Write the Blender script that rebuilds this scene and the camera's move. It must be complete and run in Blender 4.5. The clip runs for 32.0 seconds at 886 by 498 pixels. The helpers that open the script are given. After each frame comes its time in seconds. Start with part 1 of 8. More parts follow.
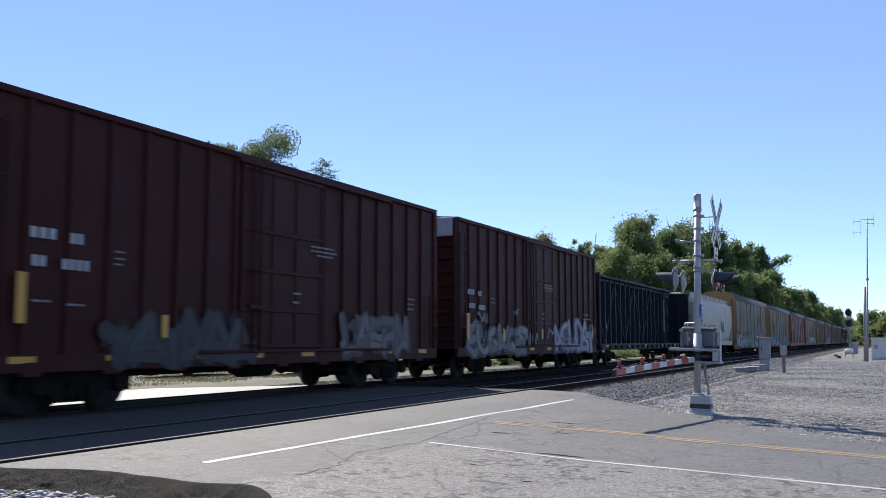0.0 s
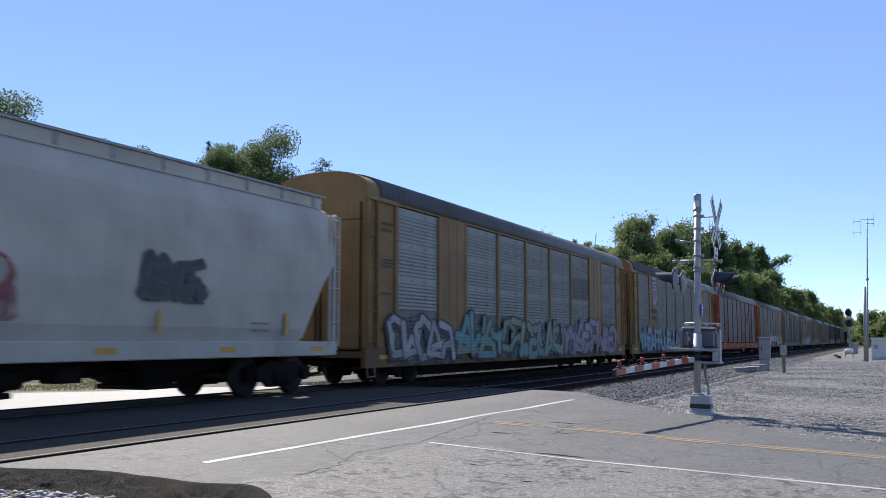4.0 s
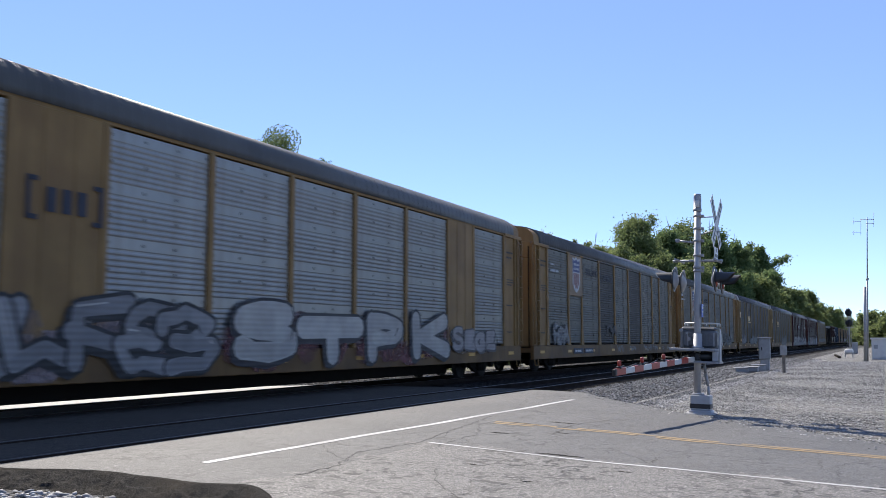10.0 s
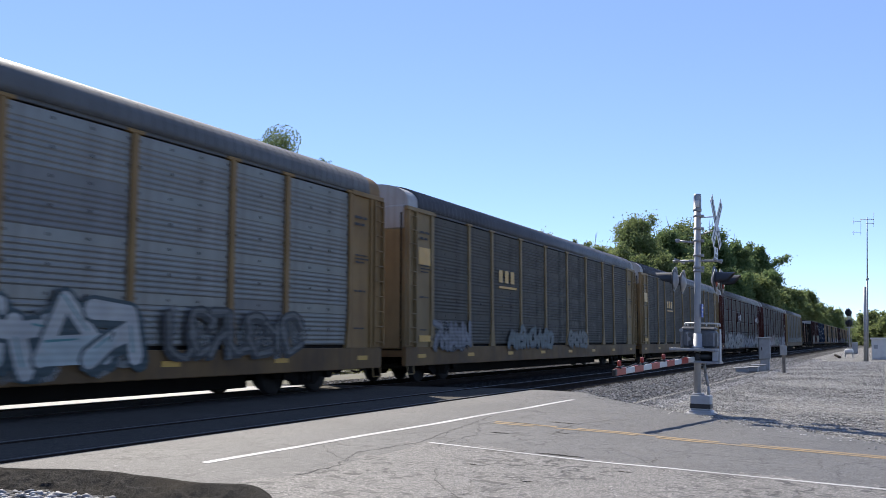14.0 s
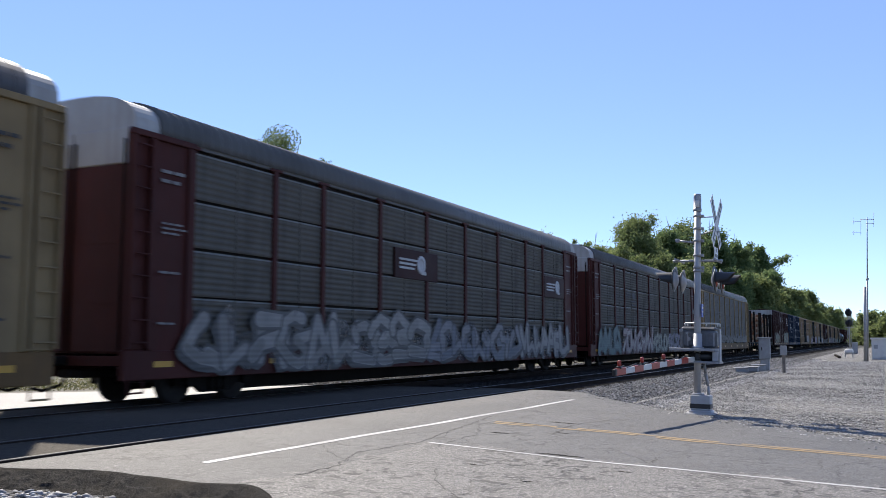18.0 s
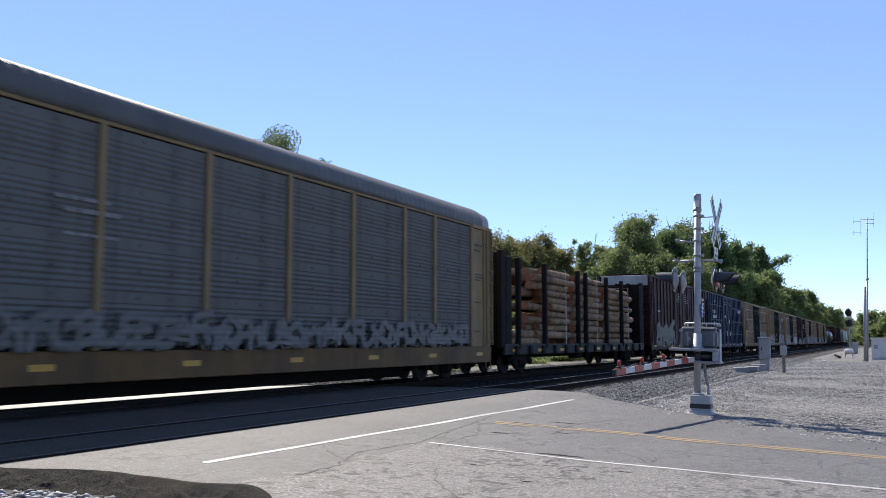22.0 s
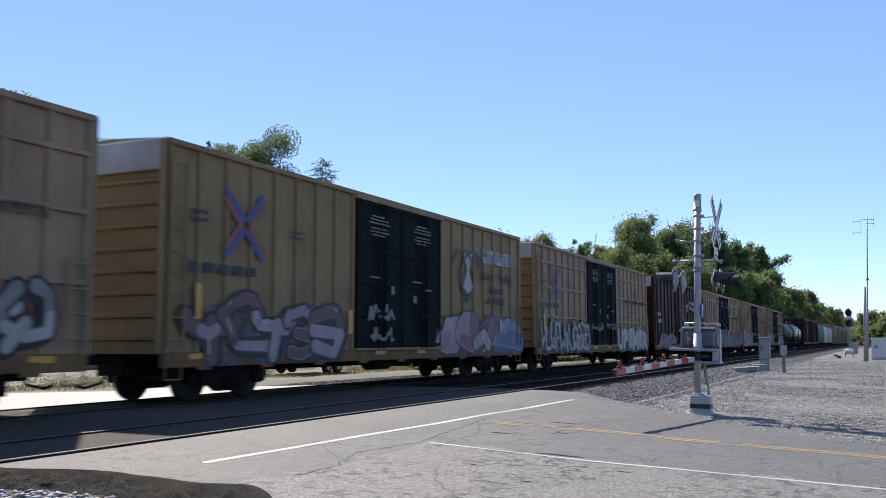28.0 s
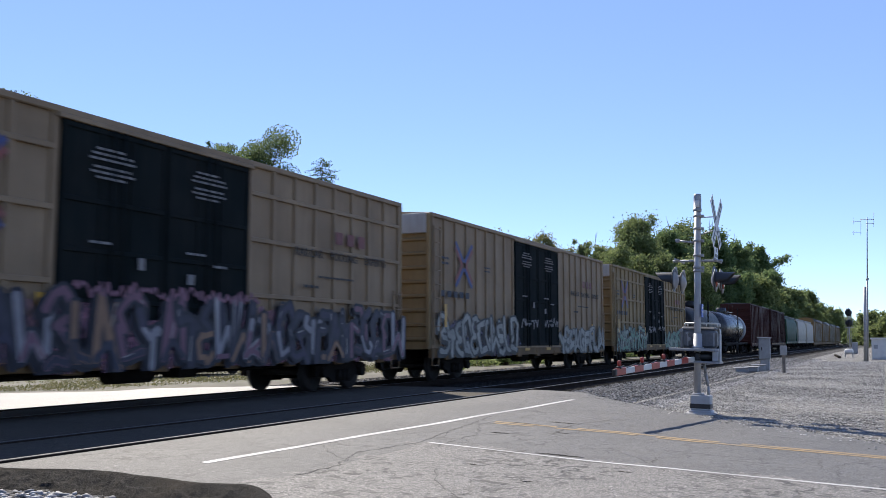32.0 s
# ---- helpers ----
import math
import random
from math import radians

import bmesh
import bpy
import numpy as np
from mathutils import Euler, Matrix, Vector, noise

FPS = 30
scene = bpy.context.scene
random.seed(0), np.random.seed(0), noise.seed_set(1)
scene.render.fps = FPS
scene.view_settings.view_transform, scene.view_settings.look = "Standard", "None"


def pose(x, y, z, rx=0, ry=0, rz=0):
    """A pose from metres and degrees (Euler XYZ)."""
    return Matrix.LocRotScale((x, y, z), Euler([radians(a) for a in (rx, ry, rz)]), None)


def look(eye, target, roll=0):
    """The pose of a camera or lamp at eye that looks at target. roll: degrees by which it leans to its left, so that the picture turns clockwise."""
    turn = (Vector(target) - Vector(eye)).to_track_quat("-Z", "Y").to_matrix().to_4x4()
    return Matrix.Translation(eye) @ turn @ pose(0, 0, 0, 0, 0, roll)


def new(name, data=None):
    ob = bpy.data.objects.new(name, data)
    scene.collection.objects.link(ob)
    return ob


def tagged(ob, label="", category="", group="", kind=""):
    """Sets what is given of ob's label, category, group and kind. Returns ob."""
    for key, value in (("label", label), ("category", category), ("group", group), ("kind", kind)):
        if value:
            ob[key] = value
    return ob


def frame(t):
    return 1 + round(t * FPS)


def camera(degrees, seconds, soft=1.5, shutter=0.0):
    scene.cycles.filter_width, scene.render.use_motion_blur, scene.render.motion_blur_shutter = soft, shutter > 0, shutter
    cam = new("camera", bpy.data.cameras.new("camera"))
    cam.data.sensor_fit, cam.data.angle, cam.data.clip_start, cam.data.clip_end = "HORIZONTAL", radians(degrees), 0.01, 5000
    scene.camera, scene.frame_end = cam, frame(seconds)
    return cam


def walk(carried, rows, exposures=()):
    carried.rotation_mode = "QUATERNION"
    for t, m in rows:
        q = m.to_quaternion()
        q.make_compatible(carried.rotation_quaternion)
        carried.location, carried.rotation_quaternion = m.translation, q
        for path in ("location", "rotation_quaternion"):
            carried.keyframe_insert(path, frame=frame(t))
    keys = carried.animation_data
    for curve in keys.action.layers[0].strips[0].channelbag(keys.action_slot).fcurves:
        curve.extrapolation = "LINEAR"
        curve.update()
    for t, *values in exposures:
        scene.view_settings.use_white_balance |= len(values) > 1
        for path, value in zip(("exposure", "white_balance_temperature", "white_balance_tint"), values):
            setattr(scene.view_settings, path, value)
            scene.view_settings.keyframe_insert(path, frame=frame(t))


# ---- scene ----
# ---- light and exposure ----
KELVIN, TINT = 6240, 10
EXPOSURE, SKY_STRENGTH, SUN_STRENGTH = 1.33, 0.075, 3.3

# the camera closes a little when the open cars let the sky in behind them: (second, stops, kelvin)
EXPOSING = ((0, 0.05, -60), (1.5, 0.04, -60), (2.5, -0.1, -120), (3.3, -0.08, -140), (6, 0.07, 0), (14, 0.06, 0), (18, 0.08, 60), (22, 0.09, 80), (23, 0.03, 0), (24.2, 0.01, -80), (25.2, 0.06, 0), (32, 0.07, 40))

# ---- camera: a tripod beside the road, looking along the railway ----
cam = camera(51.65, 32.0, soft=0.52, shutter=0.24)
CAM_POSE = pose(0, 0, 1.225, 95.746, 0, -64.575)
walk(cam, [(0, CAM_POSE), (32, CAM_POSE)], exposures=[(t, EXPOSURE + e, KELVIN + k, TINT) for t, e, k in EXPOSING])

# ---- daylight ----
SUN_TO = Vector((0.70, 0.708, 1.0)).normalized()
world = bpy.data.worlds.new("sky")
scene.world = world
world.use_nodes = True
wn = world.node_tree
sky = wn.nodes.new("ShaderNodeTexSky")
sky.sky_type = "NISHITA"
sky.sun_disc = False
sky.sun_elevation = math.asin(SUN_TO.z)
sky.sun_rotation = math.atan2(SUN_TO.x, SUN_TO.y)
sky.air_density, sky.dust_density, sky.ozone_density = 0.6, 0.0, 1.6
veil = wn.nodes.new("ShaderNodeMix")
veil.data_type = "RGBA"
veil.inputs[0].default_value, veil.inputs[7].default_value = 0.36, (1.95, 2.85, 6.1, 1)
wn.links.new(sky.outputs["Color"], veil.inputs[6])
wn.links.new(veil.outputs[2], wn.nodes["Background"].inputs["Color"])
wn.nodes["Background"].inputs["Strength"].default_value = SKY_STRENGTH
sun = new("sun", bpy.data.lights.new("sun", "SUN"))
sun.data.energy, sun.data.angle, sun.data.color = SUN_STRENGTH, radians(0.53), (1.0, 0.91, 0.79)
sun.matrix_world = look((60, 72, 90), Vector((60, 72, 90)) - SUN_TO * 10)


# ---- materials ----
def surface(name, color, rough=0.6, metal=0.0, var=0.25, scale=2.0, dirt=0.0, dirt_color=(0.06, 0.05, 0.04),
            streak=0.0, bump=0.15, grain=45.0, island=0.0, spec=0.5, tint=1.0):
    """A procedural surface: two scales of variation, dirt patches, rain streaks and fine relief."""
    m = bpy.data.materials.new(name)
    m.use_nodes = True
    nt = m.node_tree
    bsdf = nt.nodes["Principled BSDF"]
    bsdf.inputs["Roughness"].default_value, bsdf.inputs["Metallic"].default_value = rough, metal
    bsdf.inputs["Specular IOR Level"].default_value = spec
    bsdf.inputs["Specular Tint"].default_value = (tint, tint, tint, 1)
    tc = nt.nodes.new("ShaderNodeTexCoord")

    def noise_tex(sc, stretch=(1, 1, 1), detail=4.0):
        mp = nt.nodes.new("ShaderNodeMapping")
        mp.inputs["Scale"].default_value = stretch
        nt.links.new(tc.outputs["Object"], mp.inputs["Vector"])
        n = nt.nodes.new("ShaderNodeTexNoise")
        n.inputs["Scale"].default_value, n.inputs["Detail"].default_value = sc, detail
        nt.links.new(mp.outputs["Vector"], n.inputs["Vector"])
        return n.outputs["Fac"]

    def mix(fac, a, b, mode="MIX"):
        x = nt.nodes.new("ShaderNodeMix")
        x.data_type, x.blend_type = "RGBA", mode
        for socket, value in ((x.inputs[0], fac), (x.inputs[6], a), (x.inputs[7], b)):
            if isinstance(value, (tuple, list)):
                socket.default_value = (*value[:3], 1)
            elif isinstance(value, (int, float)):
                socket.default_value = value
            else:
                nt.links.new(value, socket)
        return x.outputs[2]

    def ramp(fac, lo, hi, top=1.0):
        r = nt.nodes.new("ShaderNodeMapRange")
        r.inputs["From Min"].default_value, r.inputs["From Max"].default_value = lo, hi
        r.inputs["To Max"].default_value = top
        nt.links.new(fac, r.inputs["Value"])
        return r.outputs["Result"]

    dark = tuple(c * (1 - var) for c in color)
    light = tuple(min(1, c * (1 + var)) for c in color)
    col = mix(ramp(noise_tex(scale), 0.3, 0.7), dark, light)
    col = mix(ramp(noise_tex(grain, detail=2.0), 0.35, 0.65, 0.5 * var), col, tuple(c * 0.55 for c in color))
    if streak:
        col = mix(ramp(noise_tex(1.0, (5, 5, 0.35)), 0.48, 0.75, streak), col, dirt_color)
    if dirt:
        col = mix(ramp(noise_tex(0.9, detail=6.0), 0.42, 0.72, dirt), col, dirt_color)
    if island:
        g = nt.nodes.new("ShaderNodeNewGeometry")
        hue = nt.nodes.new("ShaderNodeHueSaturation")
        r = nt.nodes.new("ShaderNodeMapRange")
        r.inputs["To Min"].default_value, r.inputs["To Max"].default_value = 1 - island, 1 + island
        nt.links.new(g.outputs["Random Per Island"], r.inputs["Value"])
        nt.links.new(r.outputs["Result"], hue.inputs["Value"])
        nt.links.new(col, hue.inputs["Color"])
        col = hue.outputs["Color"]
    nt.links.new(col, bsdf.inputs["Base Color"])
    rr = nt.nodes.new("ShaderNodeMapRange")
    rr.inputs["To Min"].default_value, rr.inputs["To Max"].default_value = max(0.05, rough - 0.12), min(1, rough + 0.15)
    nt.links.new(noise_tex(scale * 3), rr.inputs["Value"])
    nt.links.new(rr.outputs["Result"], bsdf.inputs["Roughness"])
    if bump:
        b = nt.nodes.new("ShaderNodeBump")
        b.inputs["Strength"].default_value, b.inputs["Distance"].default_value = bump, 0.02
        nt.links.new(noise_tex(grain, detail=5.0), b.inputs["Height"])
        nt.links.new(b.outputs["Normal"], bsdf.inputs["Normal"])
    return m


def leaf_surface(name, color, warm):
    """Leaves: thin, a little translucent, varied leaf by leaf."""
    m = bpy.data.materials.new(name)
    m.use_nodes = True
    nt = m.node_tree
    bsdf = nt.nodes["Principled BSDF"]
    bsdf.inputs["Roughness"].default_value, bsdf.inputs["Specular IOR Level"].default_value = 0.7, 0.12
    g = nt.nodes.new("ShaderNodeNewGeometry")
    r = nt.nodes.new("ShaderNodeValToRGB")
    el = r.color_ramp.elements
    el[0].color = (color[0] * 0.72, color[1] * 0.75, color[2] * 0.75, 1)
    el[1].color = (*warm, 1)
    mid = el.new(0.55)
    mid.color = (*color, 1)
    nt.links.new(g.outputs["Random Per Island"], r.inputs["Fac"])
    nt.links.new(r.outputs["Color"], bsdf.inputs["Base Color"])
    tr = nt.nodes.new("ShaderNodeBsdfTranslucent")
    nt.links.new(r.outputs["Color"], tr.inputs["Color"])
    mx = nt.nodes.new("ShaderNodeMixShader")
    mx.inputs["Fac"].default_value = 0.5
    nt.links.new(bsdf.outputs["BSDF"], mx.inputs[1])
    nt.links.new(tr.outputs["BSDF"], mx.inputs[2])
    nt.links.new(mx.outputs["Shader"], nt.nodes["Material Output"].inputs["Surface"])
    return m


# ---- mesh building ----
class Shape:
    """Gathers pieces of one mesh."""

    def __init__(self):
        self.v, self.f, self.m, self.s = [], [], [], []

    def add(self, verts, faces, mat=0, smooth=False):
        n = len(self.v)
        self.v.extend([tuple(p) for p in verts])
        for f in faces:
            self.f.append(tuple(i + n for i in f))
            self.m.append(mat)
            self.s.append(smooth)
        return self

    def box(self, x0, x1, y0, y1, z0, z1, mat=0, bev=0.0, turn=None):
        """A box, with its edges chamfered by bev, turned by a matrix."""
        x0, x1, y0, y1, z0, z1 = min(x0, x1), max(x0, x1), min(y0, y1), max(y0, y1), min(z0, z1), max(z0, z1)
        b = min(bev, 0.45 * min(x1 - x0, y1 - y0, z1 - z0))
        if b <= 0:
            vs = [(x, y, z) for z in (z0, z1) for y in (y0, y1) for x in (x0, x1)]
            fs = [(0, 2, 3, 1), (4, 5, 7, 6), (0, 1, 5, 4), (1, 3, 7, 5), (3, 2, 6, 7), (2, 0, 4, 6)]
        else:
            vs, idx = [], {}
            for i, (x, sx) in enumerate(((x0, 1), (x1, -1))):
                for j, (y, sy) in enumerate(((y0, 1), (y1, -1))):
                    for k, (z, sz) in enumerate(((z0, 1), (z1, -1))):
                        for a in range(3):
                            q = [x + sx * b, y + sy * b, z + sz * b]
                            q[a] = (x, y, z)[a]
                            idx[i, j, k, a] = len(vs)
                            vs.append(tuple(q))
            fs = []
            for a in range(3):
                u, w = [c for c in range(3) if c != a]
                for e in (0, 1):
                    quad = []
                    for (p, q) in ((0, 0), (1, 0), (1, 1), (0, 1)):
                        key = [0, 0, 0]
                        key[a], key[u], key[w] = e, p, q
                        quad.append(idx[(*key, a)])
                    fs.append(tuple(quad))
            for a in range(3):
                u, w = [c for c in range(3) if c != a]
                for p in (0, 1):
                    for q in (0, 1):
                        k0, k1 = [0, 0, 0], [0, 0, 0]
                        k0[u], k0[w], k1[u], k1[w] = p, q, p, q
                        k1[a] = 1
                        fs.append((idx[(*k0, u)], idx[(*k1, u)], idx[(*k1, w)], idx[(*k0, w)]))
            for i in (0, 1):
                for j in (0, 1):
                    for k in (0, 1):
                        fs.append((idx[i, j, k, 0], idx[i, j, k, 1], idx[i, j, k, 2]))
        if turn is not None:
            vs = [turn @ Vector(p) for p in vs]
        return self.add(vs, fs, mat)

    def tube(self, p0, p1, r0, r1=None, n=8, mat=0, caps=True, smooth=True):
        p0, p1 = Vector(p0), Vector(p1)
        r1 = r0 if r1 is None else r1
        d = (p1 - p0).normalized()
        u = d.orthogonal().normalized()
        w = d.cross(u)
        vs = []
        for p, r in ((p0, r0), (p1, r1)):
            for i in range(n):
                a = 2 * math.pi * i / n
                vs.append(p + (u * math.cos(a) + w * math.sin(a)) * r)
        self.add(vs, [(i, (i + 1) % n, n + (i + 1) % n, n + i) for i in range(n)], mat, smooth)
        if caps:
            k = len(self.v) - 2 * n
            for ring in (tuple(range(k + n - 1, k - 1, -1)), tuple(range(k + n, k + 2 * n))):
                self.f.append(ring), self.m.append(mat), self.s.append(False)
        return self

    def pipe(self, pts, r, n=6, mat=0):
        for a, b in zip(pts, pts[1:]):
            self.tube(a, b, r, n=n, mat=mat)
        return self

    def hose(self, pts, r, n=6, mat=0):
        """One unbroken tube along a chain of points."""
        vs = []
        for k, p in enumerate(pts):
            d = (Vector(pts[min(k + 1, len(pts) - 1)]) - Vector(pts[max(k - 1, 0)])).normalized()
            u = d.cross(Vector((0.02, 0.01, 1))).normalized()
            w = d.cross(u)
            vs += [Vector(p) + (u * math.cos(6.2832 * i / n) + w * math.sin(6.2832 * i / n)) * r for i in range(n)]
        return self.add(vs, [(k * n + i, k * n + (i + 1) % n, (k + 1) * n + (i + 1) % n, (k + 1) * n + i) for k in range(len(pts) - 1) for i in range(n)], mat, True)

    def lathe(self, rings, axis_from, axis_to, n=16, mat=0):
        """Rings of (t, radius) round the line from axis_from to axis_to; t in metres along it."""
        p0, p1 = Vector(axis_from), Vector(axis_to)
        d = (p1 - p0).normalized()
        u = d.orthogonal().normalized()
        w = d.cross(u)
        vs = [p0 + d * t + (u * math.cos(2 * math.pi * i / n) + w * math.sin(2 * math.pi * i / n)) * r
              for t, r in rings for i in range(n)]
        fs = [(k * n + i, k * n + (i + 1) % n, (k + 1) * n + (i + 1) % n, (k + 1) * n + i)
              for k in range(len(rings) - 1) for i in range(n)]
        self.add(vs, fs, mat, True)
        k = len(self.v) - len(vs)
        for ring in (range(k + n - 1, k - 1, -1), range(len(self.v) - n, len(self.v))):
            self.f.append(tuple(ring)), self.m.append(mat), self.s.append(False)
        return self

    def prism(self, profile, x0, x1, mat=0, smooth=False, caps=True):
        """A closed (y, z) profile drawn out along x."""
        n = len(profile)
        vs = [(x, y, z) for x in (x0, x1) for y, z in profile]
        self.add(vs, [(i, (i + 1) % n, n + (i + 1) % n, n + i) for i in range(n)], mat, smooth)
        if caps:
            k = len(self.v) - 2 * n
            for ring in (range(k + n - 1, k - 1, -1), range(k + n, k + 2 * n)):
                self.f.append(tuple(ring)), self.m.append(mat), self.s.append(False)
        return self

    def plate(self, pts, thick, mat=0):
        """A flat outline in the (x, z) plane, of the given thickness towards -y from y = 0."""
        n = len(pts)
        vs = [(x, 0, z) for x, z in pts] + [(x, -thick, z) for x, z in pts]
        self.add(vs, [tuple(range(n)), tuple(range(2 * n - 1, n - 1, -1))] +
                 [(i, n + i, n + (i + 1) % n, (i + 1) % n) for i in range(n)], mat)
        return self

    def mesh(self, name, mats):
        me = bpy.data.meshes.new(name)
        me.from_pydata(self.v, [], self.f)
        for m in (mats if isinstance(mats, (list, tuple)) else [mats]):
            me.materials.append(m)
        me.polygons.foreach_set("material_index", self.m)
        me.polygons.foreach_set("use_smooth", self.s)
        bm = bmesh.new()
        bm.from_mesh(me)
        bmesh.ops.recalc_face_normals(bm, faces=bm.faces)
        bm.to_mesh(me)
        bm.free()
        return me


def part(name, shape, mats, parent=None, label="", at=(0, 0, 0)):
    """One mesh object, under a thing or a part."""
    ob = new(name, shape if isinstance(shape, bpy.types.Mesh) else shape.mesh(name, mats))
    ob.location = at
    if parent is not None:
        ob.parent = parent
    if label:
        ob["label"] = label
    return ob


def thing(name, label, category, m=None, group=""):
    ob = new(name)
    ob.empty_display_size = 0.3
    if m is not None:
        ob.matrix_world = m
    return tagged(ob, label, category, group)


def letters(name, text, size, mat, parent, at, label=""):
    """Raised lettering on a side that faces -y: centre of the line at the given place."""
    c = bpy.data.curves.new(name, "FONT")
    c.body, c.size, c.extrude, c.align_x, c.align_y = text, size, 0.004, "CENTER", "CENTER"
    ob = bpy.data.objects.new(name, c)
    me = bpy.data.meshes.new_from_object(ob)
    bpy.data.objects.remove(ob)
    me.transform(Matrix.Rotation(radians(90), 4, "X"))
    me.materials.append(mat)
    return part(name, me, None, parent, label, at)


def node_kit(name):
    m = bpy.data.materials.new(name)
    m.use_nodes = True
    nt = m.node_tree
    tc = nt.nodes.new("ShaderNodeTexCoord")

    def vec(stretch=(1, 1, 1), warp=0.0, warp_scale=1.0):
        mp = nt.nodes.new("ShaderNodeMapping")
        mp.inputs["Scale"].default_value = stretch
        nt.links.new(tc.outputs["Object"], mp.inputs["Vector"])
        if not warp:
            return mp.outputs["Vector"]
        n = nt.nodes.new("ShaderNodeTexNoise")
        n.inputs["Scale"].default_value, n.inputs["Detail"].default_value = warp_scale, 3
        nt.links.new(mp.outputs["Vector"], n.inputs["Vector"])
        a = nt.nodes.new("ShaderNodeVectorMath")
        a.operation = "MULTIPLY_ADD"
        a.inputs[1].default_value = (warp, warp, warp)
        nt.links.new(n.outputs["Color"], a.inputs[0])
        nt.links.new(mp.outputs["Vector"], a.inputs[2])
        return a.outputs["Vector"]

    def cloudy(scale, detail=4.0, v=None):
        n = nt.nodes.new("ShaderNodeTexNoise")
        n.inputs["Scale"].default_value, n.inputs["Detail"].default_value = scale, detail
        nt.links.new(v or vec(), n.inputs["Vector"])
        return n.outputs["Fac"]

    def cells(scale, feature="F1", v=None, out="Distance"):
        n = nt.nodes.new("ShaderNodeTexVoronoi")
        n.feature = feature
        n.inputs["Scale"].default_value = scale
        nt.links.new(v or vec(), n.inputs["Vector"])
        return n.outputs[out]

    def remap(x, a, b, c=0.0, d=1.0):
        r = nt.nodes.new("ShaderNodeMapRange")
        for k, q in (("From Min", a), ("From Max", b), ("To Min", c), ("To Max", d)):
            r.inputs[k].default_value = q
        nt.links.new(x, r.inputs["Value"])
        return r.outputs["Result"]

    def times(a, b, op="MULTIPLY"):
        n = nt.nodes.new("ShaderNodeMath")
        n.operation = op
        for k, q in enumerate((a, b)):
            if isinstance(q, (int, float)):
                n.inputs[k].default_value = q
            else:
                nt.links.new(q, n.inputs[k])
        return n.outputs[0]

    def mix(fac, a, b):
        x = nt.nodes.new("ShaderNodeMix")
        x.data_type = "RGBA"
        for socket, value in ((x.inputs[0], fac), (x.inputs[6], a), (x.inputs[7], b)):
            if isinstance(value, tuple):
                socket.default_value = (*value, 1)
            elif isinstance(value, (int, float)):
                socket.default_value = value
            else:
                nt.links.new(value, socket)
        return x.outputs[2]

    def finish(color, height, rough, strength, distance, spec=0.35):
        b = nt.nodes["Principled BSDF"]
        nt.links.new(color, b.inputs["Base Color"])
        b.inputs["Roughness"].default_value = rough
        b.inputs["Specular IOR Level"].default_value = spec
        u = nt.nodes.new("ShaderNodeBump")
        u.inputs["Strength"].default_value, u.inputs["Distance"].default_value = strength, distance
        nt.links.new(height, u.inputs["Height"])
        nt.links.new(u.outputs["Normal"], b.inputs["Normal"])
        return m
    return vec, cloudy, cells, remap, times, mix, finish


def road_surface(name, color, rough, speckle, worn, cracks, spec=0.6, pits=0.2):
    """Old asphalt: mottling, tyre-worn streaks, stone speckle and a broken net of hairline cracks."""
    vec, cloudy, cells, remap, times, mix, finish = node_kit(name)
    c = mix(remap(cloudy(0.45, 5), 0.3, 0.7), tuple(q * 0.78 for q in color), tuple(q * 1.2 for q in color))
    c = mix(remap(cloudy(1.0, 4, vec((2.2, 0.25, 1))), 0.45, 0.75, 0, 0.5 * worn), c, tuple(q * 0.6 for q in color))
    c = mix(remap(cloudy(2.6, 6), 0.52, 0.72, 0, worn), c, tuple(q * 0.5 for q in color))
    stone = cells(75, out="Color")
    c = mix(remap(stone, 0.25, 0.9, 0, speckle), c, tuple(q * 2.3 for q in color))
    c = mix(remap(cells(38, out="Color"), 0.82, 0.97, 0, speckle), c, tuple(q * 3.2 for q in color))
    c = mix(remap(cloudy(24, 3), 0.5, 0.72, 0, 0.9 * speckle), c, tuple(q * 0.45 for q in color))
    c = mix(remap(cloudy(140, 2), 0.55, 0.7, 0, speckle), c, tuple(q * 0.35 for q in color))
    pit = times(remap(cloudy(6.5, 9, vec((1, 1, 1), 0.1, 12)), 0.545, 0.6), remap(cloudy(1.1, 3), 0.4, 0.6))
    c = mix(times(pit, pits), c, tuple(q * 0.3 for q in color))
    edge = cells(0.55, "DISTANCE_TO_EDGE", vec((1, 1, 1), 0.9, 2.2))
    net = times(remap(edge, 0.004, 0.016, 1, 0), remap(cloudy(0.7, 2), 0.46, 0.6))
    fine = times(remap(cells(2.2, "DISTANCE_TO_EDGE", vec((1, 1, 1), 0.35, 5)), 0.01, 0.04, 1, 0), remap(cloudy(0.9, 3), 0.52, 0.64))
    c = mix(times(net, cracks), c, tuple(q * 0.2 for q in color))
    c = mix(times(fine, 0.8 * cracks), c, tuple(q * 0.3 for q in color))
    h = times(times(cloudy(60, 4), cells(75), "ADD"), times(times(net, -2.0 * cracks), times(pit, -2.5 * pits), "ADD"), "ADD")
    return finish(c, h, rough, 0.38, 0.012, spec)


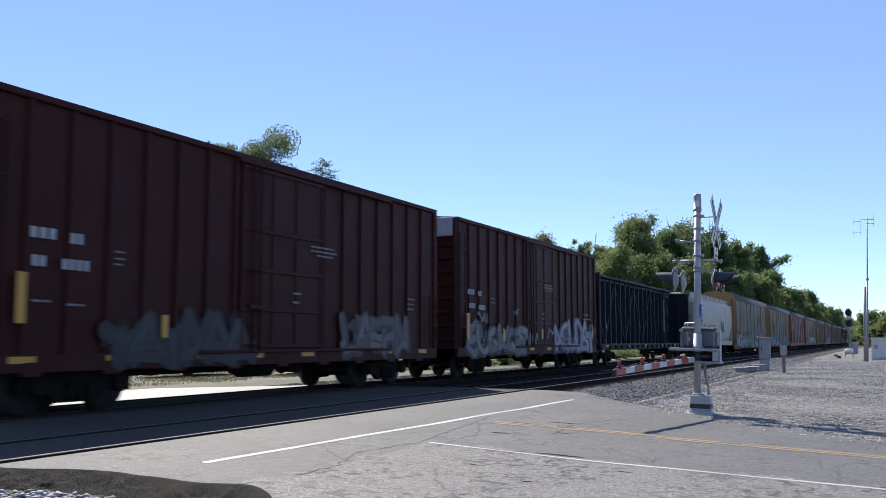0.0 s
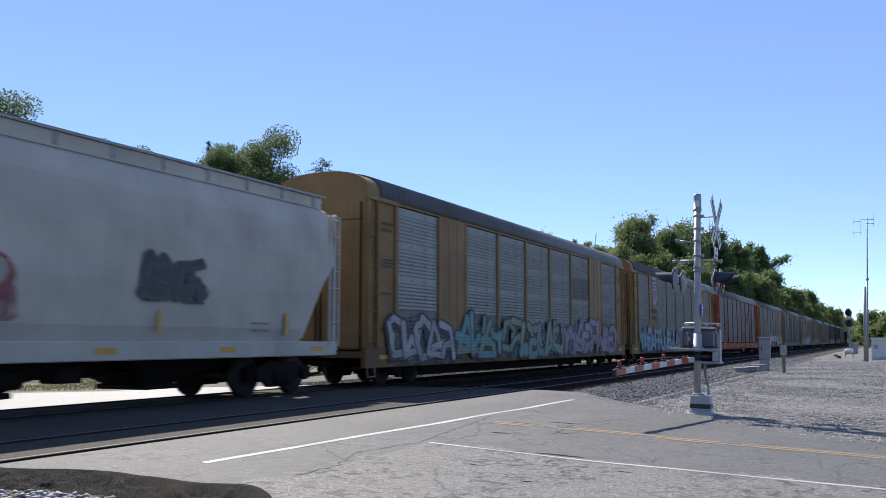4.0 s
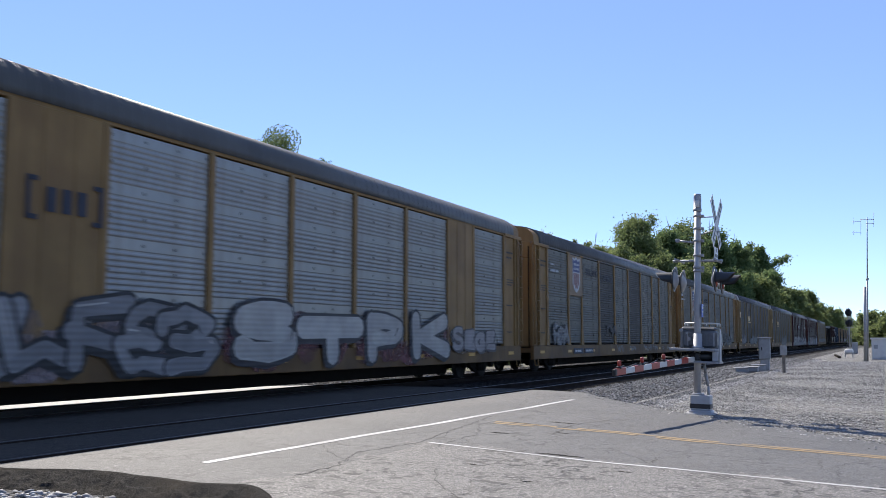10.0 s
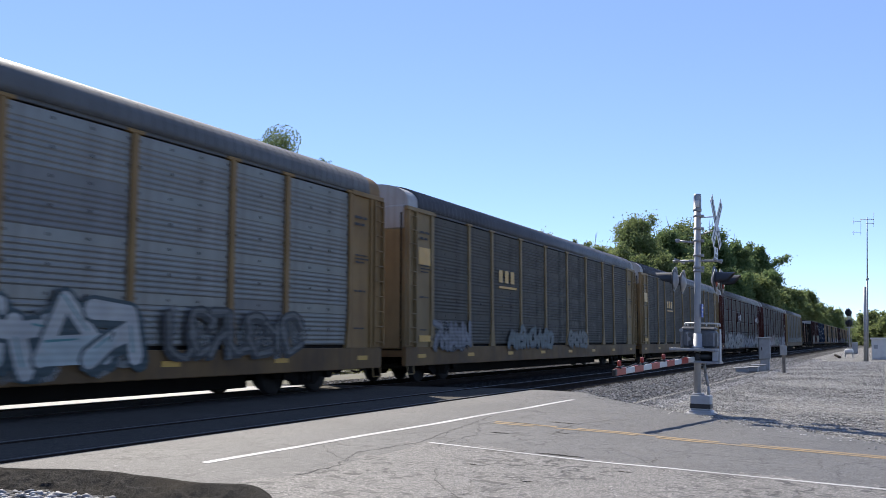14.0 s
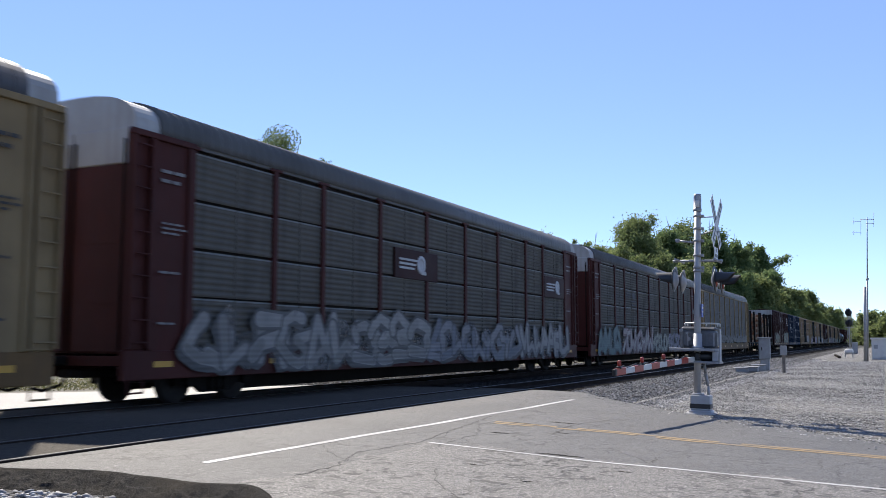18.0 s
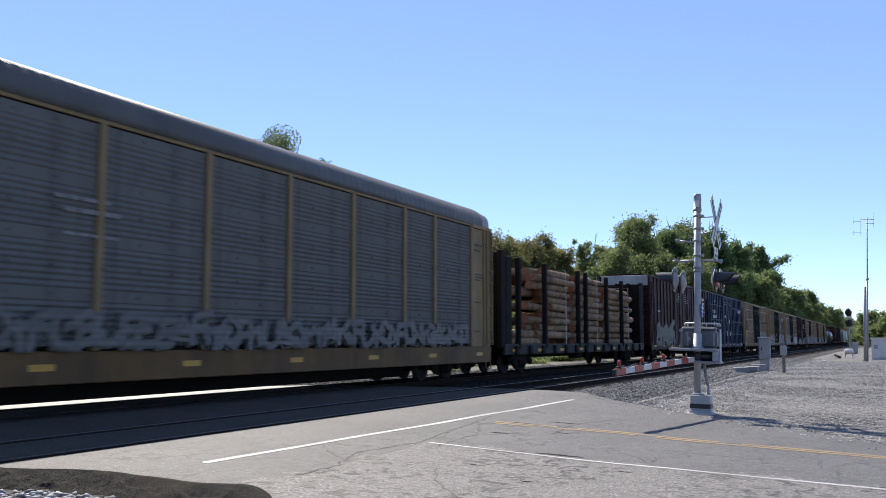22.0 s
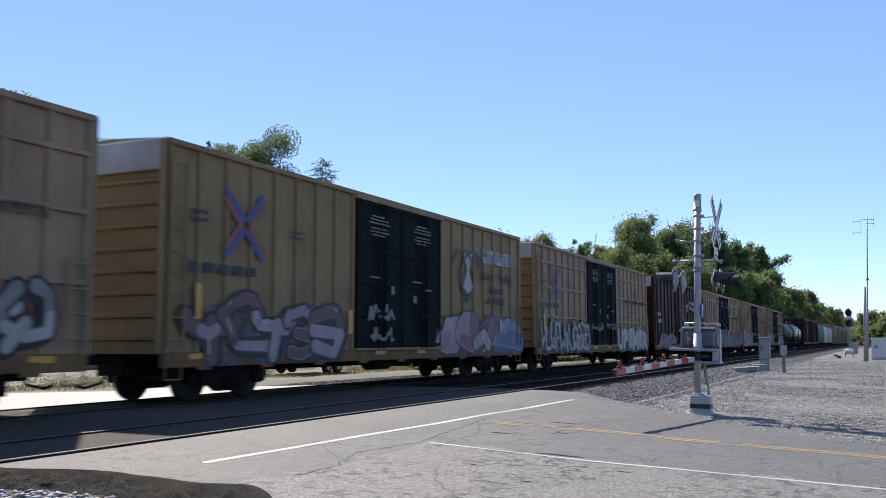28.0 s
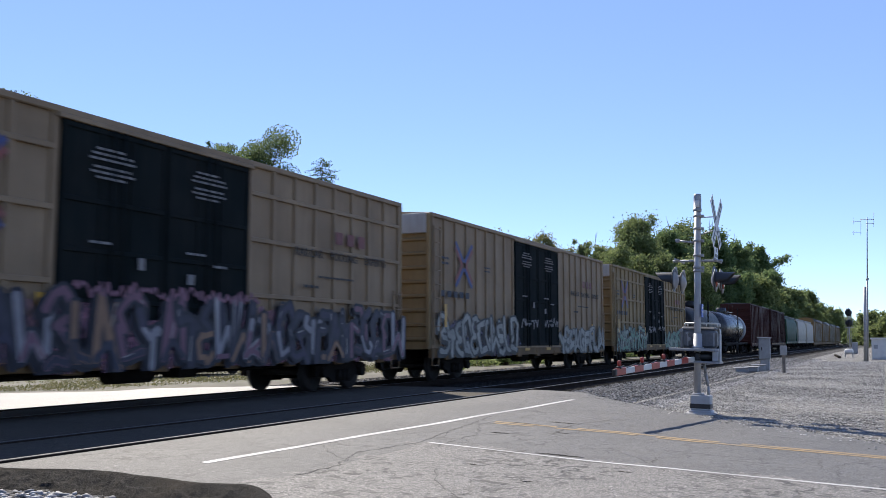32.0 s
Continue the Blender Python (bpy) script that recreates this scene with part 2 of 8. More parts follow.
def stony_surface(name, color, scale, spread, dirt, spec=0.1):
    """Crushed stone seen from a little way off: every cell a stone with its own grey."""
    vec, cloudy, cells, remap, times, mix, finish = node_kit(name)
    v = vec((1, 1, 1), 0.05, 9)
    grey = cells(scale, v=v, out="Color")
    c = mix(remap(grey, 0.1, 0.9), tuple(q * (1 - spread) for q in color), tuple(q * (1 + spread) for q in color))
    gap = cells(scale, "DISTANCE_TO_EDGE", v)
    c = mix(remap(gap, 0.0, 0.16, 0.75, 0), c, tuple(q * 0.3 for q in color))
    c = mix(remap(cloudy(0.35, 5), 0.42, 0.7, 0, dirt), c, tuple(q * 0.6 for q in color))
    c = mix(remap(cloudy(1.7, 4), 0.5, 0.75, 0, dirt), c, (color[0] * 1.15, color[1] * 1.05, color[2] * 0.85))
    h = times(remap(gap, 0, 0.3), times(cloudy(scale * 2, 3), 0.5), "ADD")
    return finish(c, h, 0.92, 1.0, 0.6 / scale, spec)


# ---- materials of the place ----
ASPHALT = road_surface("asphalt", (0.077, 0.0745, 0.0715), 0.7, 0.55, 0.4, 0.6, 0.22, 0.3)
# Road asphalt darkened and warmed: some of the train's shade is in this colour.
CROSSING = road_surface("crossing_asphalt", (0.062, 0.055, 0.045), 0.85, 0.5, 0.35, 0.25, 0.08, 0.15)
OLD_ASPHALT = road_surface("old_asphalt", (0.1, 0.0945, 0.087), 0.76, 1.0, 0.8, 1.0, 0.3, 0.9)
# The same road past the train, with low sun glare put into the colour.
GLARE_ASPHALT = road_surface("glare_asphalt", (0.098, 0.095, 0.09), 0.6, 0.5, 0.3, 0.3, 0.4, 0.1)
DARK_ASPHALT = stony_surface("crumbled_asphalt", (0.042, 0.038, 0.033), 70, 0.5, 0.8)
# Ballast under the train: its shade is put into this near-black colour.
TRACK_BED = stony_surface("shaded_oily_ballast", (0.028, 0.026, 0.024), 14, 0.8, 0.4)
CRACK = surface("crack_fill", (0.035, 0.032, 0.03), 0.9, var=0.2)
WHITE_LINE = surface("white_road_paint", (0.4, 0.395, 0.38), 0.7, var=0.18, scale=14, dirt=0.7, dirt_color=(0.15, 0.145, 0.14), bump=0.3)
YELLOW_LINE = surface("yellow_road_paint", (0.23, 0.155, 0.065), 0.8, var=0.3, scale=12, dirt=0.8, dirt_color=(0.11, 0.1, 0.085), bump=0.3)
GRAVEL = stony_surface("ballast", (0.11, 0.107, 0.103), 18, 0.8, 0.3)
LOT_GRAVEL = stony_surface("fine_gravel", (0.285, 0.277, 0.26), 17, 0.8, 0.35)
STONE = surface("ballast_stone", (0.25, 0.243, 0.228), 0.85, spec=0.2, var=0.3, scale=8, bump=0.4, island=0.6)
SLOPE_STONE = surface("dusty_ballast_stone", (0.15, 0.147, 0.142), 0.9, spec=0.15, var=0.3, scale=8, bump=0.4, island=0.6)
# Loose stones to match, the train's shade in their colour too.
SHADED_OILY_STONE = surface("shaded_oily_stone", (0.03, 0.028, 0.025), 0.9, spec=0.05, var=0.3, scale=8, bump=0.4, island=0.6)
COBBLE = surface("rounded_stone", (0.24, 0.235, 0.23), 0.7, var=0.3, scale=9, bump=0.2, island=0.55)
DIRT = surface("dry_ground", (0.105, 0.096, 0.074), 0.95, var=0.3, scale=0.5, dirt=0.8, dirt_color=(0.09, 0.095, 0.045), bump=0.8, grain=12)
GRASS = leaf_surface("dry_grass", (0.12, 0.125, 0.055), (0.21, 0.18, 0.095))
RAIL_SIDE = surface("rusty_rail", (0.026, 0.019, 0.015), 0.9, spec=0.05, var=0.3, scale=6)
RAIL_TOP = surface("polished_rail", (0.075, 0.072, 0.068), 0.4, 0.25, var=0.1, scale=8, bump=0.02, spec=0.12)
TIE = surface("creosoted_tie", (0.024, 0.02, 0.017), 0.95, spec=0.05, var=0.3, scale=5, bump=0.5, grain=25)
GALV = surface("galvanised_steel", (0.27, 0.275, 0.28), 0.55, 0.3, var=0.15, scale=5, dirt=0.25, dirt_color=(0.25, 0.24, 0.22), bump=0.06)
ALU = surface("aluminium", (0.22, 0.225, 0.23), 0.5, 0.3, var=0.1, scale=6, bump=0.05)
BLACK = surface("black_paint", (0.018, 0.018, 0.019), 0.45, var=0.2, scale=4, bump=0.05)
WHITE = surface("white_paint", (0.54, 0.53, 0.5), 0.45, var=0.06, scale=3, dirt=0.2, dirt_color=(0.5, 0.48, 0.44), bump=0.05)
RED = surface("red_reflective", (0.3, 0.03, 0.018), 0.35, var=0.1, scale=5, bump=0.02)
BLUE_SIGN = surface("blue_sign", (0.03, 0.09, 0.42), 0.4, var=0.05, bump=0.0)
LENS = surface("red_lens", (0.22, 0.03, 0.02), 0.15, var=0.1, bump=0.0)
CONCRETE = surface("concrete", (0.42, 0.4, 0.37), 0.85, var=0.2, scale=3, dirt=0.3, bump=0.4)
OLD_WOOD = surface("weathered_wood", (0.2, 0.17, 0.14), 0.85, var=0.3, scale=3, streak=0.4, bump=0.4)
BARK = surface("bark", (0.1, 0.075, 0.055), 0.95, var=0.35, scale=4, bump=0.8, grain=14)
LEAF_A = leaf_surface("green_leaves", (0.17, 0.21, 0.08), (0.25, 0.285, 0.115))
LEAF_B = leaf_surface("deep_green_leaves", (0.13, 0.185, 0.075), (0.2, 0.255, 0.1))
LEAF_C = leaf_surface("yellowing_leaves", (0.2, 0.2, 0.075), (0.3, 0.26, 0.11))
LEAF_D = leaf_surface("dark_green_leaves", (0.115, 0.152, 0.06), (0.18, 0.22, 0.085))
LEAF_E = leaf_surface("browning_leaves", (0.16, 0.14, 0.055), (0.25, 0.19, 0.075))
NEEDLE = leaf_surface("conifer_needles", (0.085, 0.125, 0.055), (0.14, 0.19, 0.075))
SIDING = surface("white_lap_siding", (0.45, 0.44, 0.41), 0.6, var=0.06, scale=2, dirt=0.2, dirt_color=(0.5, 0.48, 0.42), bump=0.05)
CREAM = surface("cream_lap_siding", (0.25, 0.22, 0.155), 0.6, var=0.08, scale=2, bump=0.05)
SHINGLE = surface("asphalt_shingle", (0.065, 0.064, 0.063), 0.9, var=0.25, scale=5, bump=0.6, grain=20)
DARK_GLASS = surface("window_glass", (0.02, 0.025, 0.03), 0.08, var=0.1, bump=0.0)
DARK_PAINT = surface("dark_grey_car_paint", (0.05, 0.052, 0.057), 0.2, 0.3, var=0.05, bump=0.0)
TYRE = surface("tyre_rubber", (0.02, 0.02, 0.02), 0.85, var=0.2)

RAILS_NEAR, RAILS_FAR = (8.27, 9.75), (12.8, 14.3)
TRACK_Y = 13.55


def bend(x):
    """The railway's faint curve, towards -y, far down the line."""
    return -1.2e-5 * x * x if x > 0 else 0.0


def level(y):
    """Height of the road along its run up to the rails (their heads are at 0)."""
    if y >= 7.2:
        return -0.03
    if y >= 3:
        return -0.2 + (y - 3) / 4.2 * 0.17
    return max(-0.3, -0.2 - (3 - y) * 0.015)


def along(pairs, y):
    """x at y on a chain of (y, x)."""
    for (y0, x0), (y1, x1) in zip(pairs, pairs[1:]):
        if y <= y1:
            return x0 + (x1 - x0) * (y - y0) / (y1 - y0)
    return pairs[-1][1]


def setting(name, shape, mats, label):
    return tagged(part(name, shape, mats), label, name.split("_")[-1], kind="structure")


# ---- ground: one sheet out to the horizon ----
def build_ground():
    s = Shape()
    xs = [-3000, -800, -200, -80, -40, -20] + [k * 2.0 for k in range(-5, 60)] + [130, 150, 180, 220, 300, 450, 700, 1200, 3000]
    ys = [-3000, -800, -200, -60, -25, -12, -6, -3, 0, 1.5, 3, 4.5, 5.6, 6.4, 7, 16, 16.6, 17.5, 19, 21, 23, 26, 30, 36, 45, 60, 90, 150, 300, 800, 3000]
    rnd = random.Random(4)
    for y in ys:
        for x in xs:
            z = -0.42 if y < 5.6 else (-0.36 if y < 17 else -0.06)
            if 17 < y < 60 and -40 < x < 130:
                z += rnd.uniform(-0.02, 0.02)
            s.v.append((x, y + (bend(x) if 5 < y < 30 else 0), z))
    n = len(xs)
    for j in range(len(ys) - 1):
        for i in range(n - 1):
            s.f.append((j * n + i, j * n + i + 1, (j + 1) * n + i + 1, (j + 1) * n + i))
            s.m.append(0), s.s.append(True)
    return setting("ground", s, [DIRT], "dry earth and thin grass beside the railway")


build_ground()

LEFT = [(-14, 0.5), (0, 3.2), (4.2, 6.1), (4.86, 6.74), (5.33, 7.12), (5.8, 6.9), (6.83, 6.85), (8.0, 6.5), (18, 6.0), (40, -1), (90, -12)]
RIGHT = [(-14, 10.5), (0, 14.8), (1.5, 16.6), (3.35, 18.35), (5.2, 20.4), (6.6, 22.3), (8.2, 22.9), (14.5, 22.6), (15.9, 20.7), (18.2, 18.4), (19.8, 16.4), (22.4, 13.5), (30, 8), (40, 4), (90, -8)]


def ragged_edge(y):
    return 0.05 * noise.noise((y * 2, 1, 0)) + 0.06 * noise.noise((y * 1.1, 8, 3)) + 0.03 * noise.noise((y * 5, 8, 1))


def paved(y0, y1, rows, cols, lift, mat, ragged=0.0, seed=1):
    s = Shape()
    rnd = random.Random(seed)
    for j in range(rows + 1):
        y = y0 + (y1 - y0) * j / rows
        a, b = along(LEFT, y), along(RIGHT, y)
        a += ragged_edge(y) if ragged else 0.0
        b += ragged * 4 * noise.noise((y * 1.4, 5, 0))
        for i in range(cols + 1):
            x = a + (b - a) * i / cols
            z = level(y) + lift + 0.008 * noise.noise((x * 0.5, y * 0.5, 3))
            if y > 7.4:
                z = level(y) + lift
            if ragged and i == cols:
                z -= 0.05
            s.v.append((x, y, z))
    n = cols + 1
    for j in range(rows):
        for i in range(cols):
            s.f.append((j * n + i, j * n + i + 1, (j + 1) * n + i + 1, (j + 1) * n + i))
            s.m.append(mat if not callable(mat) else mat(s.v[j * n + i]))
            s.s.append(True)
    return s


def build_road():
    def which(p):
        edge = 10.3 + p[1] * 0.11 + 0.35 * noise.noise((p[0], p[1], 1))
        return 1 if p[0] < edge and p[1] < 5.35 + 0.3 * noise.noise((p[0] * 2, 0, 4)) else 0
    road = setting("road", paved(-14, 8.225, 148, 90, 0.0, which, 0.05), [ASPHALT, OLD_ASPHALT], "grey cracked asphalt road rising to the crossing")
    # The last panel, beyond the train, takes the colour paled for glare.
    for a, b, mat in ((8.35, 9.69, CROSSING), (9.79, 12.76, CROSSING), (12.865, 14.24, CROSSING), (14.34, 17.5, GLARE_ASPHALT)):
        part("crossing_panel", paved(a, b, 3, 30, 0.005, 0), [mat], road)
    setting("road_beyond", paved(17.5, 90, 40, 8, 0.0, 0, 0.1, 5), [GLARE_ASPHALT], "asphalt road beyond the tracks, paled for its sun glare")

    def line(name, pts, width, mat, label, dashes=None, seed=0):
        s, rnd, w1 = Shape(), random.Random(seed), 1.0
        pts = [Vector(p) for p in pts]
        for p, q in zip(pts, pts[1:]):
            d = (q - p)
            n = max(2, int(d.length / 0.3))
            side = Vector((-d.y, d.x)).normalized() * width / 2
            for k in range(n):
                if dashes and rnd.random() < dashes:
                    continue
                a, b = p + d * (k / n), p + d * ((k + 1) / n)
                w0, w1 = w1, rnd.uniform(0.88, 1.06)
                vs = [(*(a + side * w0), 0), (*(a - side * w0), 0), (*(b - side * w1), 0), (*(b + side * w1), 0)]
                s.add([(x, y, level(y) + 0.008 * noise.noise((x * 0.5, y * 0.5, 3)) + 0.0035) for x, y, _ in vs], [(0, 1, 2, 3)])
        return tagged(part(name, s, [mat]), label, "road marking", kind="structure")
    line("stop_line", [(7.81, 6.51), (13.8, 6.35), (19.8, 6.2)], 0.105, WHITE_LINE, "worn white stop line across the asphalt")
    line("edge_line", [(10.95, 5.4), (10.65, 2.22), (10.28, 0), (9.0, -7)], 0.075, WHITE_LINE, "worn white edge line of the road", 0.08)
    line("centre_line", [(14.1, 5.75), (14.12, 3.67), (13.15, 0), (11.3, -7)], 0.12, YELLOW_LINE, "faded double yellow centre line", 0.14, 3)
    line("centre_line", [(13.9, 5.7), (13.94, 3.67), (12.97, 0), (11.1, -7)], 0.12, YELLOW_LINE, "faded double yellow centre line", 0.14, 4)

    def crack(pts, width, seed):
        s, rnd = Shape(), random.Random(seed)
        chain = [Vector(pts[0])]
        for p, q in zip(pts, pts[1:]):
            p, q = Vector(p), Vector(q)
            n = max(2, int((q - p).length / 0.12))
            for k in range(1, n + 1):
                w = p + (q - p) * k / n
                chain.append(w + Vector((rnd.uniform(-1, 1), rnd.uniform(-1, 1))) * 0.035)
        for a, b in zip(chain, chain[1:]):
            d = b - a
            if d.length < 1e-4:
                continue
            side = Vector((-d.y, d.x)).normalized() * width * rnd.uniform(0.3, 1.0) / 2
            vs = [a + side, a - side, b - side, b + side]
            s.add([(x, y, level(y) + 0.008 * noise.noise((x * 0.5, y * 0.5, 3)) + 0.003) for x, y in vs], [(0, 1, 2, 3)])
        return part("crack", s, [CRACK], road)
    rnd = random.Random(8)
    crack([(7.7, 5.3), (8.6, 5.35), (9.6, 5.7), (10.9, 5.5), (12.2, 5.75), (13.6, 5.95), (14.9, 6.15)], 0.026, 1)
    crack([(10.8, 5.2), (12.3, 5.3), (13.6, 5.8), (15.5, 5.6)], 0.022, 2)
    crack([(13.0, 4.4), (14.5, 4.6), (16.0, 4.3)], 0.03, 3)
    for k in range(34):
        x, y = rnd.uniform(6.5, 17), rnd.uniform(-0.5, 5.6)
        if not along(LEFT, y) + 0.3 < x < along(RIGHT, y) - 0.5:
            continue
        a = rnd.uniform(0, 6.28) if x < 10.5 else rnd.choice((1.2, 2.6, 0.1)) + rnd.uniform(-0.3, 0.3)
        ln = rnd.uniform(0.5, 2.2)
        m = (x + math.cos(a) * ln * 0.5 + rnd.uniform(-.2, .2), y + math.sin(a) * ln * 0.5 + rnd.uniform(-.2, .2))
        crack([(x, y), m, (x + math.cos(a) * ln, y + math.sin(a) * ln)], rnd.uniform(0.006, 0.014), 20 + k)
    # broken spots where the top layer has gone
    for k, (x, y, rx, ry) in enumerate(((10.98, 3.6, .06, .3), (12.66, 5.1, .05, .2), (14.76, 4.8, .04, .3), (14.2, 5.3, .04, .3), (13.3, 4.3, .025, .15), (9.6, 4.2, .03, .07), (8.9, 3.3, .03, .06), (10.1, 2.6, .03, .09))):
        s, rn, n = Shape(), random.Random(60 + k), 26
        ring = []
        for i in range(n):
            a = 6.283 * i / n
            q = 1 + rn.uniform(-.6, .3)
            px_, py_ = x + rx * q * math.cos(a), y + ry * q * math.sin(a)
            ring.append((px_, py_, level(py_) + 0.008 * noise.noise((px_ * 0.5, py_ * 0.5, 3)) + 0.003))
        s.add(ring, [tuple(range(n))])
        part("broken_spot", s, [DARK_ASPHALT], road)
    # the dark crumbling slope between the asphalt and the loose stones
    s = Shape()
    rows, cols = 260, 18
    for j in range(rows + 1):
        y = 9.4 - 6.2 * j / rows
        e = along(LEFT, y) + ragged_edge(y)
        w = 0.5 + 0.38 * max(0, 1 - abs(y - 5.2) / 2.0)
        for i in range(cols + 1):
            f = i / cols
            x = e + 0.1 - (w + 0.15) * f
            z = level(y) + 0.008 * noise.noise((x * 0.5, y * 0.5, 3)) - 0.003 - 0.19 * max(0, f - 0.18)
            rough_ = min(1, max(0, f - 0.16) * 6)
            z += rough_ * (0.04 * noise.noise((x * 4.5, y * 4.5, 2)) - 0.015 + 0.024 * noise.noise((x * 12, y * 12, 5)) + 0.008 * noise.noise((x * 34, y * 34, 9)))
            s.v.append((x + 0.03 * rough_ * noise.noise((x * 9, y * 9, 1)), y, max(-.46, z)))
    n = cols + 1
    for j in range(rows):
        for i in range(cols):
            s.f.append((j * n + i, j * n + i + 1, (j + 1) * n + i + 1, (j + 1) * n + i))
            s.m.append(0), s.s.append(False)
    setting("broken_shoulder", s, [DARK_ASPHALT], "dark crumbling asphalt edge beside the stones")


build_road()


# ---- the double track ----
def stretch(x0, x1, step=8.0):
    n = max(1, int((x1 - x0) / step))
    return [x0 + (x1 - x0) * k / n for k in range(n + 1)]


def swept(profile, xs, mat=0, smooth=False, dark=None):
    """A (y, z) profile swept down the bending line."""
    s, n = Shape(), len(profile)
    for x in xs:
        s.v.extend((x, y + bend(x), z) for y, z in profile)
    for k in range(len(xs) - 1):
        for i in range(n - 1):
            s.f.append((k * n + i, k * n + i + 1, (k + 1) * n + i + 1, (k + 1) * n + i))
            s.m.append(1 if dark and dark[0] <= profile[i][0] < dark[1] else mat), s.s.append(smooth)
    return s


def build_track():
    xs = stretch(-60, 60, 4) + stretch(64, 900, 20)
    bed = [(5.2, -0.36), (5.9, -0.3), (7.0, -0.19), (8.3, -0.17), (9.7, -0.18), (11.2, -0.21), (12.8, -0.17), (14.3, -0.18), (15.5, -0.19), (16.6, -0.22), (17.6, -0.1)]
    # The dark run paints the train's shade from the near rail past the far one.
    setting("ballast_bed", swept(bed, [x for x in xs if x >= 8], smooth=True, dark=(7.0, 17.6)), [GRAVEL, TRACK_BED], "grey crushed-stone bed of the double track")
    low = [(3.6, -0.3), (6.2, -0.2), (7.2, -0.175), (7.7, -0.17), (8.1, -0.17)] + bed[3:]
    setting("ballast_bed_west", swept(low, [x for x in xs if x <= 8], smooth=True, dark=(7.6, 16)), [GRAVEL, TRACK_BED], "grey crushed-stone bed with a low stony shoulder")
    for y in (*RAILS_NEAR, *RAILS_FAR):
        rail = tagged(new("rail"), "steel rail with a polished head and rusty sides", "rail", "rails of the double track", "structure")
        web = [(y - 0.07, -0.17), (y - 0.07, -0.155), (y - 0.012, -0.13), (y - 0.012, -0.045), (y - 0.034, -0.035), (y - 0.034, -0.006)]
        web += [(2 * y - a, b) for a, b in reversed(web)]
        part("rail_web", swept(web, xs), [RAIL_SIDE], rail)
        part("rail_head", swept([(y - 0.034, -0.006), (y - 0.026, 0), (y + 0.026, 0), (y + 0.034, -0.006)], xs), [RAIL_TOP], rail)
    tie = Shape().box(-0.11, 0.11, -1.3, 1.3, -0.28, -0.165, bev=0.012).mesh("tie", [TIE])
    plate = Shape().box(-0.09, 0.09, -0.17, 0.17, -0.165, -0.15, bev=0.004).mesh("tie_plate", [RAIL_SIDE])
    group = tagged(new("tie_row"), "dark creosoted timber ties under the rails", "ties", kind="structure")
    for yc in (sum(RAILS_NEAR) / 2, sum(RAILS_FAR) / 2):
        x = 23.3
        while x < 90:
            t = part("tie", tie, None, group, at=(x, yc + bend(x), 0.0))
            t.rotation_euler.z = random.uniform(-0.02, 0.02)
            x += 0.53
    far = Shape()
    for yc in (sum(RAILS_NEAR) / 2, sum(RAILS_FAR) / 2):
        for k in range(420):
            x = 90 + k * 0.53
            far.box(x - 0.11, x + 0.11, yc - 1.3 + bend(x), yc + 1.3 + bend(x), -0.28, -0.165)
    tagged(part("far_ties", far, [TIE]), "dark timber ties further down the line", "ties", kind="stuff")


build_track()

# the loose-stone lot between the road and the near track
def build_lot():
    s = Shape()
    xs, ys = [9 + 1.0 * k for k in range(60)] + stretch(72, 200, 8), [-30, -20, -12, -7, -4, -2.5, -1.2, 0, 1, 2, 3, 3.7, 4.3, 4.9, 5.4]
    for y in ys:
        for x in xs:
            r = along(RIGHT, min(y, 6.6))
            z = -0.245 + 0.03 * noise.noise((x * 0.3, y * 0.3, 5)) + 0.012 * noise.noise((x * 1.5, y * 1.5, 5))
            if x < r + 0.25:
                z = min(z, level(y) - 0.035)
            s.v.append((x, y + (bend(x) if y > 3 else 0), z))
    n = len(xs)
    for j in range(len(ys) - 1):
        for i in range(n - 1):
            s.f.append((j * n + i, j * n + i + 1, (j + 1) * n + i + 1, (j + 1) * n + i))
            s.m.append(0), s.s.append(True)
    setting("gravel_lot", s, [LOT_GRAVEL], "sunlit grey gravel lot beside the track")


build_lot()


ICO = [(0, 0, 1)] + [(0.894 * math.cos(1.2566 * k), 0.894 * math.sin(1.2566 * k), 0.447) for k in range(5)] + [(0.894 * math.cos(1.2566 * k + 0.628), 0.894 * math.sin(1.2566 * k + 0.628), -0.447) for k in range(5)] + [(0, 0, -1)]
ICO_F = [(0, 1 + k, 1 + (k + 1) % 5) for k in range(5)] + [(1 + k, 6 + k, 1 + (k + 1) % 5) for k in range(5)] + [(1 + (k + 1) % 5, 6 + k, 6 + (k + 1) % 5) for k in range(5)] + [(11, 6 + (k + 1) % 5, 6 + k) for k in range(5)]


def cobbles(name, label, spots, seed):
    """Rounded stones in one mesh, each a squashed, uneven lump."""
    s, rnd = Shape(), random.Random(seed)
    for x, y, z, r in spots:
        a = rnd.uniform(0, 6.28)
        c, d, u, v, w = math.cos(a), math.sin(a), r * rnd.uniform(0.9, 1.5), r * rnd.uniform(0.65, 1.0), r * rnd.uniform(0.45, 0.75)
        vs = []
        for px_, py_, pz in ICO:
            q = rnd.uniform(0.86, 1.12)
            px_, py_, pz = px_ * u * q, py_ * v * q, pz * w * q
            vs.append((x + px_ * c - py_ * d, y + px_ * d + py_ * c, z + pz + 0.2 * px_))
        s.add(vs, ICO_F, 0, True)
    tagged(part(name, s, [COBBLE]), label, "stones", kind="stuff")


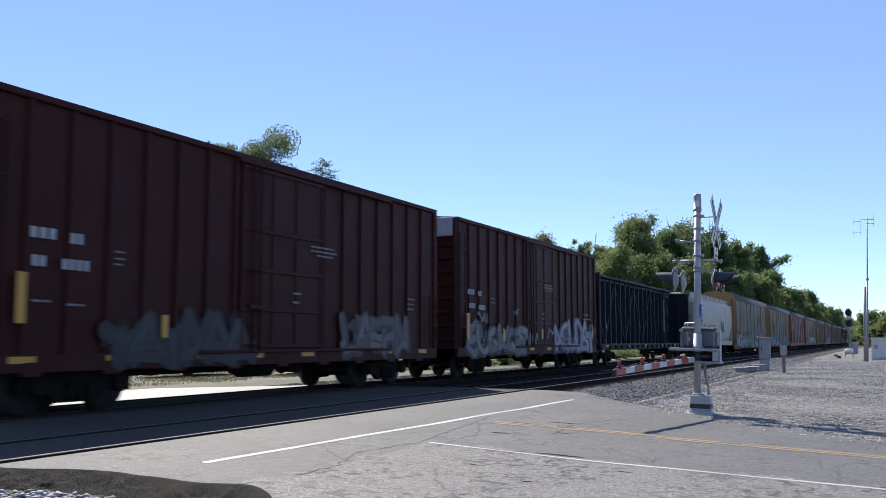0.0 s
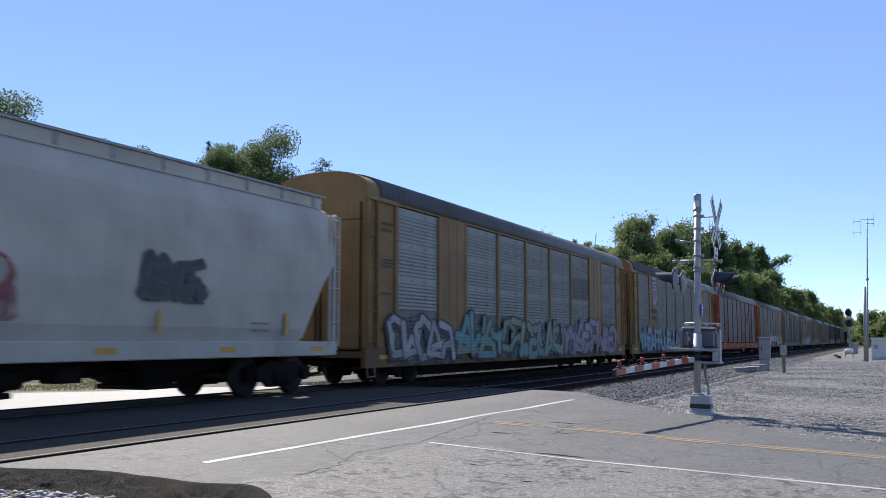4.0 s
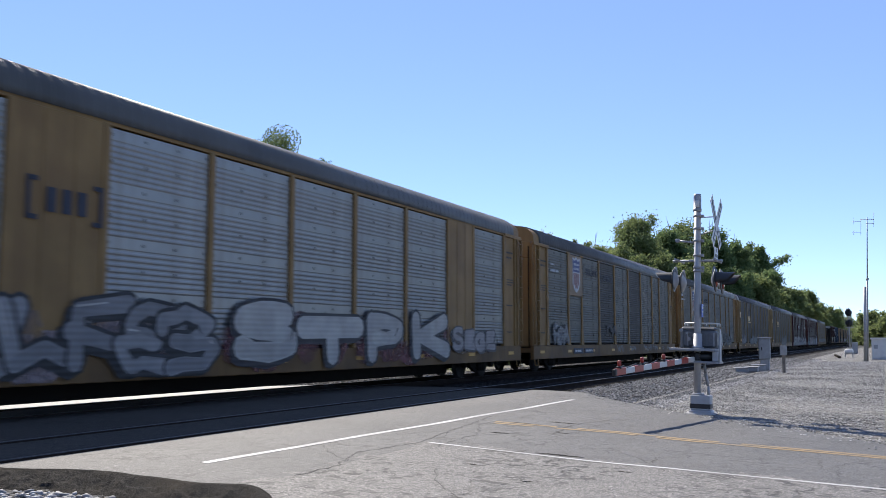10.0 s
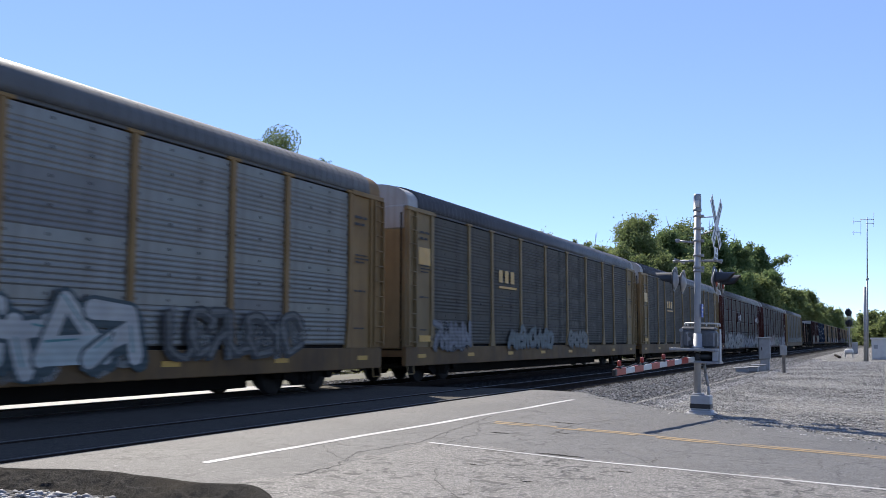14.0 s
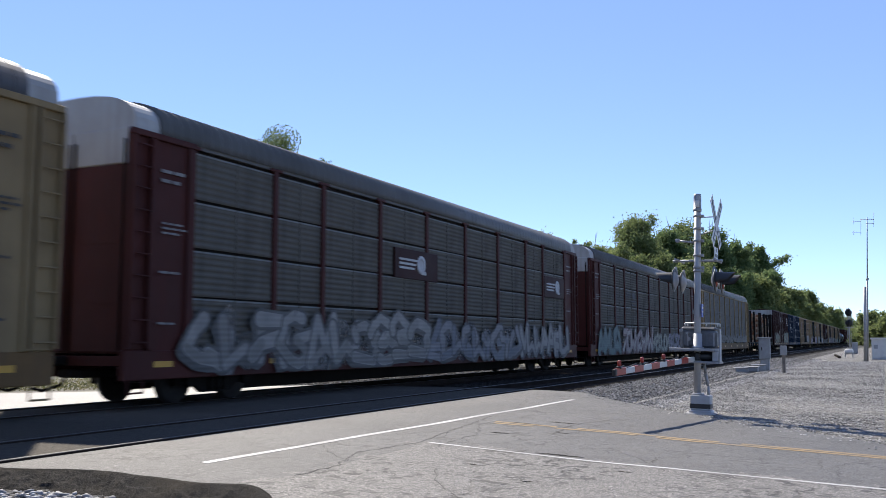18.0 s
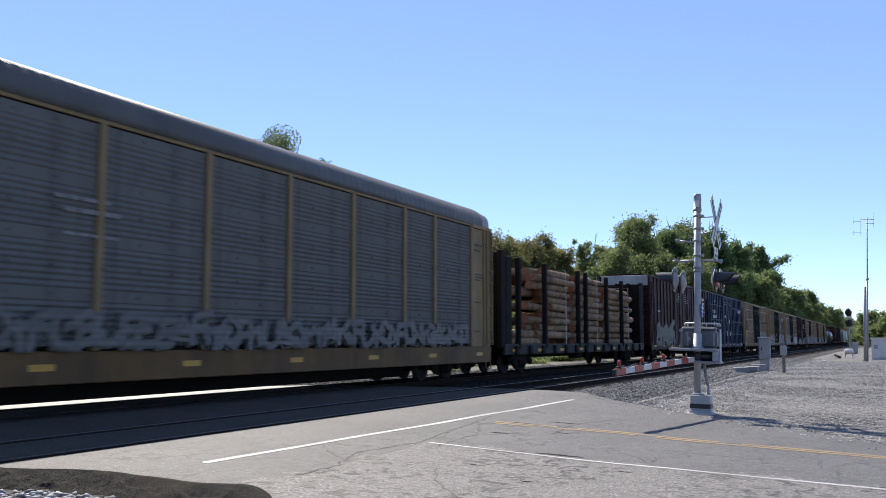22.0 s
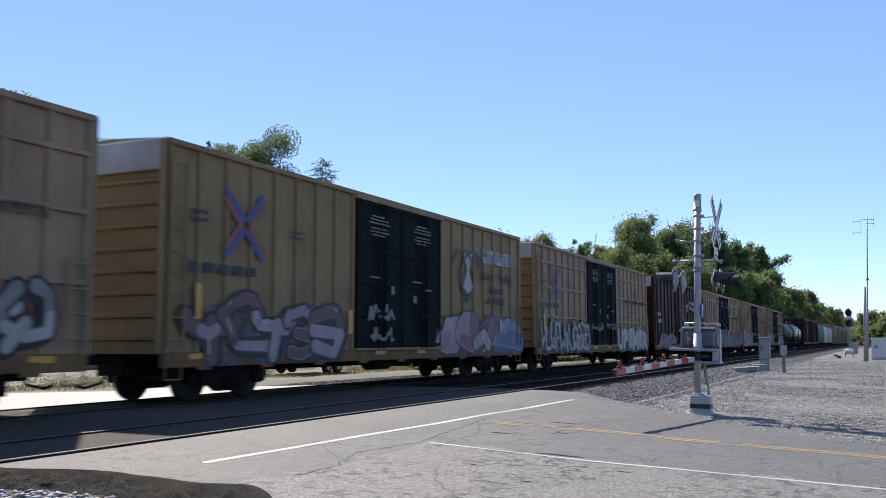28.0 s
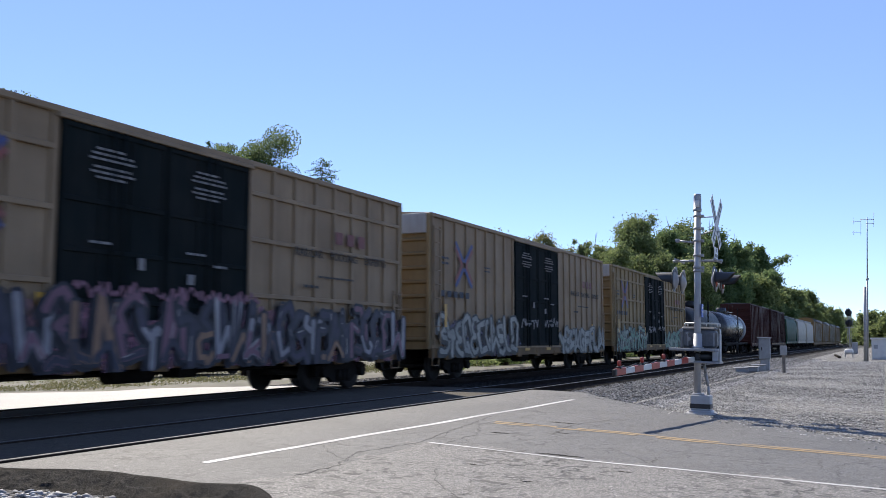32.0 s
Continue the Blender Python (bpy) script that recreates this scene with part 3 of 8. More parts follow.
def pebbles(name, label, spots, seed, mat=None):
    """Many loose stones in one mesh, each an uneven eight-sided lump: spots yields (x, y, z, size)."""
    s, rnd = Shape(), random.Random(seed)
    for x, y, z, r in spots:
        a = rnd.uniform(0, 6.28)
        c, d = math.cos(a), math.sin(a)
        q = [rnd.uniform(0.65, 1.25) * r for _ in range(6)]
        vs = [(q[0], 0, 0), (0, q[1], 0), (-q[2], 0, 0), (0, -q[3], 0), (0.2 * r, 0.1 * r, q[4] * 0.75), (0, 0, -q[5] * 0.5)]
        vs = [(x + vx * c - vy * d, y + vx * d + vy * c, z + vz + (0.25 * r if k < 4 else 0)) for k, (vx, vy, vz) in enumerate(vs)]
        s.add(vs, [(0, 1, 4), (1, 2, 4), (2, 3, 4), (3, 0, 4), (1, 0, 5), (2, 1, 5), (3, 2, 5), (0, 3, 5)])
    tagged(part(name, s, [mat or STONE]), label, "stones", kind="stuff")


def bed_height(y):
    chain = [(5.2, -0.36), (5.9, -0.3), (7.0, -0.19), (8.3, -0.17), (9.7, -0.18), (11.2, -0.21), (12.8, -0.17), (14.3, -0.18), (15.5, -0.19), (16.6, -0.22), (17.6, -0.1)]
    return along(chain, y)


def build_stones():
    rnd = random.Random(21)
    spots = []
    for _ in range(44000):
        y = rnd.uniform(4.4, 12.2)
        x = 21 + 60 * rnd.random() ** 1.6
        if x < along(RIGHT, min(y, 8.2)) + 0.1:
            continue
        if any(abs(y - r) < 0.12 for r in RAILS_NEAR):
            continue
        z = bed_height(max(5.2, y)) if y > 5.2 else -0.25
        spots.append((x, y + bend(x), z, rnd.uniform(0.024, 0.05) * (0.75 + x / 70)))
    for _ in range(34000):
        x, y = 17 + 55 * rnd.random() ** 1.5, rnd.uniform(-2.5, 5.2)
        if x > along(RIGHT, y) + 0.05:
            spots.append((x, y, -0.245, rnd.uniform(0.013, 0.03) * (0.6 + x / 55)))
    for _ in range(900):
        y = rnd.uniform(-1.5, 6.5)
        x = along(RIGHT, y) + rnd.gauss(0.0, 0.5)
        spots.append((x, y, level(y) - 0.005 if x < along(RIGHT, y) else -0.24, rnd.uniform(0.01, 0.03)))
    pebbles("ballast_stones", "loose grey crushed stone along the near track", [q for q in spots if q[1] - bend(q[0]) < 4.8 + 0.5 * noise.noise((q[0] * .5, 0, 1))], 3)
    pebbles("slope_stones", "dusty grey crushed stone on the track shoulder", [q for q in spots if 4.8 + 0.5 * noise.noise((q[0] * .5, 0, 1)) <= q[1] - bend(q[0]) < 7.85 + 0.1 * noise.noise((q[0], 0, 1))], 8, SLOPE_STONE)
    pebbles("track_stones", "dark oily crushed stone between the rails, train shade in its colour", [q for q in spots if q[1] - bend(q[0]) >= 7.85 + 0.1 * noise.noise((q[0], 0, 1))], 6, SHADED_OILY_STONE)
    spots = []
    for _ in range(9000):
        y = rnd.uniform(3.4, 9.8)
        x = rnd.uniform(2.0, along(LEFT, y) - 0.5 - 0.25 * max(0, 1 - abs(y - 5.2) / 2.0))
        spots.append((x, y, (-0.3 + (y - 3.6) * .0385 if y < 6.2 else -0.19) + rnd.uniform(-0.01, 0.03), rnd.uniform(0.02, 0.048)))
    cobbles("verge_stones", "pale rounded stones beside the crossing", spots, 4)
    spots = [(rnd.uniform(8, 60), rnd.uniform(15.4, 18.5), -0.16, rnd.uniform(0.025, 0.06)) for _ in range(3500)]
    spots = [q for q in spots if q[0] > along(RIGHT, q[1]) + 0.1]
    pebbles("far_ballast_stones", "sunlit ballast stones beyond the far track", spots, 5, SLOPE_STONE)


build_stones()
# ---- the train ----
def coat(name, color, **kw):
    """Weathered railcar paint."""
    opts = dict(rough=0.55, var=0.14, scale=0.8, dirt=0.35, streak=0.3, dirt_color=(0.05, 0.042, 0.035), bump=0.05, grain=30, spec=0.12)
    opts.update(kw)
    return surface(name, color, **opts)


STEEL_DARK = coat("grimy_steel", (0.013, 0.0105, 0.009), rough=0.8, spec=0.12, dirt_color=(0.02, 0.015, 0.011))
WHEEL = surface("wheel_steel", (0.02, 0.016, 0.014), 0.7, 0.2, var=0.3, scale=5)
YELLOW = coat("railcar_yellow", (0.25, 0.157, 0.064), dirt_color=(0.14, 0.08, 0.04), dirt=0.45)
TAN = coat("sun_faded_tan", (0.25, 0.178, 0.088), dirt_color=(0.13, 0.09, 0.05), dirt=0.4)
TAN_PALE = coat("pale_tan", (0.28, 0.2, 0.122), dirt_color=(0.15, 0.1, 0.06), dirt=0.4)
SILL_BROWN = coat("grimy_sill", (0.165, 0.098, 0.04), dirt=0.6, dirt_color=(0.05, 0.036, 0.028))
ORANGE = coat("railcar_orange", (0.28, 0.05, 0.013), dirt_color=(0.08, 0.03, 0.02))
BROWN = coat("oxide_brown", (0.046, 0.0125, 0.0095), dirt_color=(0.028, 0.013, 0.011))
DEEP_BROWN = coat("deep_brown", (0.035, 0.0115, 0.0098), dirt_color=(0.022, 0.011, 0.01))
RED_BROWN = coat("red_brown_frame", (0.062, 0.0175, 0.014), dirt_color=(0.03, 0.016, 0.013))
BOX_BLUE = coat("railcar_blue", (0.013, 0.024, 0.05), dirt_color=(0.016, 0.018, 0.024))
NAVY = coat("dark_blue", (0.0105, 0.012, 0.0155), dirt_color=(0.015, 0.016, 0.02))
HOPPER_GREY = coat("light_grey", (0.45, 0.415, 0.335), dirt=0.25, streak=0.2, dirt_color=(0.25, 0.22, 0.19))
DECK = coat("grimy_deck", (0.02, 0.0225, 0.0225), dirt_color=(0.03, 0.025, 0.02))
GREEN_PAINT = coat("dark_green", (0.02, 0.07, 0.04))
TANK_BLACK = coat("tank_black", (0.009, 0.009, 0.01), rough=0.5, spec=0.15)
TANK_GLOSS = coat("tank_gloss", (0.016, 0.016, 0.018), rough=0.25, spec=0.5)
PANEL = coat("galvanised_panel", (0.32, 0.317, 0.293), rough=0.42, metal=0.75, dirt=0.35, streak=0.4, dirt_color=(0.22, 0.2, 0.175), spec=0.2, tint=0.12)
PANEL_GREY = coat("dull_panel", (0.2, 0.194, 0.178), rough=0.5, metal=0.6, dirt=0.3, dirt_color=(0.12, 0.11, 0.1), tint=0.15)
PANEL_MID = coat("weathered_panel", (0.24, 0.238, 0.212), rough=0.45, metal=0.7, dirt=0.4, streak=0.45, dirt_color=(0.16, 0.14, 0.12), spec=0.2, tint=0.12)
PANEL_WARM = coat("weathered_warm_panel", (0.15, 0.145, 0.13), rough=0.55, metal=0.45, tint=0.2, dirt=0.4, streak=0.45, dirt_color=(0.08, 0.07, 0.06))
PATCH_DARK = coat("patched_panel", (0.112, 0.107, 0.095), rough=0.55, metal=0.4, tint=0.2, dirt=0.3, dirt_color=(0.05, 0.046, 0.042))
PANEL_DARK = coat("dark_grimy_panel", (0.125, 0.116, 0.097), rough=0.6, metal=0.4, tint=0.2, dirt=0.4, dirt_color=(0.045, 0.04, 0.036))
GAP_EDGE = coat("pale_panel_edge", (0.2, 0.205, 0.2), rough=0.5, metal=0.1)
ROOF_GREY = coat("zinc_roof", (0.108, 0.106, 0.1), rough=0.5, metal=0.1, dirt=0.15, streak=0.0, dirt_color=(0.13, 0.125, 0.12))
ROOF_DARK = coat("dull_roof", (0.09, 0.091, 0.096), rough=0.5, metal=0.1, dirt=0.3, streak=0.0)
END_WHITE = coat("end_white", (0.36, 0.36, 0.345), dirt=0.5, streak=0.4, dirt_color=(0.2, 0.17, 0.14))
DOOR_DARK = coat("dark_green_black_door", (0.0105, 0.0145, 0.0145), rough=0.75, dirt=0.15, streak=0.15, spec=0.04)
STENCIL = surface("white_stencil", (0.42, 0.42, 0.41), 0.7, var=0.15, scale=5, bump=0.0)
DARK_INK = surface("dark_stencil", (0.045, 0.04, 0.035), 0.7, var=0.2, scale=5, bump=0.0)
STENCIL_DIM = surface("faded_stencil", (0.2, 0.19, 0.18), 0.8, var=0.2, scale=5, bump=0.0)
REFLECTOR = surface("yellow_reflector", (0.5, 0.27, 0.03), 0.4, var=0.1, bump=0.0)
LOG = surface("debarked_log", (0.27, 0.185, 0.11), 0.85, var=0.45, scale=3.5, dirt=0.85, dirt_color=(0.085, 0.055, 0.036), island=0.4, bump=0.5, grain=16, spec=0.15)
LOG_END = surface("sawn_log_end", (0.26, 0.1, 0.045), 0.8, var=0.3, scale=9, island=0.35, bump=0.2)
STRAP = surface("grey_strap", (0.3, 0.29, 0.27), 0.5, var=0.1, bump=0.0)
SPRAY = {}


def spray(rgb, loose=0.0, ribbed=False):
    """Spray paint on sheet steel; on ribbed sheets it takes their relief. Loose paint is thin overspray with soft, broken edges."""
    key = (rgb, loose, ribbed)
    if key not in SPRAY:
        faded = tuple((0.78 * c + 0.22 * sum(rgb) / 3) * k for c, k in zip(rgb, (0.6, 0.58, 0.53)))
        m = surface("spray_paint", faded, 0.55, var=0.2, scale=2.2, dirt=0.4, streak=0.25, dirt_color=tuple(0.45 * c + 0.02 for c in rgb), bump=0.0)
        nt = m.node_tree
        bsdf = nt.nodes["Principled BSDF"]
        tc = nt.nodes.new("ShaderNodeTexCoord")
        if ribbed:
            w = nt.nodes.new("ShaderNodeTexWave")
            w.bands_direction = "Z"
            w.inputs["Scale"].default_value = 2.85
            nt.links.new(tc.outputs["Object"], w.inputs["Vector"])
            u = nt.nodes.new("ShaderNodeBump")
            u.inputs["Strength"].default_value, u.inputs["Distance"].default_value = 0.25, 0.014
            nt.links.new(w.outputs["Fac"], u.inputs["Height"])
            nt.links.new(u.outputs["Normal"], bsdf.inputs["Normal"])
        if loose:
            n = nt.nodes.new("ShaderNodeTexNoise")
            n.inputs["Scale"].default_value, n.inputs["Detail"].default_value, n.inputs["Roughness"].default_value = 2.4, 9, 0.68
            nt.links.new(tc.outputs["Object"], n.inputs["Vector"])
            r = nt.nodes.new("ShaderNodeMapRange")
            r.inputs["From Min"].default_value, r.inputs["From Max"].default_value = 0.36, 0.62
            r.inputs["To Max"].default_value = 0.85
            nt.links.new(n.outputs["Fac"], r.inputs["Value"])
            nt.links.new(r.outputs["Result"], bsdf.inputs["Alpha"])
        SPRAY[key] = m
    return SPRAY[key]


def side_frame_mesh():
    s = Shape()
    prof = [(-1.2, 0.36), (-1.2, 0.62), (-0.75, 0.66), (-0.45, 0.78), (0.45, 0.78), (0.75, 0.66), (1.2, 0.62), (1.2, 0.36), (0.66, 0.36),
            (0.42, 0.2), (-0.42, 0.2), (-0.66, 0.36)]
    s.plate(prof, 0.13)
    for x in (-0.89, 0.89):
        s.tube((x, -0.1, 0.46), (x, -0.24, 0.46), 0.13, n=10)
        s.box(x - 0.17, x + 0.17, -0.19, 0.0, 0.5, 0.68, bev=0.03)
    for x in (-0.2, 0.0, 0.2):
        s.tube((x, -0.15, 0.24), (x, -0.15, 0.52), 0.075, n=8)
    return s.mesh("side_frame", [STEEL_DARK])


def wheelset_mesh():
    s = Shape()
    for k in (-1, 1):
        y = 0.75 * k
        s.lathe([(0.0, 0.12), (0.0, 0.44), (0.02, 0.457), (0.10, 0.452), (0.105, 0.485), (0.135, 0.485), (0.14, 0.41), (0.09, 0.38), (0.07, 0.2), (0.13, 0.14)],
                (0, y + 0.09 * k, 0), (0, y - 0.2 * k, 0), n=24)
        for a in range(3):
            c, d = math.cos(a * 2.094), math.sin(a * 2.094)
            s.box(0.2 * c - 0.05, 0.2 * c + 0.05, y + 0.06 * k, y + 0.1 * k, 0.2 * d - 0.05, 0.2 * d + 0.05)
    s.tube((0, -1.0, 0), (0, 1.0, 0), 0.08, n=10)
    return s.mesh("wheelset", [WHEEL])


SIDE_FRAME, WHEELSET = side_frame_mesh(), wheelset_mesh()
BOLSTER = Shape().box(-0.2, 0.2, -1.05, 1.05, 0.5, 0.75, bev=0.04).box(-0.9, 0.9, -0.12, 0.12, 0.3, 0.42, bev=0.03).mesh("bolster", [STEEL_DARK])
COUPLER = (Shape().box(-0.6, 0.1, -0.09, 0.09, 0.78, 0.96, bev=0.03).box(-0.84, -0.55, -0.16, 0.14, 0.74, 1.0, bev=0.06)
           .pipe([(-0.1, -0.35, 0.7), (-0.35, -0.4, 0.45), (-0.65, -0.3, 0.36), (-0.8, -0.2, 0.42)], 0.028)).mesh("coupler", [STEEL_DARK])
RUNG_LADDER = {}
TRAIN, WHEELS = [], []


def ladder_mesh(z0, z1, width=0.42, step=0.42):
    key = (z0, z1, width)
    if key not in RUNG_LADDER:
        s = Shape()
        for x in (0, width):
            s.box(x - 0.022, x + 0.022, -0.1, -0.06, z0, z1)
        z = z0 + 0.15
        while z < z1:
            s.tube((0, -0.09, z), (width, -0.09, z), 0.014, n=5)
            z += step
        RUNG_LADDER[key] = s
    return RUNG_LADDER[key]


def start_car(name, label, category, q, length):
    """A car whose middle is q metres down the line at the start; its leading end is at -x."""
    car = thing(name, label, category, group="cars of the freight train")
    TRAIN.append((car, q, length))
    return car


def running_gear(car, q, length, inset=2.4, sill=0.85, gear_mat=None, low=0.55):
    h = length / 2
    for k in (-1, 1):
        truck = part("truck", BOLSTER, None, car, at=(k * (h - inset), 0, 0))
        for e in (-1, 1):
            f = part("side_frame", SIDE_FRAME, None, truck, at=(0, e * 1.0, 0))
            if e > 0:
                f.rotation_euler.z = math.pi
        for e in (-1, 1):
            w = part("wheelset", WHEELSET, None, truck, at=(e * 0.89, 0, 0.457))
            WHEELS.append((w, q, e * 0.89))
        c = part("coupler", COUPLER, None, car, at=(k * h, 0, 0))
        if k > 0:
            c.rotation_euler.z = math.pi
    u = Shape().box(-h + 0.2, h - 0.2, -0.32, 0.32, low, sill, bev=0.02)
    for x in (-h + inset, h - inset):
        u.box(x - 0.18, x + 0.18, -1.2, 1.2, 0.76, sill, bev=0.02)
    up = low - 0.55
    u.tube((-0.6, -0.75, 0.62 + up), (0.5, -0.75, 0.62 + up), 0.19 - 0.4 * up, n=12)
    u.box(1.1, 1.7, -0.95, -0.5, 0.5 + up, 0.8, bev=0.03)
    u.pipe([(-h + 1, -0.5, 0.66 + up), (-1, -0.5, 0.6 + up), (2, -0.55, 0.6 + up), (h - 1, -0.5, 0.66 + up)], 0.03)
    part("underframe", u, [gear_mat or STEEL_DARK], car)


def bow(cx, cy, rx, ry, a0, a1, n=7):
    """Points on an arc, angles in degrees."""
    return [(cx + rx * math.cos(radians(a0 + (a1 - a0) * k / n)), cy + ry * math.sin(radians(a0 + (a1 - a0) * k / n))) for k in range(n + 1)]


# skeletons of fat sprayed strokes in a unit square: first some that can be read, then loose hooks, loops and stems
GLYPHS = {
    "S": [bow(.52, .74, .36, .22, 40, 250) + bow(.48, .27, .38, .24, 80, -150)],
    "T": [[(.02, .86), (.98, .9)], [(.5, .86), (.48, .04)]],
    "P": [[(.2, .02), (.22, .92)], bow(.42, .68, .4, .24, 110, -110)],
    "K": [[(.16, .02), (.18, .98)], [(.9, .96), (.26, .48), (.92, .04)]],
    "E": [[(.86, .9), (.2, .88), (.16, .1), (.9, .06)], [(.2, .5), (.74, .52)]],
    "G": [bow(.52, .5, .42, .44, 50, 320) + [(.86, .46), (.58, .46)]],
    "C": [bow(.54, .5, .42, .44, 50, 310)],
    "O": [bow(.5, .5, .4, .42, 0, 360, 10)],
    "Y": [[(.1, .96), (.48, .5), (.9, .98)], [(.48, .5), (.44, .02)]],
    "U": [[(.14, .96), (.16, .3)] + bow(.5, .28, .34, .24, 180, 360) + [(.86, .96)]],
    "M": [[(.06, .02), (.16, .94), (.5, .36), (.84, .94), (.94, .02)]],
    "R": [[(.18, .02), (.2, .92)], bow(.42, .7, .4, .22, 110, -110), [(.42, .46), (.92, .02)]],
    "m": [[(.06, .04), (.1, .8)], bow(.3, .6, .2, .26, 170, 0) + [(.5, .06)], bow(.7, .6, .2, .26, 170, 0) + [(.94, .04)]],
    "k": [[(.16, .02), (.2, 1.1)], [(.84, .72), (.28, .36), (.92, .02)]],
}
LOOSE = [
    [bow(.5, .66, .4, .3, -20, 220), [(.12, .5), (.3, .04), (.9, .16)]],
    [[(.14, .02), (.3, .92), (.56, .3), (.84, .96), (.9, .1)]],
    [bow(.5, .5, .44, .42, 100, 420), [(.5, .3), (.94, .02)]],
    [[(.1, .96), (.16, .1), (.5, .44), (.84, .08), (.94, .9)]],
    [bow(.4, .72, .36, .22, 200, -60) + [(.3, .46)] + bow(.46, .24, .42, .22, 90, -120)],
    [[(.2, .0), (.2, .9), (.86, .94)], [(.24, .5), (.7, .42), (.92, .04)]],
    [bow(.5, .3, .42, .28, 170, 370) + [(.88, .92)], [(.1, .4), (.08, .96)]],
    [[(.06, .1), (.5, .98), (.94, .06)], [(.26, .36), (.98, .44)]],
    [[(.5, .02), (.5, .6)], bow(.5, .8, .44, .3, 190, 350)],
    [bow(.46, .5, .4, .46, 60, 300), [(.46, .5), (.96, .58), (.9, .0)]],
]


def graffiti(car, x0, x1, z0, z1, y, fills, line=(0.012, 0.012, 0.014), cloud=None, seed=1, letter=1.0, label="sprayed graffiti shapes", shine=None, text="", fat=1.0):
    """Fat sprayed strokes side by side: overspray behind, a drop shade, dark outlines, two-tone fills and light dabs."""
    rnd, s = random.Random(seed), Shape()
    ribbed = car.name.startswith("autorack")
    cloud = cloud or tuple(round(sum(f[i] for f in fills) / len(fills) * 0.55, 3) for i in range(3))
    nf = len(fills)
    mats = [spray(line, 0.0, ribbed)] + [spray(f, 0.0, ribbed) for f in fills] + [spray(cloud, 1.0, ribbed)] + ([spray(shine, 0.0, ribbed)] if shine else [])
    depth = [y]
    h = z1 - z0

    def poly(pts, mat):
        depth[0] -= 0.00003
        s.add([(px, depth[0], max(z0 - 0.06, pz)) for px, pz in pts], [tuple(range(len(pts)))], mat)

    def stroke(path, rad, mat, dx=0.0, dz=0.0):
        for i, (p, r) in enumerate(zip(path, rad)):
            poly([(p[0] + dx + r * math.cos(.785 * k), p[1] + dz + r * math.sin(.785 * k)) for k in range(8)], mat)
            if i:
                p0, r0 = path[i - 1], rad[i - 1]
                d = Vector((p[0] - p0[0], p[1] - p0[1]))
                if d.length > 1e-4:
                    n = Vector((-d.y, d.x)).normalized()
                    poly([(p0[0] + dx + n.x * r0, p0[1] + dz + n.y * r0), (p0[0] + dx - n.x * r0, p0[1] + dz - n.y * r0),
                          (p[0] + dx - n.x * r, p[1] + dz - n.y * r), (p[0] + dx + n.x * r, p[1] + dz + n.y * r)], mat)

    for k in range(int((x1 - x0) / h * 5) + 3):
        cx, cz, rx, rz = rnd.uniform(x0, x1), z0 + h * rnd.uniform(0.1, 0.7), h * rnd.uniform(0.18, 0.4), h * rnd.uniform(0.14, 0.32)
        m = rnd.randrange(8, 12)
        poly([(cx + rx * rnd.uniform(0.75, 1.15) * math.cos(6.283 * i / m), cz + rz * rnd.uniform(0.75, 1.15) * math.sin(6.283 * i / m)) for i in range(m)], 1 + nf)
    n = len(text) or max(2, round((x1 - x0) / (h * 0.6 * letter)))
    cw = (x1 - x0) / n
    slant = rnd.uniform(-0.14, 0.14)
    edge = min(0.07, 0.042 * h + 0.01)
    forms = []
    for k in range(n):
        glyph = GLYPHS[text[k]] if text else rnd.choice(LOOSE)
        flip = not text and rnd.random() < 0.4
        hh, lo = h * rnd.uniform(0.84, 1.0), z0 + h * rnd.uniform(-0.03, 0.08)
        big = min(0.135 * cw, 0.115 * h) * fat * rnd.uniform(0.85, 1.15)
        paths = []
        for line_ in glyph:
            path, rad = [], []
            for i, (u, v) in enumerate(line_):
                u = 1 - u if flip else u
                jig = 0.0 if text else 0.09
                u, v = u + rnd.uniform(-jig, jig), v + rnd.uniform(-jig, jig)
                path.append((x0 + k * cw + cw * (0.5 + (u - 0.5) * (0.98 if text else 1.45)) + slant * v * hh, lo + big + v * (hh - 2 * big)))
                rad.append(big * (1.15 if i in (0, len(line_) - 1) else rnd.uniform(0.85, 1.05)))
            paths.append((path, rad))
        f = 1 + rnd.randrange(nf)
        forms.append((paths, f, 1 + (f % nf)))
    sx, sz = rnd.choice((-1, 1)) * 0.08 * h, -0.06 * h
    for paths, f, g in forms:
        for path, rad in paths:
            stroke(path, [r + edge * 0.6 for r in rad], 0, sx, sz)
    for paths, f, g in forms:
        for path, rad in paths:
            stroke(path, [r + edge for r in rad], 0)
        for path, rad in paths:
            stroke(path, rad, f)
        if nf > 1:
            for path, rad in paths:
                low = [(p, r) for p, r in zip(path, rad) if p[1] < z0 + 0.5 * h]
                if len(low) > 1:
                    stroke([p for p, _ in low], [r * 0.8 for _, r in low], g)
        for path, rad in paths:
            if shine and len(path) > 1:
                i = rnd.randrange(len(path) - 1)
                p, q, r = path[i], path[i + 1], rad[i]
                stroke([(p[0] - .4 * r, p[1] + .45 * r), (p[0] * .4 + q[0] * .6 - .4 * r, p[1] * .4 + q[1] * .6 + .45 * r)], [0.16 * r, 0.1 * r], len(mats) - 1)
            if rnd.random() < 0.35 and len(path) > 2:
                i = rnd.randrange(1, len(path) - 1)
                stroke([path[i], (path[i][0] + rad[i] * rnd.uniform(-1, 1), path[i][1] + rad[i])], [0.015, 0.03], 0)
    return part("graffiti", s, mats, car, label)


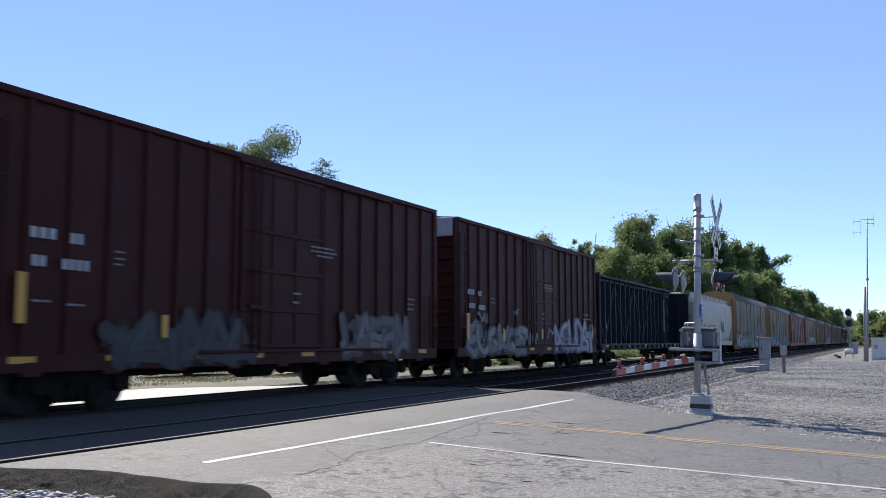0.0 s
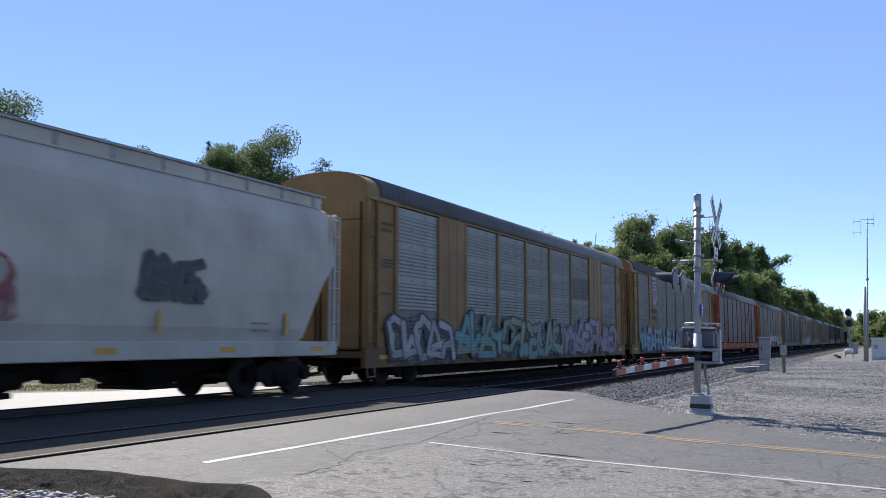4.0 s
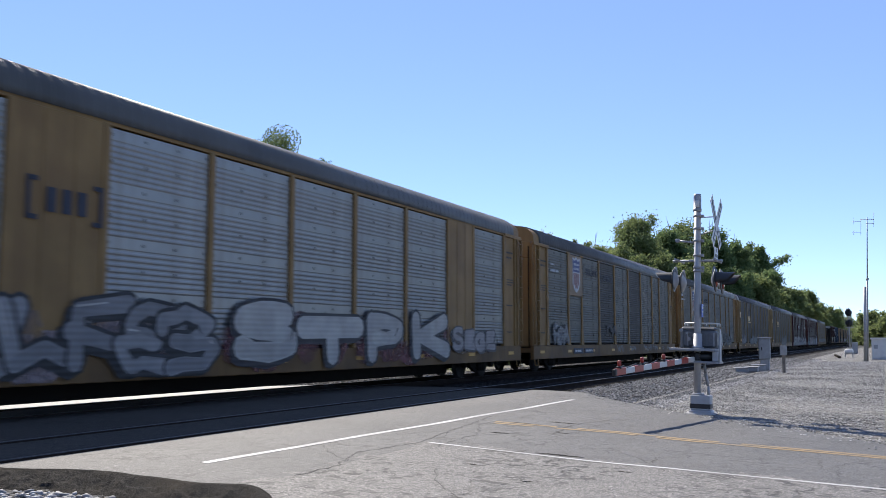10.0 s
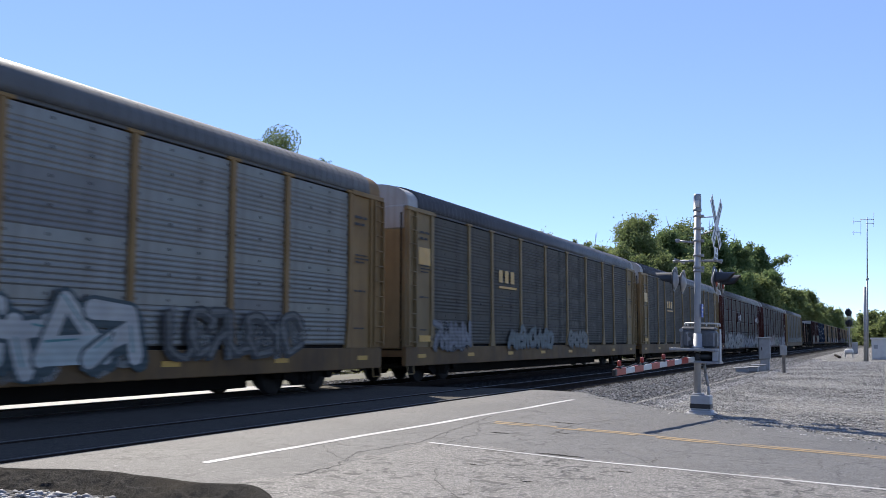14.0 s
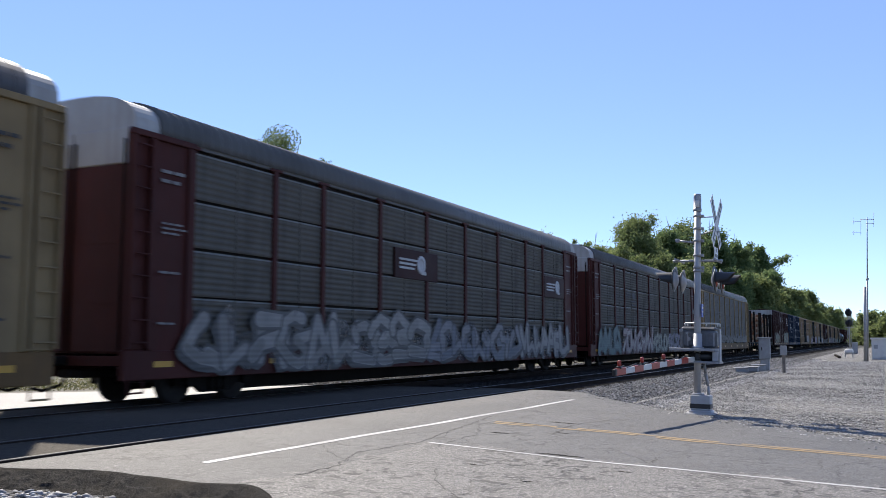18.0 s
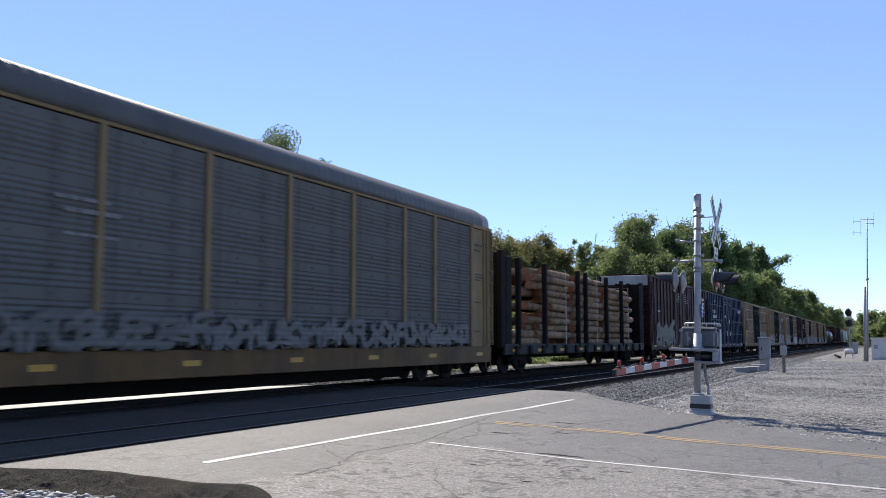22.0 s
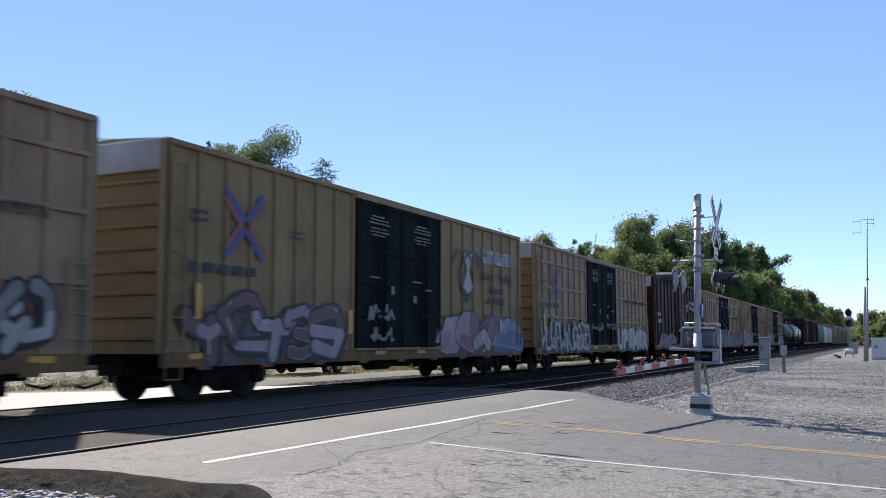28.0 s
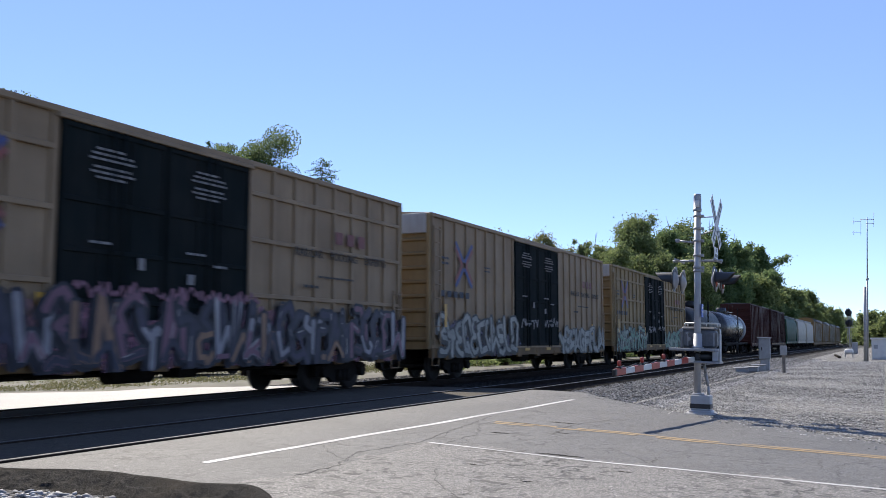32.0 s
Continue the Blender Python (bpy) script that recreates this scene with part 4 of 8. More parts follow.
def tag_marks(car, rows, y, mat, seed=1, label="thin sprayed tag"):
    """Hand-sprayed scrawls: rows of (x, z, width, height)."""
    rnd = random.Random(seed)
    for x, z, w, h in rows:
        s, lay = Shape(), y
        p = Vector((x, z))
        n = max(6, int(w / h * 7))
        pts = [Vector((x + w * (k + rnd.uniform(-.6, .6)) / n, z + h * rnd.uniform(-.5, .5))) for k in range(n + 1)]
        for a, b in zip(pts, pts[1:]):
            d = b - a
            if d.length < 1e-4:
                continue
            q = Vector((-d.y, d.x)).normalized() * 0.12 * h * rnd.uniform(.5, 1.1)
            lay -= 0.00006
            s.add([(v.x, lay, v.y) for v in (a + q, a - q, b - q * .8, b + q * .8)], [(0, 1, 2, 3)])
        part("graffiti", s, [mat], car, label)


def marks(car, rows, y, mat=None, name="stencil_marking", label=""):
    """Stencilled lines too small to read, as bars: rows of (x, z, width, height, words)."""
    for x, z, w, h, words in rows:
        s = Shape()
        rnd = random.Random(round(x * 100) + round(z * 37))
        if h > 0.16 or mat is REFLECTOR:
            s.box(x, x + w, y - 0.003, y, z - h / 2, z + h / 2)
        else:
            at = x
            while at < x + w - 0.03:
                ln = min(x + w - at, rnd.uniform(1.6, 4.0) * h)
                s.box(at, at + ln, y - 0.003, y, z - h * 0.32, z + h * 0.32)
                at += ln + 0.55 * h
        part(name, s, [mat or STENCIL], car, label)


def block_mark(car, x, z, w, h, y, mat, n=4, name="reporting_mark"):
    """A brand or number as plain heavy blocks."""
    each = w / n
    for k in range(n):
        part(name, Shape().box(x + k * each, x + (k + 0.6) * each, y - 0.003, y, z - h * 0.44, z + h * 0.44), [mat], car)


def reflectors(car, h, z, y, n, mesh_cache={}):
    if "m" not in mesh_cache:
        mesh_cache["m"] = Shape().box(-0.25, 0.25, -0.004, 0, -0.055, 0.055).mesh("reflector", [REFLECTOR])
    for k in range(n):
        part("reflector", mesh_cache["m"], None, car, at=(-h + 1.0 + (2 * h - 2.0) * k / (n - 1), y, z))


BAYS = [2.75, 1.95, 2.8, 2.8, 2.8, 2.8, 2.8, 1.95, 2.75]
PANEL_CACHE = {}


def panel_mesh(width, height, mat, ribs=7, gap=0.0):
    """A corrugated side sheet: pressed ribs below a flat bolted band. With a gap, the sheet stops short of the next and shows a pale top edge."""
    key = (width, height, mat.name, gap)
    if key not in PANEL_CACHE:
        s, prof = Shape(), []
        band = 0.2 if height < 2 and not gap else 0.0
        top = height - gap
        pitch = (top - band - 0.02) / ribs
        deep = 0.012 if not gap else 0.012
        for k in range(ribs):
            z = k * pitch
            prof += [(0.0, z), (-deep, z + 0.28 * pitch), (-deep, z + 0.5 * pitch), (0.0, z + 0.78 * pitch)]
        prof += [(0.0, top - band - 0.02), (-0.008, top - band), (-0.008, top)]
        n = len(prof)
        for x in (0.0, width):
            s.v.extend((x, y, z) for y, z in prof)
        for k in range(n - 1):
            s.f.append((k, k + 1, n + k + 1, n + k)), s.m.append(0), s.s.append(False)
        bolts = max(2, int(width / 0.7))
        if band:
            for k in range(bolts + 1):
                x = 0.08 + k * (width - 0.16) / bolts
                s.box(x - 0.03, x + 0.03, -0.016, -0.006, top - 0.13, top - 0.08, 1)
                s.box(x - 0.025, x + 0.025, -0.034, -0.02, 0.36 * top, 0.36 * top + 0.05, 1)
        if gap:
            s.box(0, width, -0.014, 0.0, top - 0.035, top, 2)
            s.box(width * 0.52 - 0.03, width * 0.52 + 0.03, -0.02, 0.0, 0.0, top, 0)
        PANEL_CACHE[key] = s.mesh("side_panel", [mat, PANEL_GREY if mat.name == "galvanised_panel" else PATCH_DARK, GAP_EDGE])
    return PANEL_CACHE[key]


def roof_arc(half, z0, z1, rise):
    """The (y, z) outline of an arched roof: short upright eaves and a flattened arch."""
    pts = [(-half, z0)]
    for k in range(21):
        t = math.pi * k / 20
        c, d = math.cos(t), math.sin(t)
        pts.append((-math.copysign(abs(c) ** 0.8, c) * half, z1 + rise * abs(d) ** 0.8))
    return pts + [(half, z0)]


def autorack(q, label, frame_mat, panel_mat, roof_mat=None, solid=(), end_mat=None, cap_mat=None, patches=(), flare=True, patch_mat=None, near=True, gap=0.0):
    """A long covered car carrier: sill, posts, corrugated panels in four rows, solid end bays, arched roof, smooth end doors."""
    L, h, Y = 26.7, 13.35, 1.52
    car = start_car("autorack", label, "car carrier", q, L)
    roof_mat, end_mat = roof_mat or ROOF_GREY, end_mat or frame_mat
    cap_mat = cap_mat or end_mat
    running_gear(car, q, L, 3.0, 0.7)
    s = Shape().box(-h, h, -Y, -Y + 0.14, 0.52, 1.06, bev=0.015).box(-h, h, Y - 0.14, Y, 0.52, 1.06, bev=0.015)
    s.box(-h + 0.1, h - 0.1, -Y + 0.12, Y - 0.12, 0.78, 0.96)
    part("side_sill", s, [SILL_BROWN if frame_mat in (YELLOW, TAN, TAN_PALE) else frame_mat], car)
    part("centre_sill", Shape().box(-h + 4.4, h - 4.4, -0.5, 0.5, 0.17, 0.6, bev=0.03), [STEEL_DARK], car)
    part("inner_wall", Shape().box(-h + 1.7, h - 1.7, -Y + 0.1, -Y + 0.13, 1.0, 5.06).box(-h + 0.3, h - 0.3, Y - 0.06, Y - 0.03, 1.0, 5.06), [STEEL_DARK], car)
    rail = Shape().box(-h + 0.05, h - 0.05, -Y, -Y + 0.12, 4.99, 5.09, bev=0.01).box(-h + 0.05, h - 0.05, Y - 0.12, Y, 4.99, 5.09, bev=0.01)
    part("top_rail", rail, [roof_mat if flare else frame_mat], car)
    arc = roof_arc(Y + 0.03, 5.06, 5.2, 0.64)
    part("roof", Shape().prism(arc, -h + 0.75, h - 0.75, 0, True), [roof_mat], car)
    seam = Shape()
    grown = [(y * 1.001, z + 0.002) for y, z in arc]
    for k in range(84):
        x = -h + 1.0 + k * (2 * h - 2.0) / 83
        seam.prism(grown, x - 0.012, x + 0.012)
    part("roof_seams", seam, [roof_mat], car)
    for k in (-1, 1):
        a, b = sorted((k * (h - 0.76), k * (h - 0.12)))
        part("roof_end_cap", Shape().prism([(y * 0.97, z - 0.04) for y, z in arc], a, b), [cap_mat], car)
        e = Shape().box(k * (h - 0.2) - 0.04, k * (h - 0.2) + 0.04, -Y + 0.06, Y - 0.06, 1.0, 5.1)
        door = part("end_door", e, [end_mat], car)
        xe = k * (h - 0.13)
        for y0 in (-1.42, 0.01):
            leaf = Shape().box(xe - 0.035, xe + 0.035, y0, y0 + 1.41, 1.02, 4.44, bev=0.02)
            for z in (1.9, 3.0):
                leaf.box(xe - 0.042, xe + 0.042, y0 + 0.02, y0 + 1.39, z - 0.012, z + 0.012)
            part("door_leaf", leaf, [end_mat], door)
            part("door_top", Shape().box(xe - 0.03, xe + 0.03, y0, y0 + 1.41, 4.45, 5.12, bev=0.02), [cap_mat], door)
        for y in (-1.3, -0.08, 0.08, 1.3):
            part("hinge_rod", Shape().tube((xe + 0.05 * k, y, 1.02), (xe + 0.05 * k, y, 4.9), 0.02, n=6), [STEEL_DARK], door)
        a, b = sorted((k * h, k * (h - 0.55)))
        a2, b2 = sorted((k * (h - 0.55), k * (h - 1.65)))
        part("corner_post", Shape().box(a + 0.02, b, -Y + 0.02, -Y + 0.1, 1.06, 5.05, bev=0.02), [frame_mat], car)
        ep = Shape().box(a2, b2, -Y + 0.02, -Y + 0.07, 1.06, 5.05)
        ep = part("end_panel", ep, [frame_mat], car)
        for xx in (a2 + 0.06, b2 - 0.06):
            part("panel_rib", Shape().box(xx - 0.055, xx + 0.055, -Y - 0.04, -Y + 0.05, 1.06, 5.05, bev=0.012), [frame_mat], ep)
        part("panel_head", Shape().box(min(a, a2), max(b, b2) + 0.1 * (k < 0), -Y - 0.05, -Y + 0.05, 4.96, 5.08, bev=0.012), [frame_mat], ep)
        lad = Shape()
        z = 1.2
        while z < 4.9:
            lad.tube((a + 0.06, -Y - 0.07, z), (b - 0.06, -Y - 0.07, z), 0.016, n=5)
            z += 0.4
        for xx in (a + 0.05, b - 0.05):
            lad.box(xx - 0.02, xx + 0.02, -Y - 0.09, -Y, 1.1, 4.95)
        part("ladder", lad, [frame_mat], car)
        part("step", Shape().pipe([(a + 0.08, -Y, 0.55), (a + 0.08, -Y - 0.02, 0.3), (b - 0.08, -Y - 0.02, 0.3), (b - 0.08, -Y, 0.55)], 0.018), [frame_mat], car)
    x = -h + 1.65
    z0, rows = 1.14, 4
    rh = (4.96 - z0) / rows
    post = Shape()
    post.box(-0.08, 0.08, -Y - 0.035, -Y + 0.1, 1.06, 5.02, bev=0.012)
    if flare:
        post.add([(-0.08, -Y - 0.036, 1.9), (0.08, -Y - 0.036, 1.9), (0.2, -Y - 0.036, 1.065), (-0.2, -Y - 0.036, 1.065),
                  (-0.08, -Y + 0.05, 1.9), (0.08, -Y + 0.05, 1.9), (0.2, -Y + 0.05, 1.065), (-0.2, -Y + 0.05, 1.065)],
                 [(0, 1, 2, 3), (4, 7, 6, 5), (1, 5, 6, 2), (0, 3, 7, 4), (3, 2, 6, 7)])
        post.box(-0.22, 0.22, -Y - 0.04, -Y + 0.05, 4.97, 5.04, bev=0.01)
    post_me = post.mesh("side_post", [frame_mat])
    for i, w in enumerate(BAYS):
        part("side_post", post_me, None, car, at=(x, 0, 0))
        if i in solid:
            sp = Shape().box(x + 0.07, x + w - 0.07, -Y - 0.012, -Y + 0.06, 1.07, 5.0, bev=0.01)
            for f in (0.33, 0.66):
                sp.box(x + w * f - 0.012, x + w * f + 0.012, -Y - 0.02, -Y, 1.1, 4.98)
            part("solid_panel", sp, [frame_mat], car)
        elif near:
            for rr in range(rows):
                pm = panel_mat
                if (i, rr) in patches:
                    pm = patch_mat or PANEL_GREY
                part("side_panel", panel_mesh(round(w - 0.12, 3), round(rh - 0.001, 3), pm, gap=gap if (i + rr) % 3 else 0.6 * gap), None, car, at=(x + 0.06, -Y + 0.03, z0 + rr * rh))
        else:
            part("side_panel", panel_mesh(round(w - 0.12, 3), round(rh * 4 - 0.025, 3), panel_mat, 28), None, car, at=(x + 0.06, -Y + 0.03, z0))
        x += w
    part("side_post", post_me, None, car, at=(x, 0, 0))
    reflectors(car, h, 0.8, -Y - 0.002, 8)
    if near:
        ink = DARK_INK if frame_mat in (YELLOW, TAN, TAN_PALE) else STENCIL_DIM
        for x in (-h + 0.78, h - 1.5):
            marks(car, [(x, 4.4, .62, .1, 1), (x, 4.22, .5, .1, 1), (x + .05, 3.42, .6, .06, 1), (x + .05, 3.33, .66, .06, 1), (x + .05, 3.24, .5, .06, 1), (x, 2.5, .55, .07, 1), (x, 1.55, .5, .06, 1)], -Y - 0.032, ink)
    bw = Shape().tube((h + 0.05, -0.7, 2.0), (h + 0.1, -0.7, 2.0), 0.26, n=14).box(h, h + 0.12, -1.2, 1.2, 0.95, 1.0)
    part("brake_wheel", bw, [STEEL_DARK], car)
    return car


def boxcar(q, L, label, mat, end_mat=None, top_mat=None, doors=2, door_mat=None, ribs=9, bands=(), door_w=2.5, H=5.09, roof_mat=None, near=True):
    """A high box car: smooth walls with riveted posts, sliding or plug doors with lock rods, corrugated ends, ribbed roof."""
    h, Y = L / 2, 1.5
    car = start_car("boxcar", label, "boxcar", q, L)
    running_gear(car, q, L, 2.5, 0.98)
    end_mat, door_mat = end_mat or mat, door_mat or mat
    dw = doors * door_w / 2
    body = Shape().box(-h + 0.1, h - 0.1, -Y + 0.05, Y - 0.03, 0.98, H - 0.05, bev=0.02)
    part("body", body, [mat], car)
    sill = Shape().box(-h + 0.05, h - 0.05, -Y - 0.02, -Y + 0.1, 0.72, 1.02, bev=0.015).box(-h + 0.05, h - 0.05, Y - 0.1, Y + 0.02, 0.72, 1.02, bev=0.015)
    n = 9
    for k in range(n):
        x = -h + 1.2 + (L - 2.4) * k / (n - 1)
        sill.box(x - 0.2, x + 0.2, -Y - 0.03, -Y + 0.02, 0.66, 0.9, bev=0.01)
    part("side_sill", sill, [SILL_BROWN if mat in (TAN, TAN_PALE) else mat], car)
    part("eave_rail", Shape().box(-h + 0.05, h - 0.05, -Y - 0.03, -Y + 0.09, H - 0.12, H, bev=0.02).box(-h + 0.05, h - 0.05, Y - 0.09, Y + 0.03, H - 0.12, H, bev=0.02), [mat], car)
    roof = Shape().prism([(-Y - 0.02, H - 0.04), (-Y - 0.02, H), (0, H + 0.1), (Y + 0.02, H), (Y + 0.02, H - 0.04)], -h + 0.04, h - 0.04)
    for k in range(17):
        x = -h + 0.5 + (L - 1.0) * k / 16
        roof.prism([(-Y, H + 0.002), (0, H + 0.135), (Y, H + 0.002), (0, H + 0.05)], x - 0.05, x + 0.05)
    part("roof", roof, [roof_mat or ROOF_DARK], car)
    rib = Shape().box(-0.055, 0.055, -Y - 0.012, -Y + 0.07, 1.0, H - 0.1, bev=0.018).mesh("side_rib", [mat])
    for k in (-1, 1):
        for i in range(ribs + 1):
            x = k * (dw + 0.1 + (h - 0.25 - dw) * i / ribs)
            part("side_rib", rib, None, car, at=(x, 0, 0))
        for z in bands:
            a, b = sorted((k * (dw + 0.1), k * (h - 0.15)))
            part("side_band", Shape().box(a, b, -Y - 0.02, -Y + 0.06, z - 0.05, z + 0.05, bev=0.012), [mat], car)
        e = Shape().box(k * h - 0.08, k * h + 0.03, -Y, -Y + 0.12, 0.98, H - 0.02, bev=0.02).box(k * h - 0.08, k * h + 0.03, Y - 0.12, Y, 0.98, H - 0.02, bev=0.02)
        e.box(k * h - 0.1 if k > 0 else k * h + 0.06, k * h - 0.06 if k > 0 else k * h + 0.1, -Y + 0.1, Y - 0.1, 0.98, H - 0.05)
        end = part("corrugated_end", e, [end_mat], car)
        rib_s = Shape().prism([(-0.09, 0), (-0.02, 0.1), (0.07, 0.15), (0.07, 0.2), (-0.02, 0.26), (-0.09, 0.36)], -Y + 0.1, Y - 0.1)
        rib_s.v = [(k * (h - 0.06 + y_), x_, z_) for x_, y_, z_ in rib_s.v]
        rib_me = rib_s.mesh("end_rib", [end_mat])
        zz = 1.1
        while zz < H - 0.65:
            part("end_rib", rib_me, None, end, at=(0, 0, zz))
            zz += 0.43
        part("end_top_band", Shape().box(k * h - 0.06, k * h + 0.045, -Y + 0.02, Y - 0.02, H - 0.62, H - 0.01, bev=0.015), [top_mat or end_mat], car)
        x0 = k * h + (0.12 if k < 0 else -0.56)
        part("ladder", ladder_mesh(1.1, 4.7 if k < 0 else 2.6), [mat], car, at=(x0, -Y + 0.02, 0))
        part("step", Shape().pipe([(x0, -Y, 0.9), (x0, -Y, 0.5), (x0 + 0.44, -Y, 0.5), (x0 + 0.44, -Y, 0.9)], 0.018), [mat], car)
    for d in range(doors):
        x0 = -dw + d * door_w
        ds = Shape().box(x0 + 0.04, x0 + door_w - 0.04, -Y - 0.02, -Y + 0.08, 1.04, H - 0.16, bev=0.02)
        door = part("door", ds, [door_mat], car)
        for z in (1.12, 1.9, 2.75, 3.6, H - 0.26):
            part("door_stiffener", Shape().box(x0 + 0.06, x0 + door_w - 0.06, -Y - 0.055, -Y - 0.015, z - 0.045, z + 0.045, bev=0.012), [door_mat], door)
        for f in (0.03, 0.36, 0.64, 0.97):
            xx = x0 + door_w * f
            part("door_stile", Shape().box(xx - 0.04, xx + 0.04, -Y - 0.05, -Y - 0.015, 1.06, H - 0.2, bev=0.01), [door_mat], door)
        for f in ((0.45, 0.55) if doors > 1 else (0.12, 0.2)):
            xx = x0 + door_w * f
            part("lock_rod", Shape().tube((xx, -Y - 0.085, 1.0), (xx, -Y - 0.085, H - 0.2), 0.025, n=6).box(xx - 0.12, xx + 0.12, -Y - 0.12, -Y - 0.05, 1.9, 2.0, bev=0.01), [door_mat], door)
    part("door_rail", Shape().box(-dw - 1.2 * (doors == 1), dw + door_w * (doors == 1) + 0.1, -Y - 0.09, -Y, 0.98, 1.05, bev=0.01), [mat], car)
    part("door_rail", Shape().box(-dw - 0.1, dw + door_w * (doors == 1) + 0.1, -Y - 0.09, -Y, H - 0.2, H - 0.12, bev=0.01), [mat], car)
    reflectors(car, h, 0.93, -Y - 0.024, 8)
    part("brake_wheel", Shape().tube((h + 0.12, -0.7, 1.9), (h + 0.16, -0.7, 1.9), 0.27, n=14).box(h, h + 0.2, -1.1, 1.1, 0.98, 1.03), [STEEL_DARK], car)
    return car


def centerbeam(q):
    """An empty centre-beam lumber car: deck, end bulkheads, paired posts and diagonals under a top chord."""
    L, h = 22.4, 11.2
    car = start_car("centerbeam_flatcar", "empty dark blue centre-beam lumber car with open post-and-diagonal frame", "flatcar", q, L)
    running_gear(car, q, L, 2.4, 0.9, low=0.74)
    d = Shape().box(-h, h, -1.5, -1.38, 0.78, 1.1, bev=0.015).box(-h, h, 1.38, 1.5, 0.78, 1.1, bev=0.015)
    for k in range(22):
        x = -h + 0.4 + k * (L - 0.8) / 21
        d.box(x - 0.09, x + 0.09, -1.4, 1.4, 0.82, 0.95)
    d.box(-h, h, -0.45, 0.45, 0.75, 0.98)
    part("deck", d, [NAVY], car)
    rub = Shape().box(-0.16, 0.16, -1.56, -1.49, 0.84, 1.04, bev=0.03).mesh("winch", [STEEL_DARK])
    for k in range(18):
        part("winch", rub, None, car, at=(-h + 1.4 + k * (L - 2.8) / 17, 0, 0))
    part("top_chord", Shape().box(-h + 0.1, h - 0.1, -0.3, 0.3, 4.6, 4.74, bev=0.03).box(-h + 0.1, h - 0.1, -0.09, 0.09, 4.45, 4.6), [NAVY], car)
    xs = [-h + 1.3 + k * (L - 3.8) / 17 for k in range(18)]
    post = Shape().box(-0.08, 0.08, -0.13, 0.13, 1.0, 4.6, bev=0.015).mesh("post", [NAVY])
    for x in xs:
        part("post", post, None, car, at=(x, 0, 0))
    for i, (a, b) in enumerate(zip(xs, xs[2:])):
        if i % 2 == 0:
            lo, hi = (a, b) if i % 4 == 0 else (b, a)
            s = Shape()
            for y in (-0.05,):
                s.add([(lo - 0.06, y - 0.03, 1.05), (lo + 0.06, y - 0.03, 1.05), (hi + 0.06, y - 0.03, 4.5), (hi - 0.06, y - 0.03, 4.5),
                       (lo - 0.06, y + 0.03, 1.05), (lo + 0.06, y + 0.03, 1.05), (hi + 0.06, y + 0.03, 4.5), (hi - 0.06, y + 0.03, 4.5)],
                      [(0, 1, 2, 3), (4, 7, 6, 5), (0, 4, 5, 1), (3, 2, 6, 7), (1, 5, 6, 2), (0, 3, 7, 4)])
            part("diagonal", s, [NAVY], car)
    for k in (-1, 1):
        b = part("bulkhead", Shape().box(k * h - 0.12, k * h + 0.02, -1.48, 1.48, 0.95, 4.55, bev=0.02), [NAVY], car)
        for y in (-1.4, -0.7, 0.0, 0.7, 1.4):
            part("bulkhead_rib", Shape().box(k * h - 0.2, k * h + 0.06, y - 0.07, y + 0.07, 0.95, 4.5, bev=0.02), [NAVY], b)
        x0, x1 = sorted((k * (h - 0.1), k * (h - (2.2 if k > 0 else 0.9))))
        part("bulkhead_web", Shape().box(x0, x1, -0.16, 0.16, 1.0, 4.6, bev=0.02), [NAVY], car)
    for row in range(13):
        marks(car, [(h - 2.25, 3.95 - 0.17 * row, 0.42 if row % 4 else 0.52, 0.1, 1)], -0.165)
    for row in range(4):
        marks(car, [(h - 1.05 + 0.05 * (row % 2), 3.6 - 0.16 * row, 0.2, 0.12, 1)], -0.165)
    marks(car, [(h - 1.5, 4.3, 1.2, 0.08, 1), (h - 1.4, 2.2, 1.1, 0.06, 1), (h - 1.4, 1.95, 0.9, 0.06, 1)], -0.165, STENCIL_DIM)
    reflectors(car, h, 0.98, -1.504, 6)
    return car


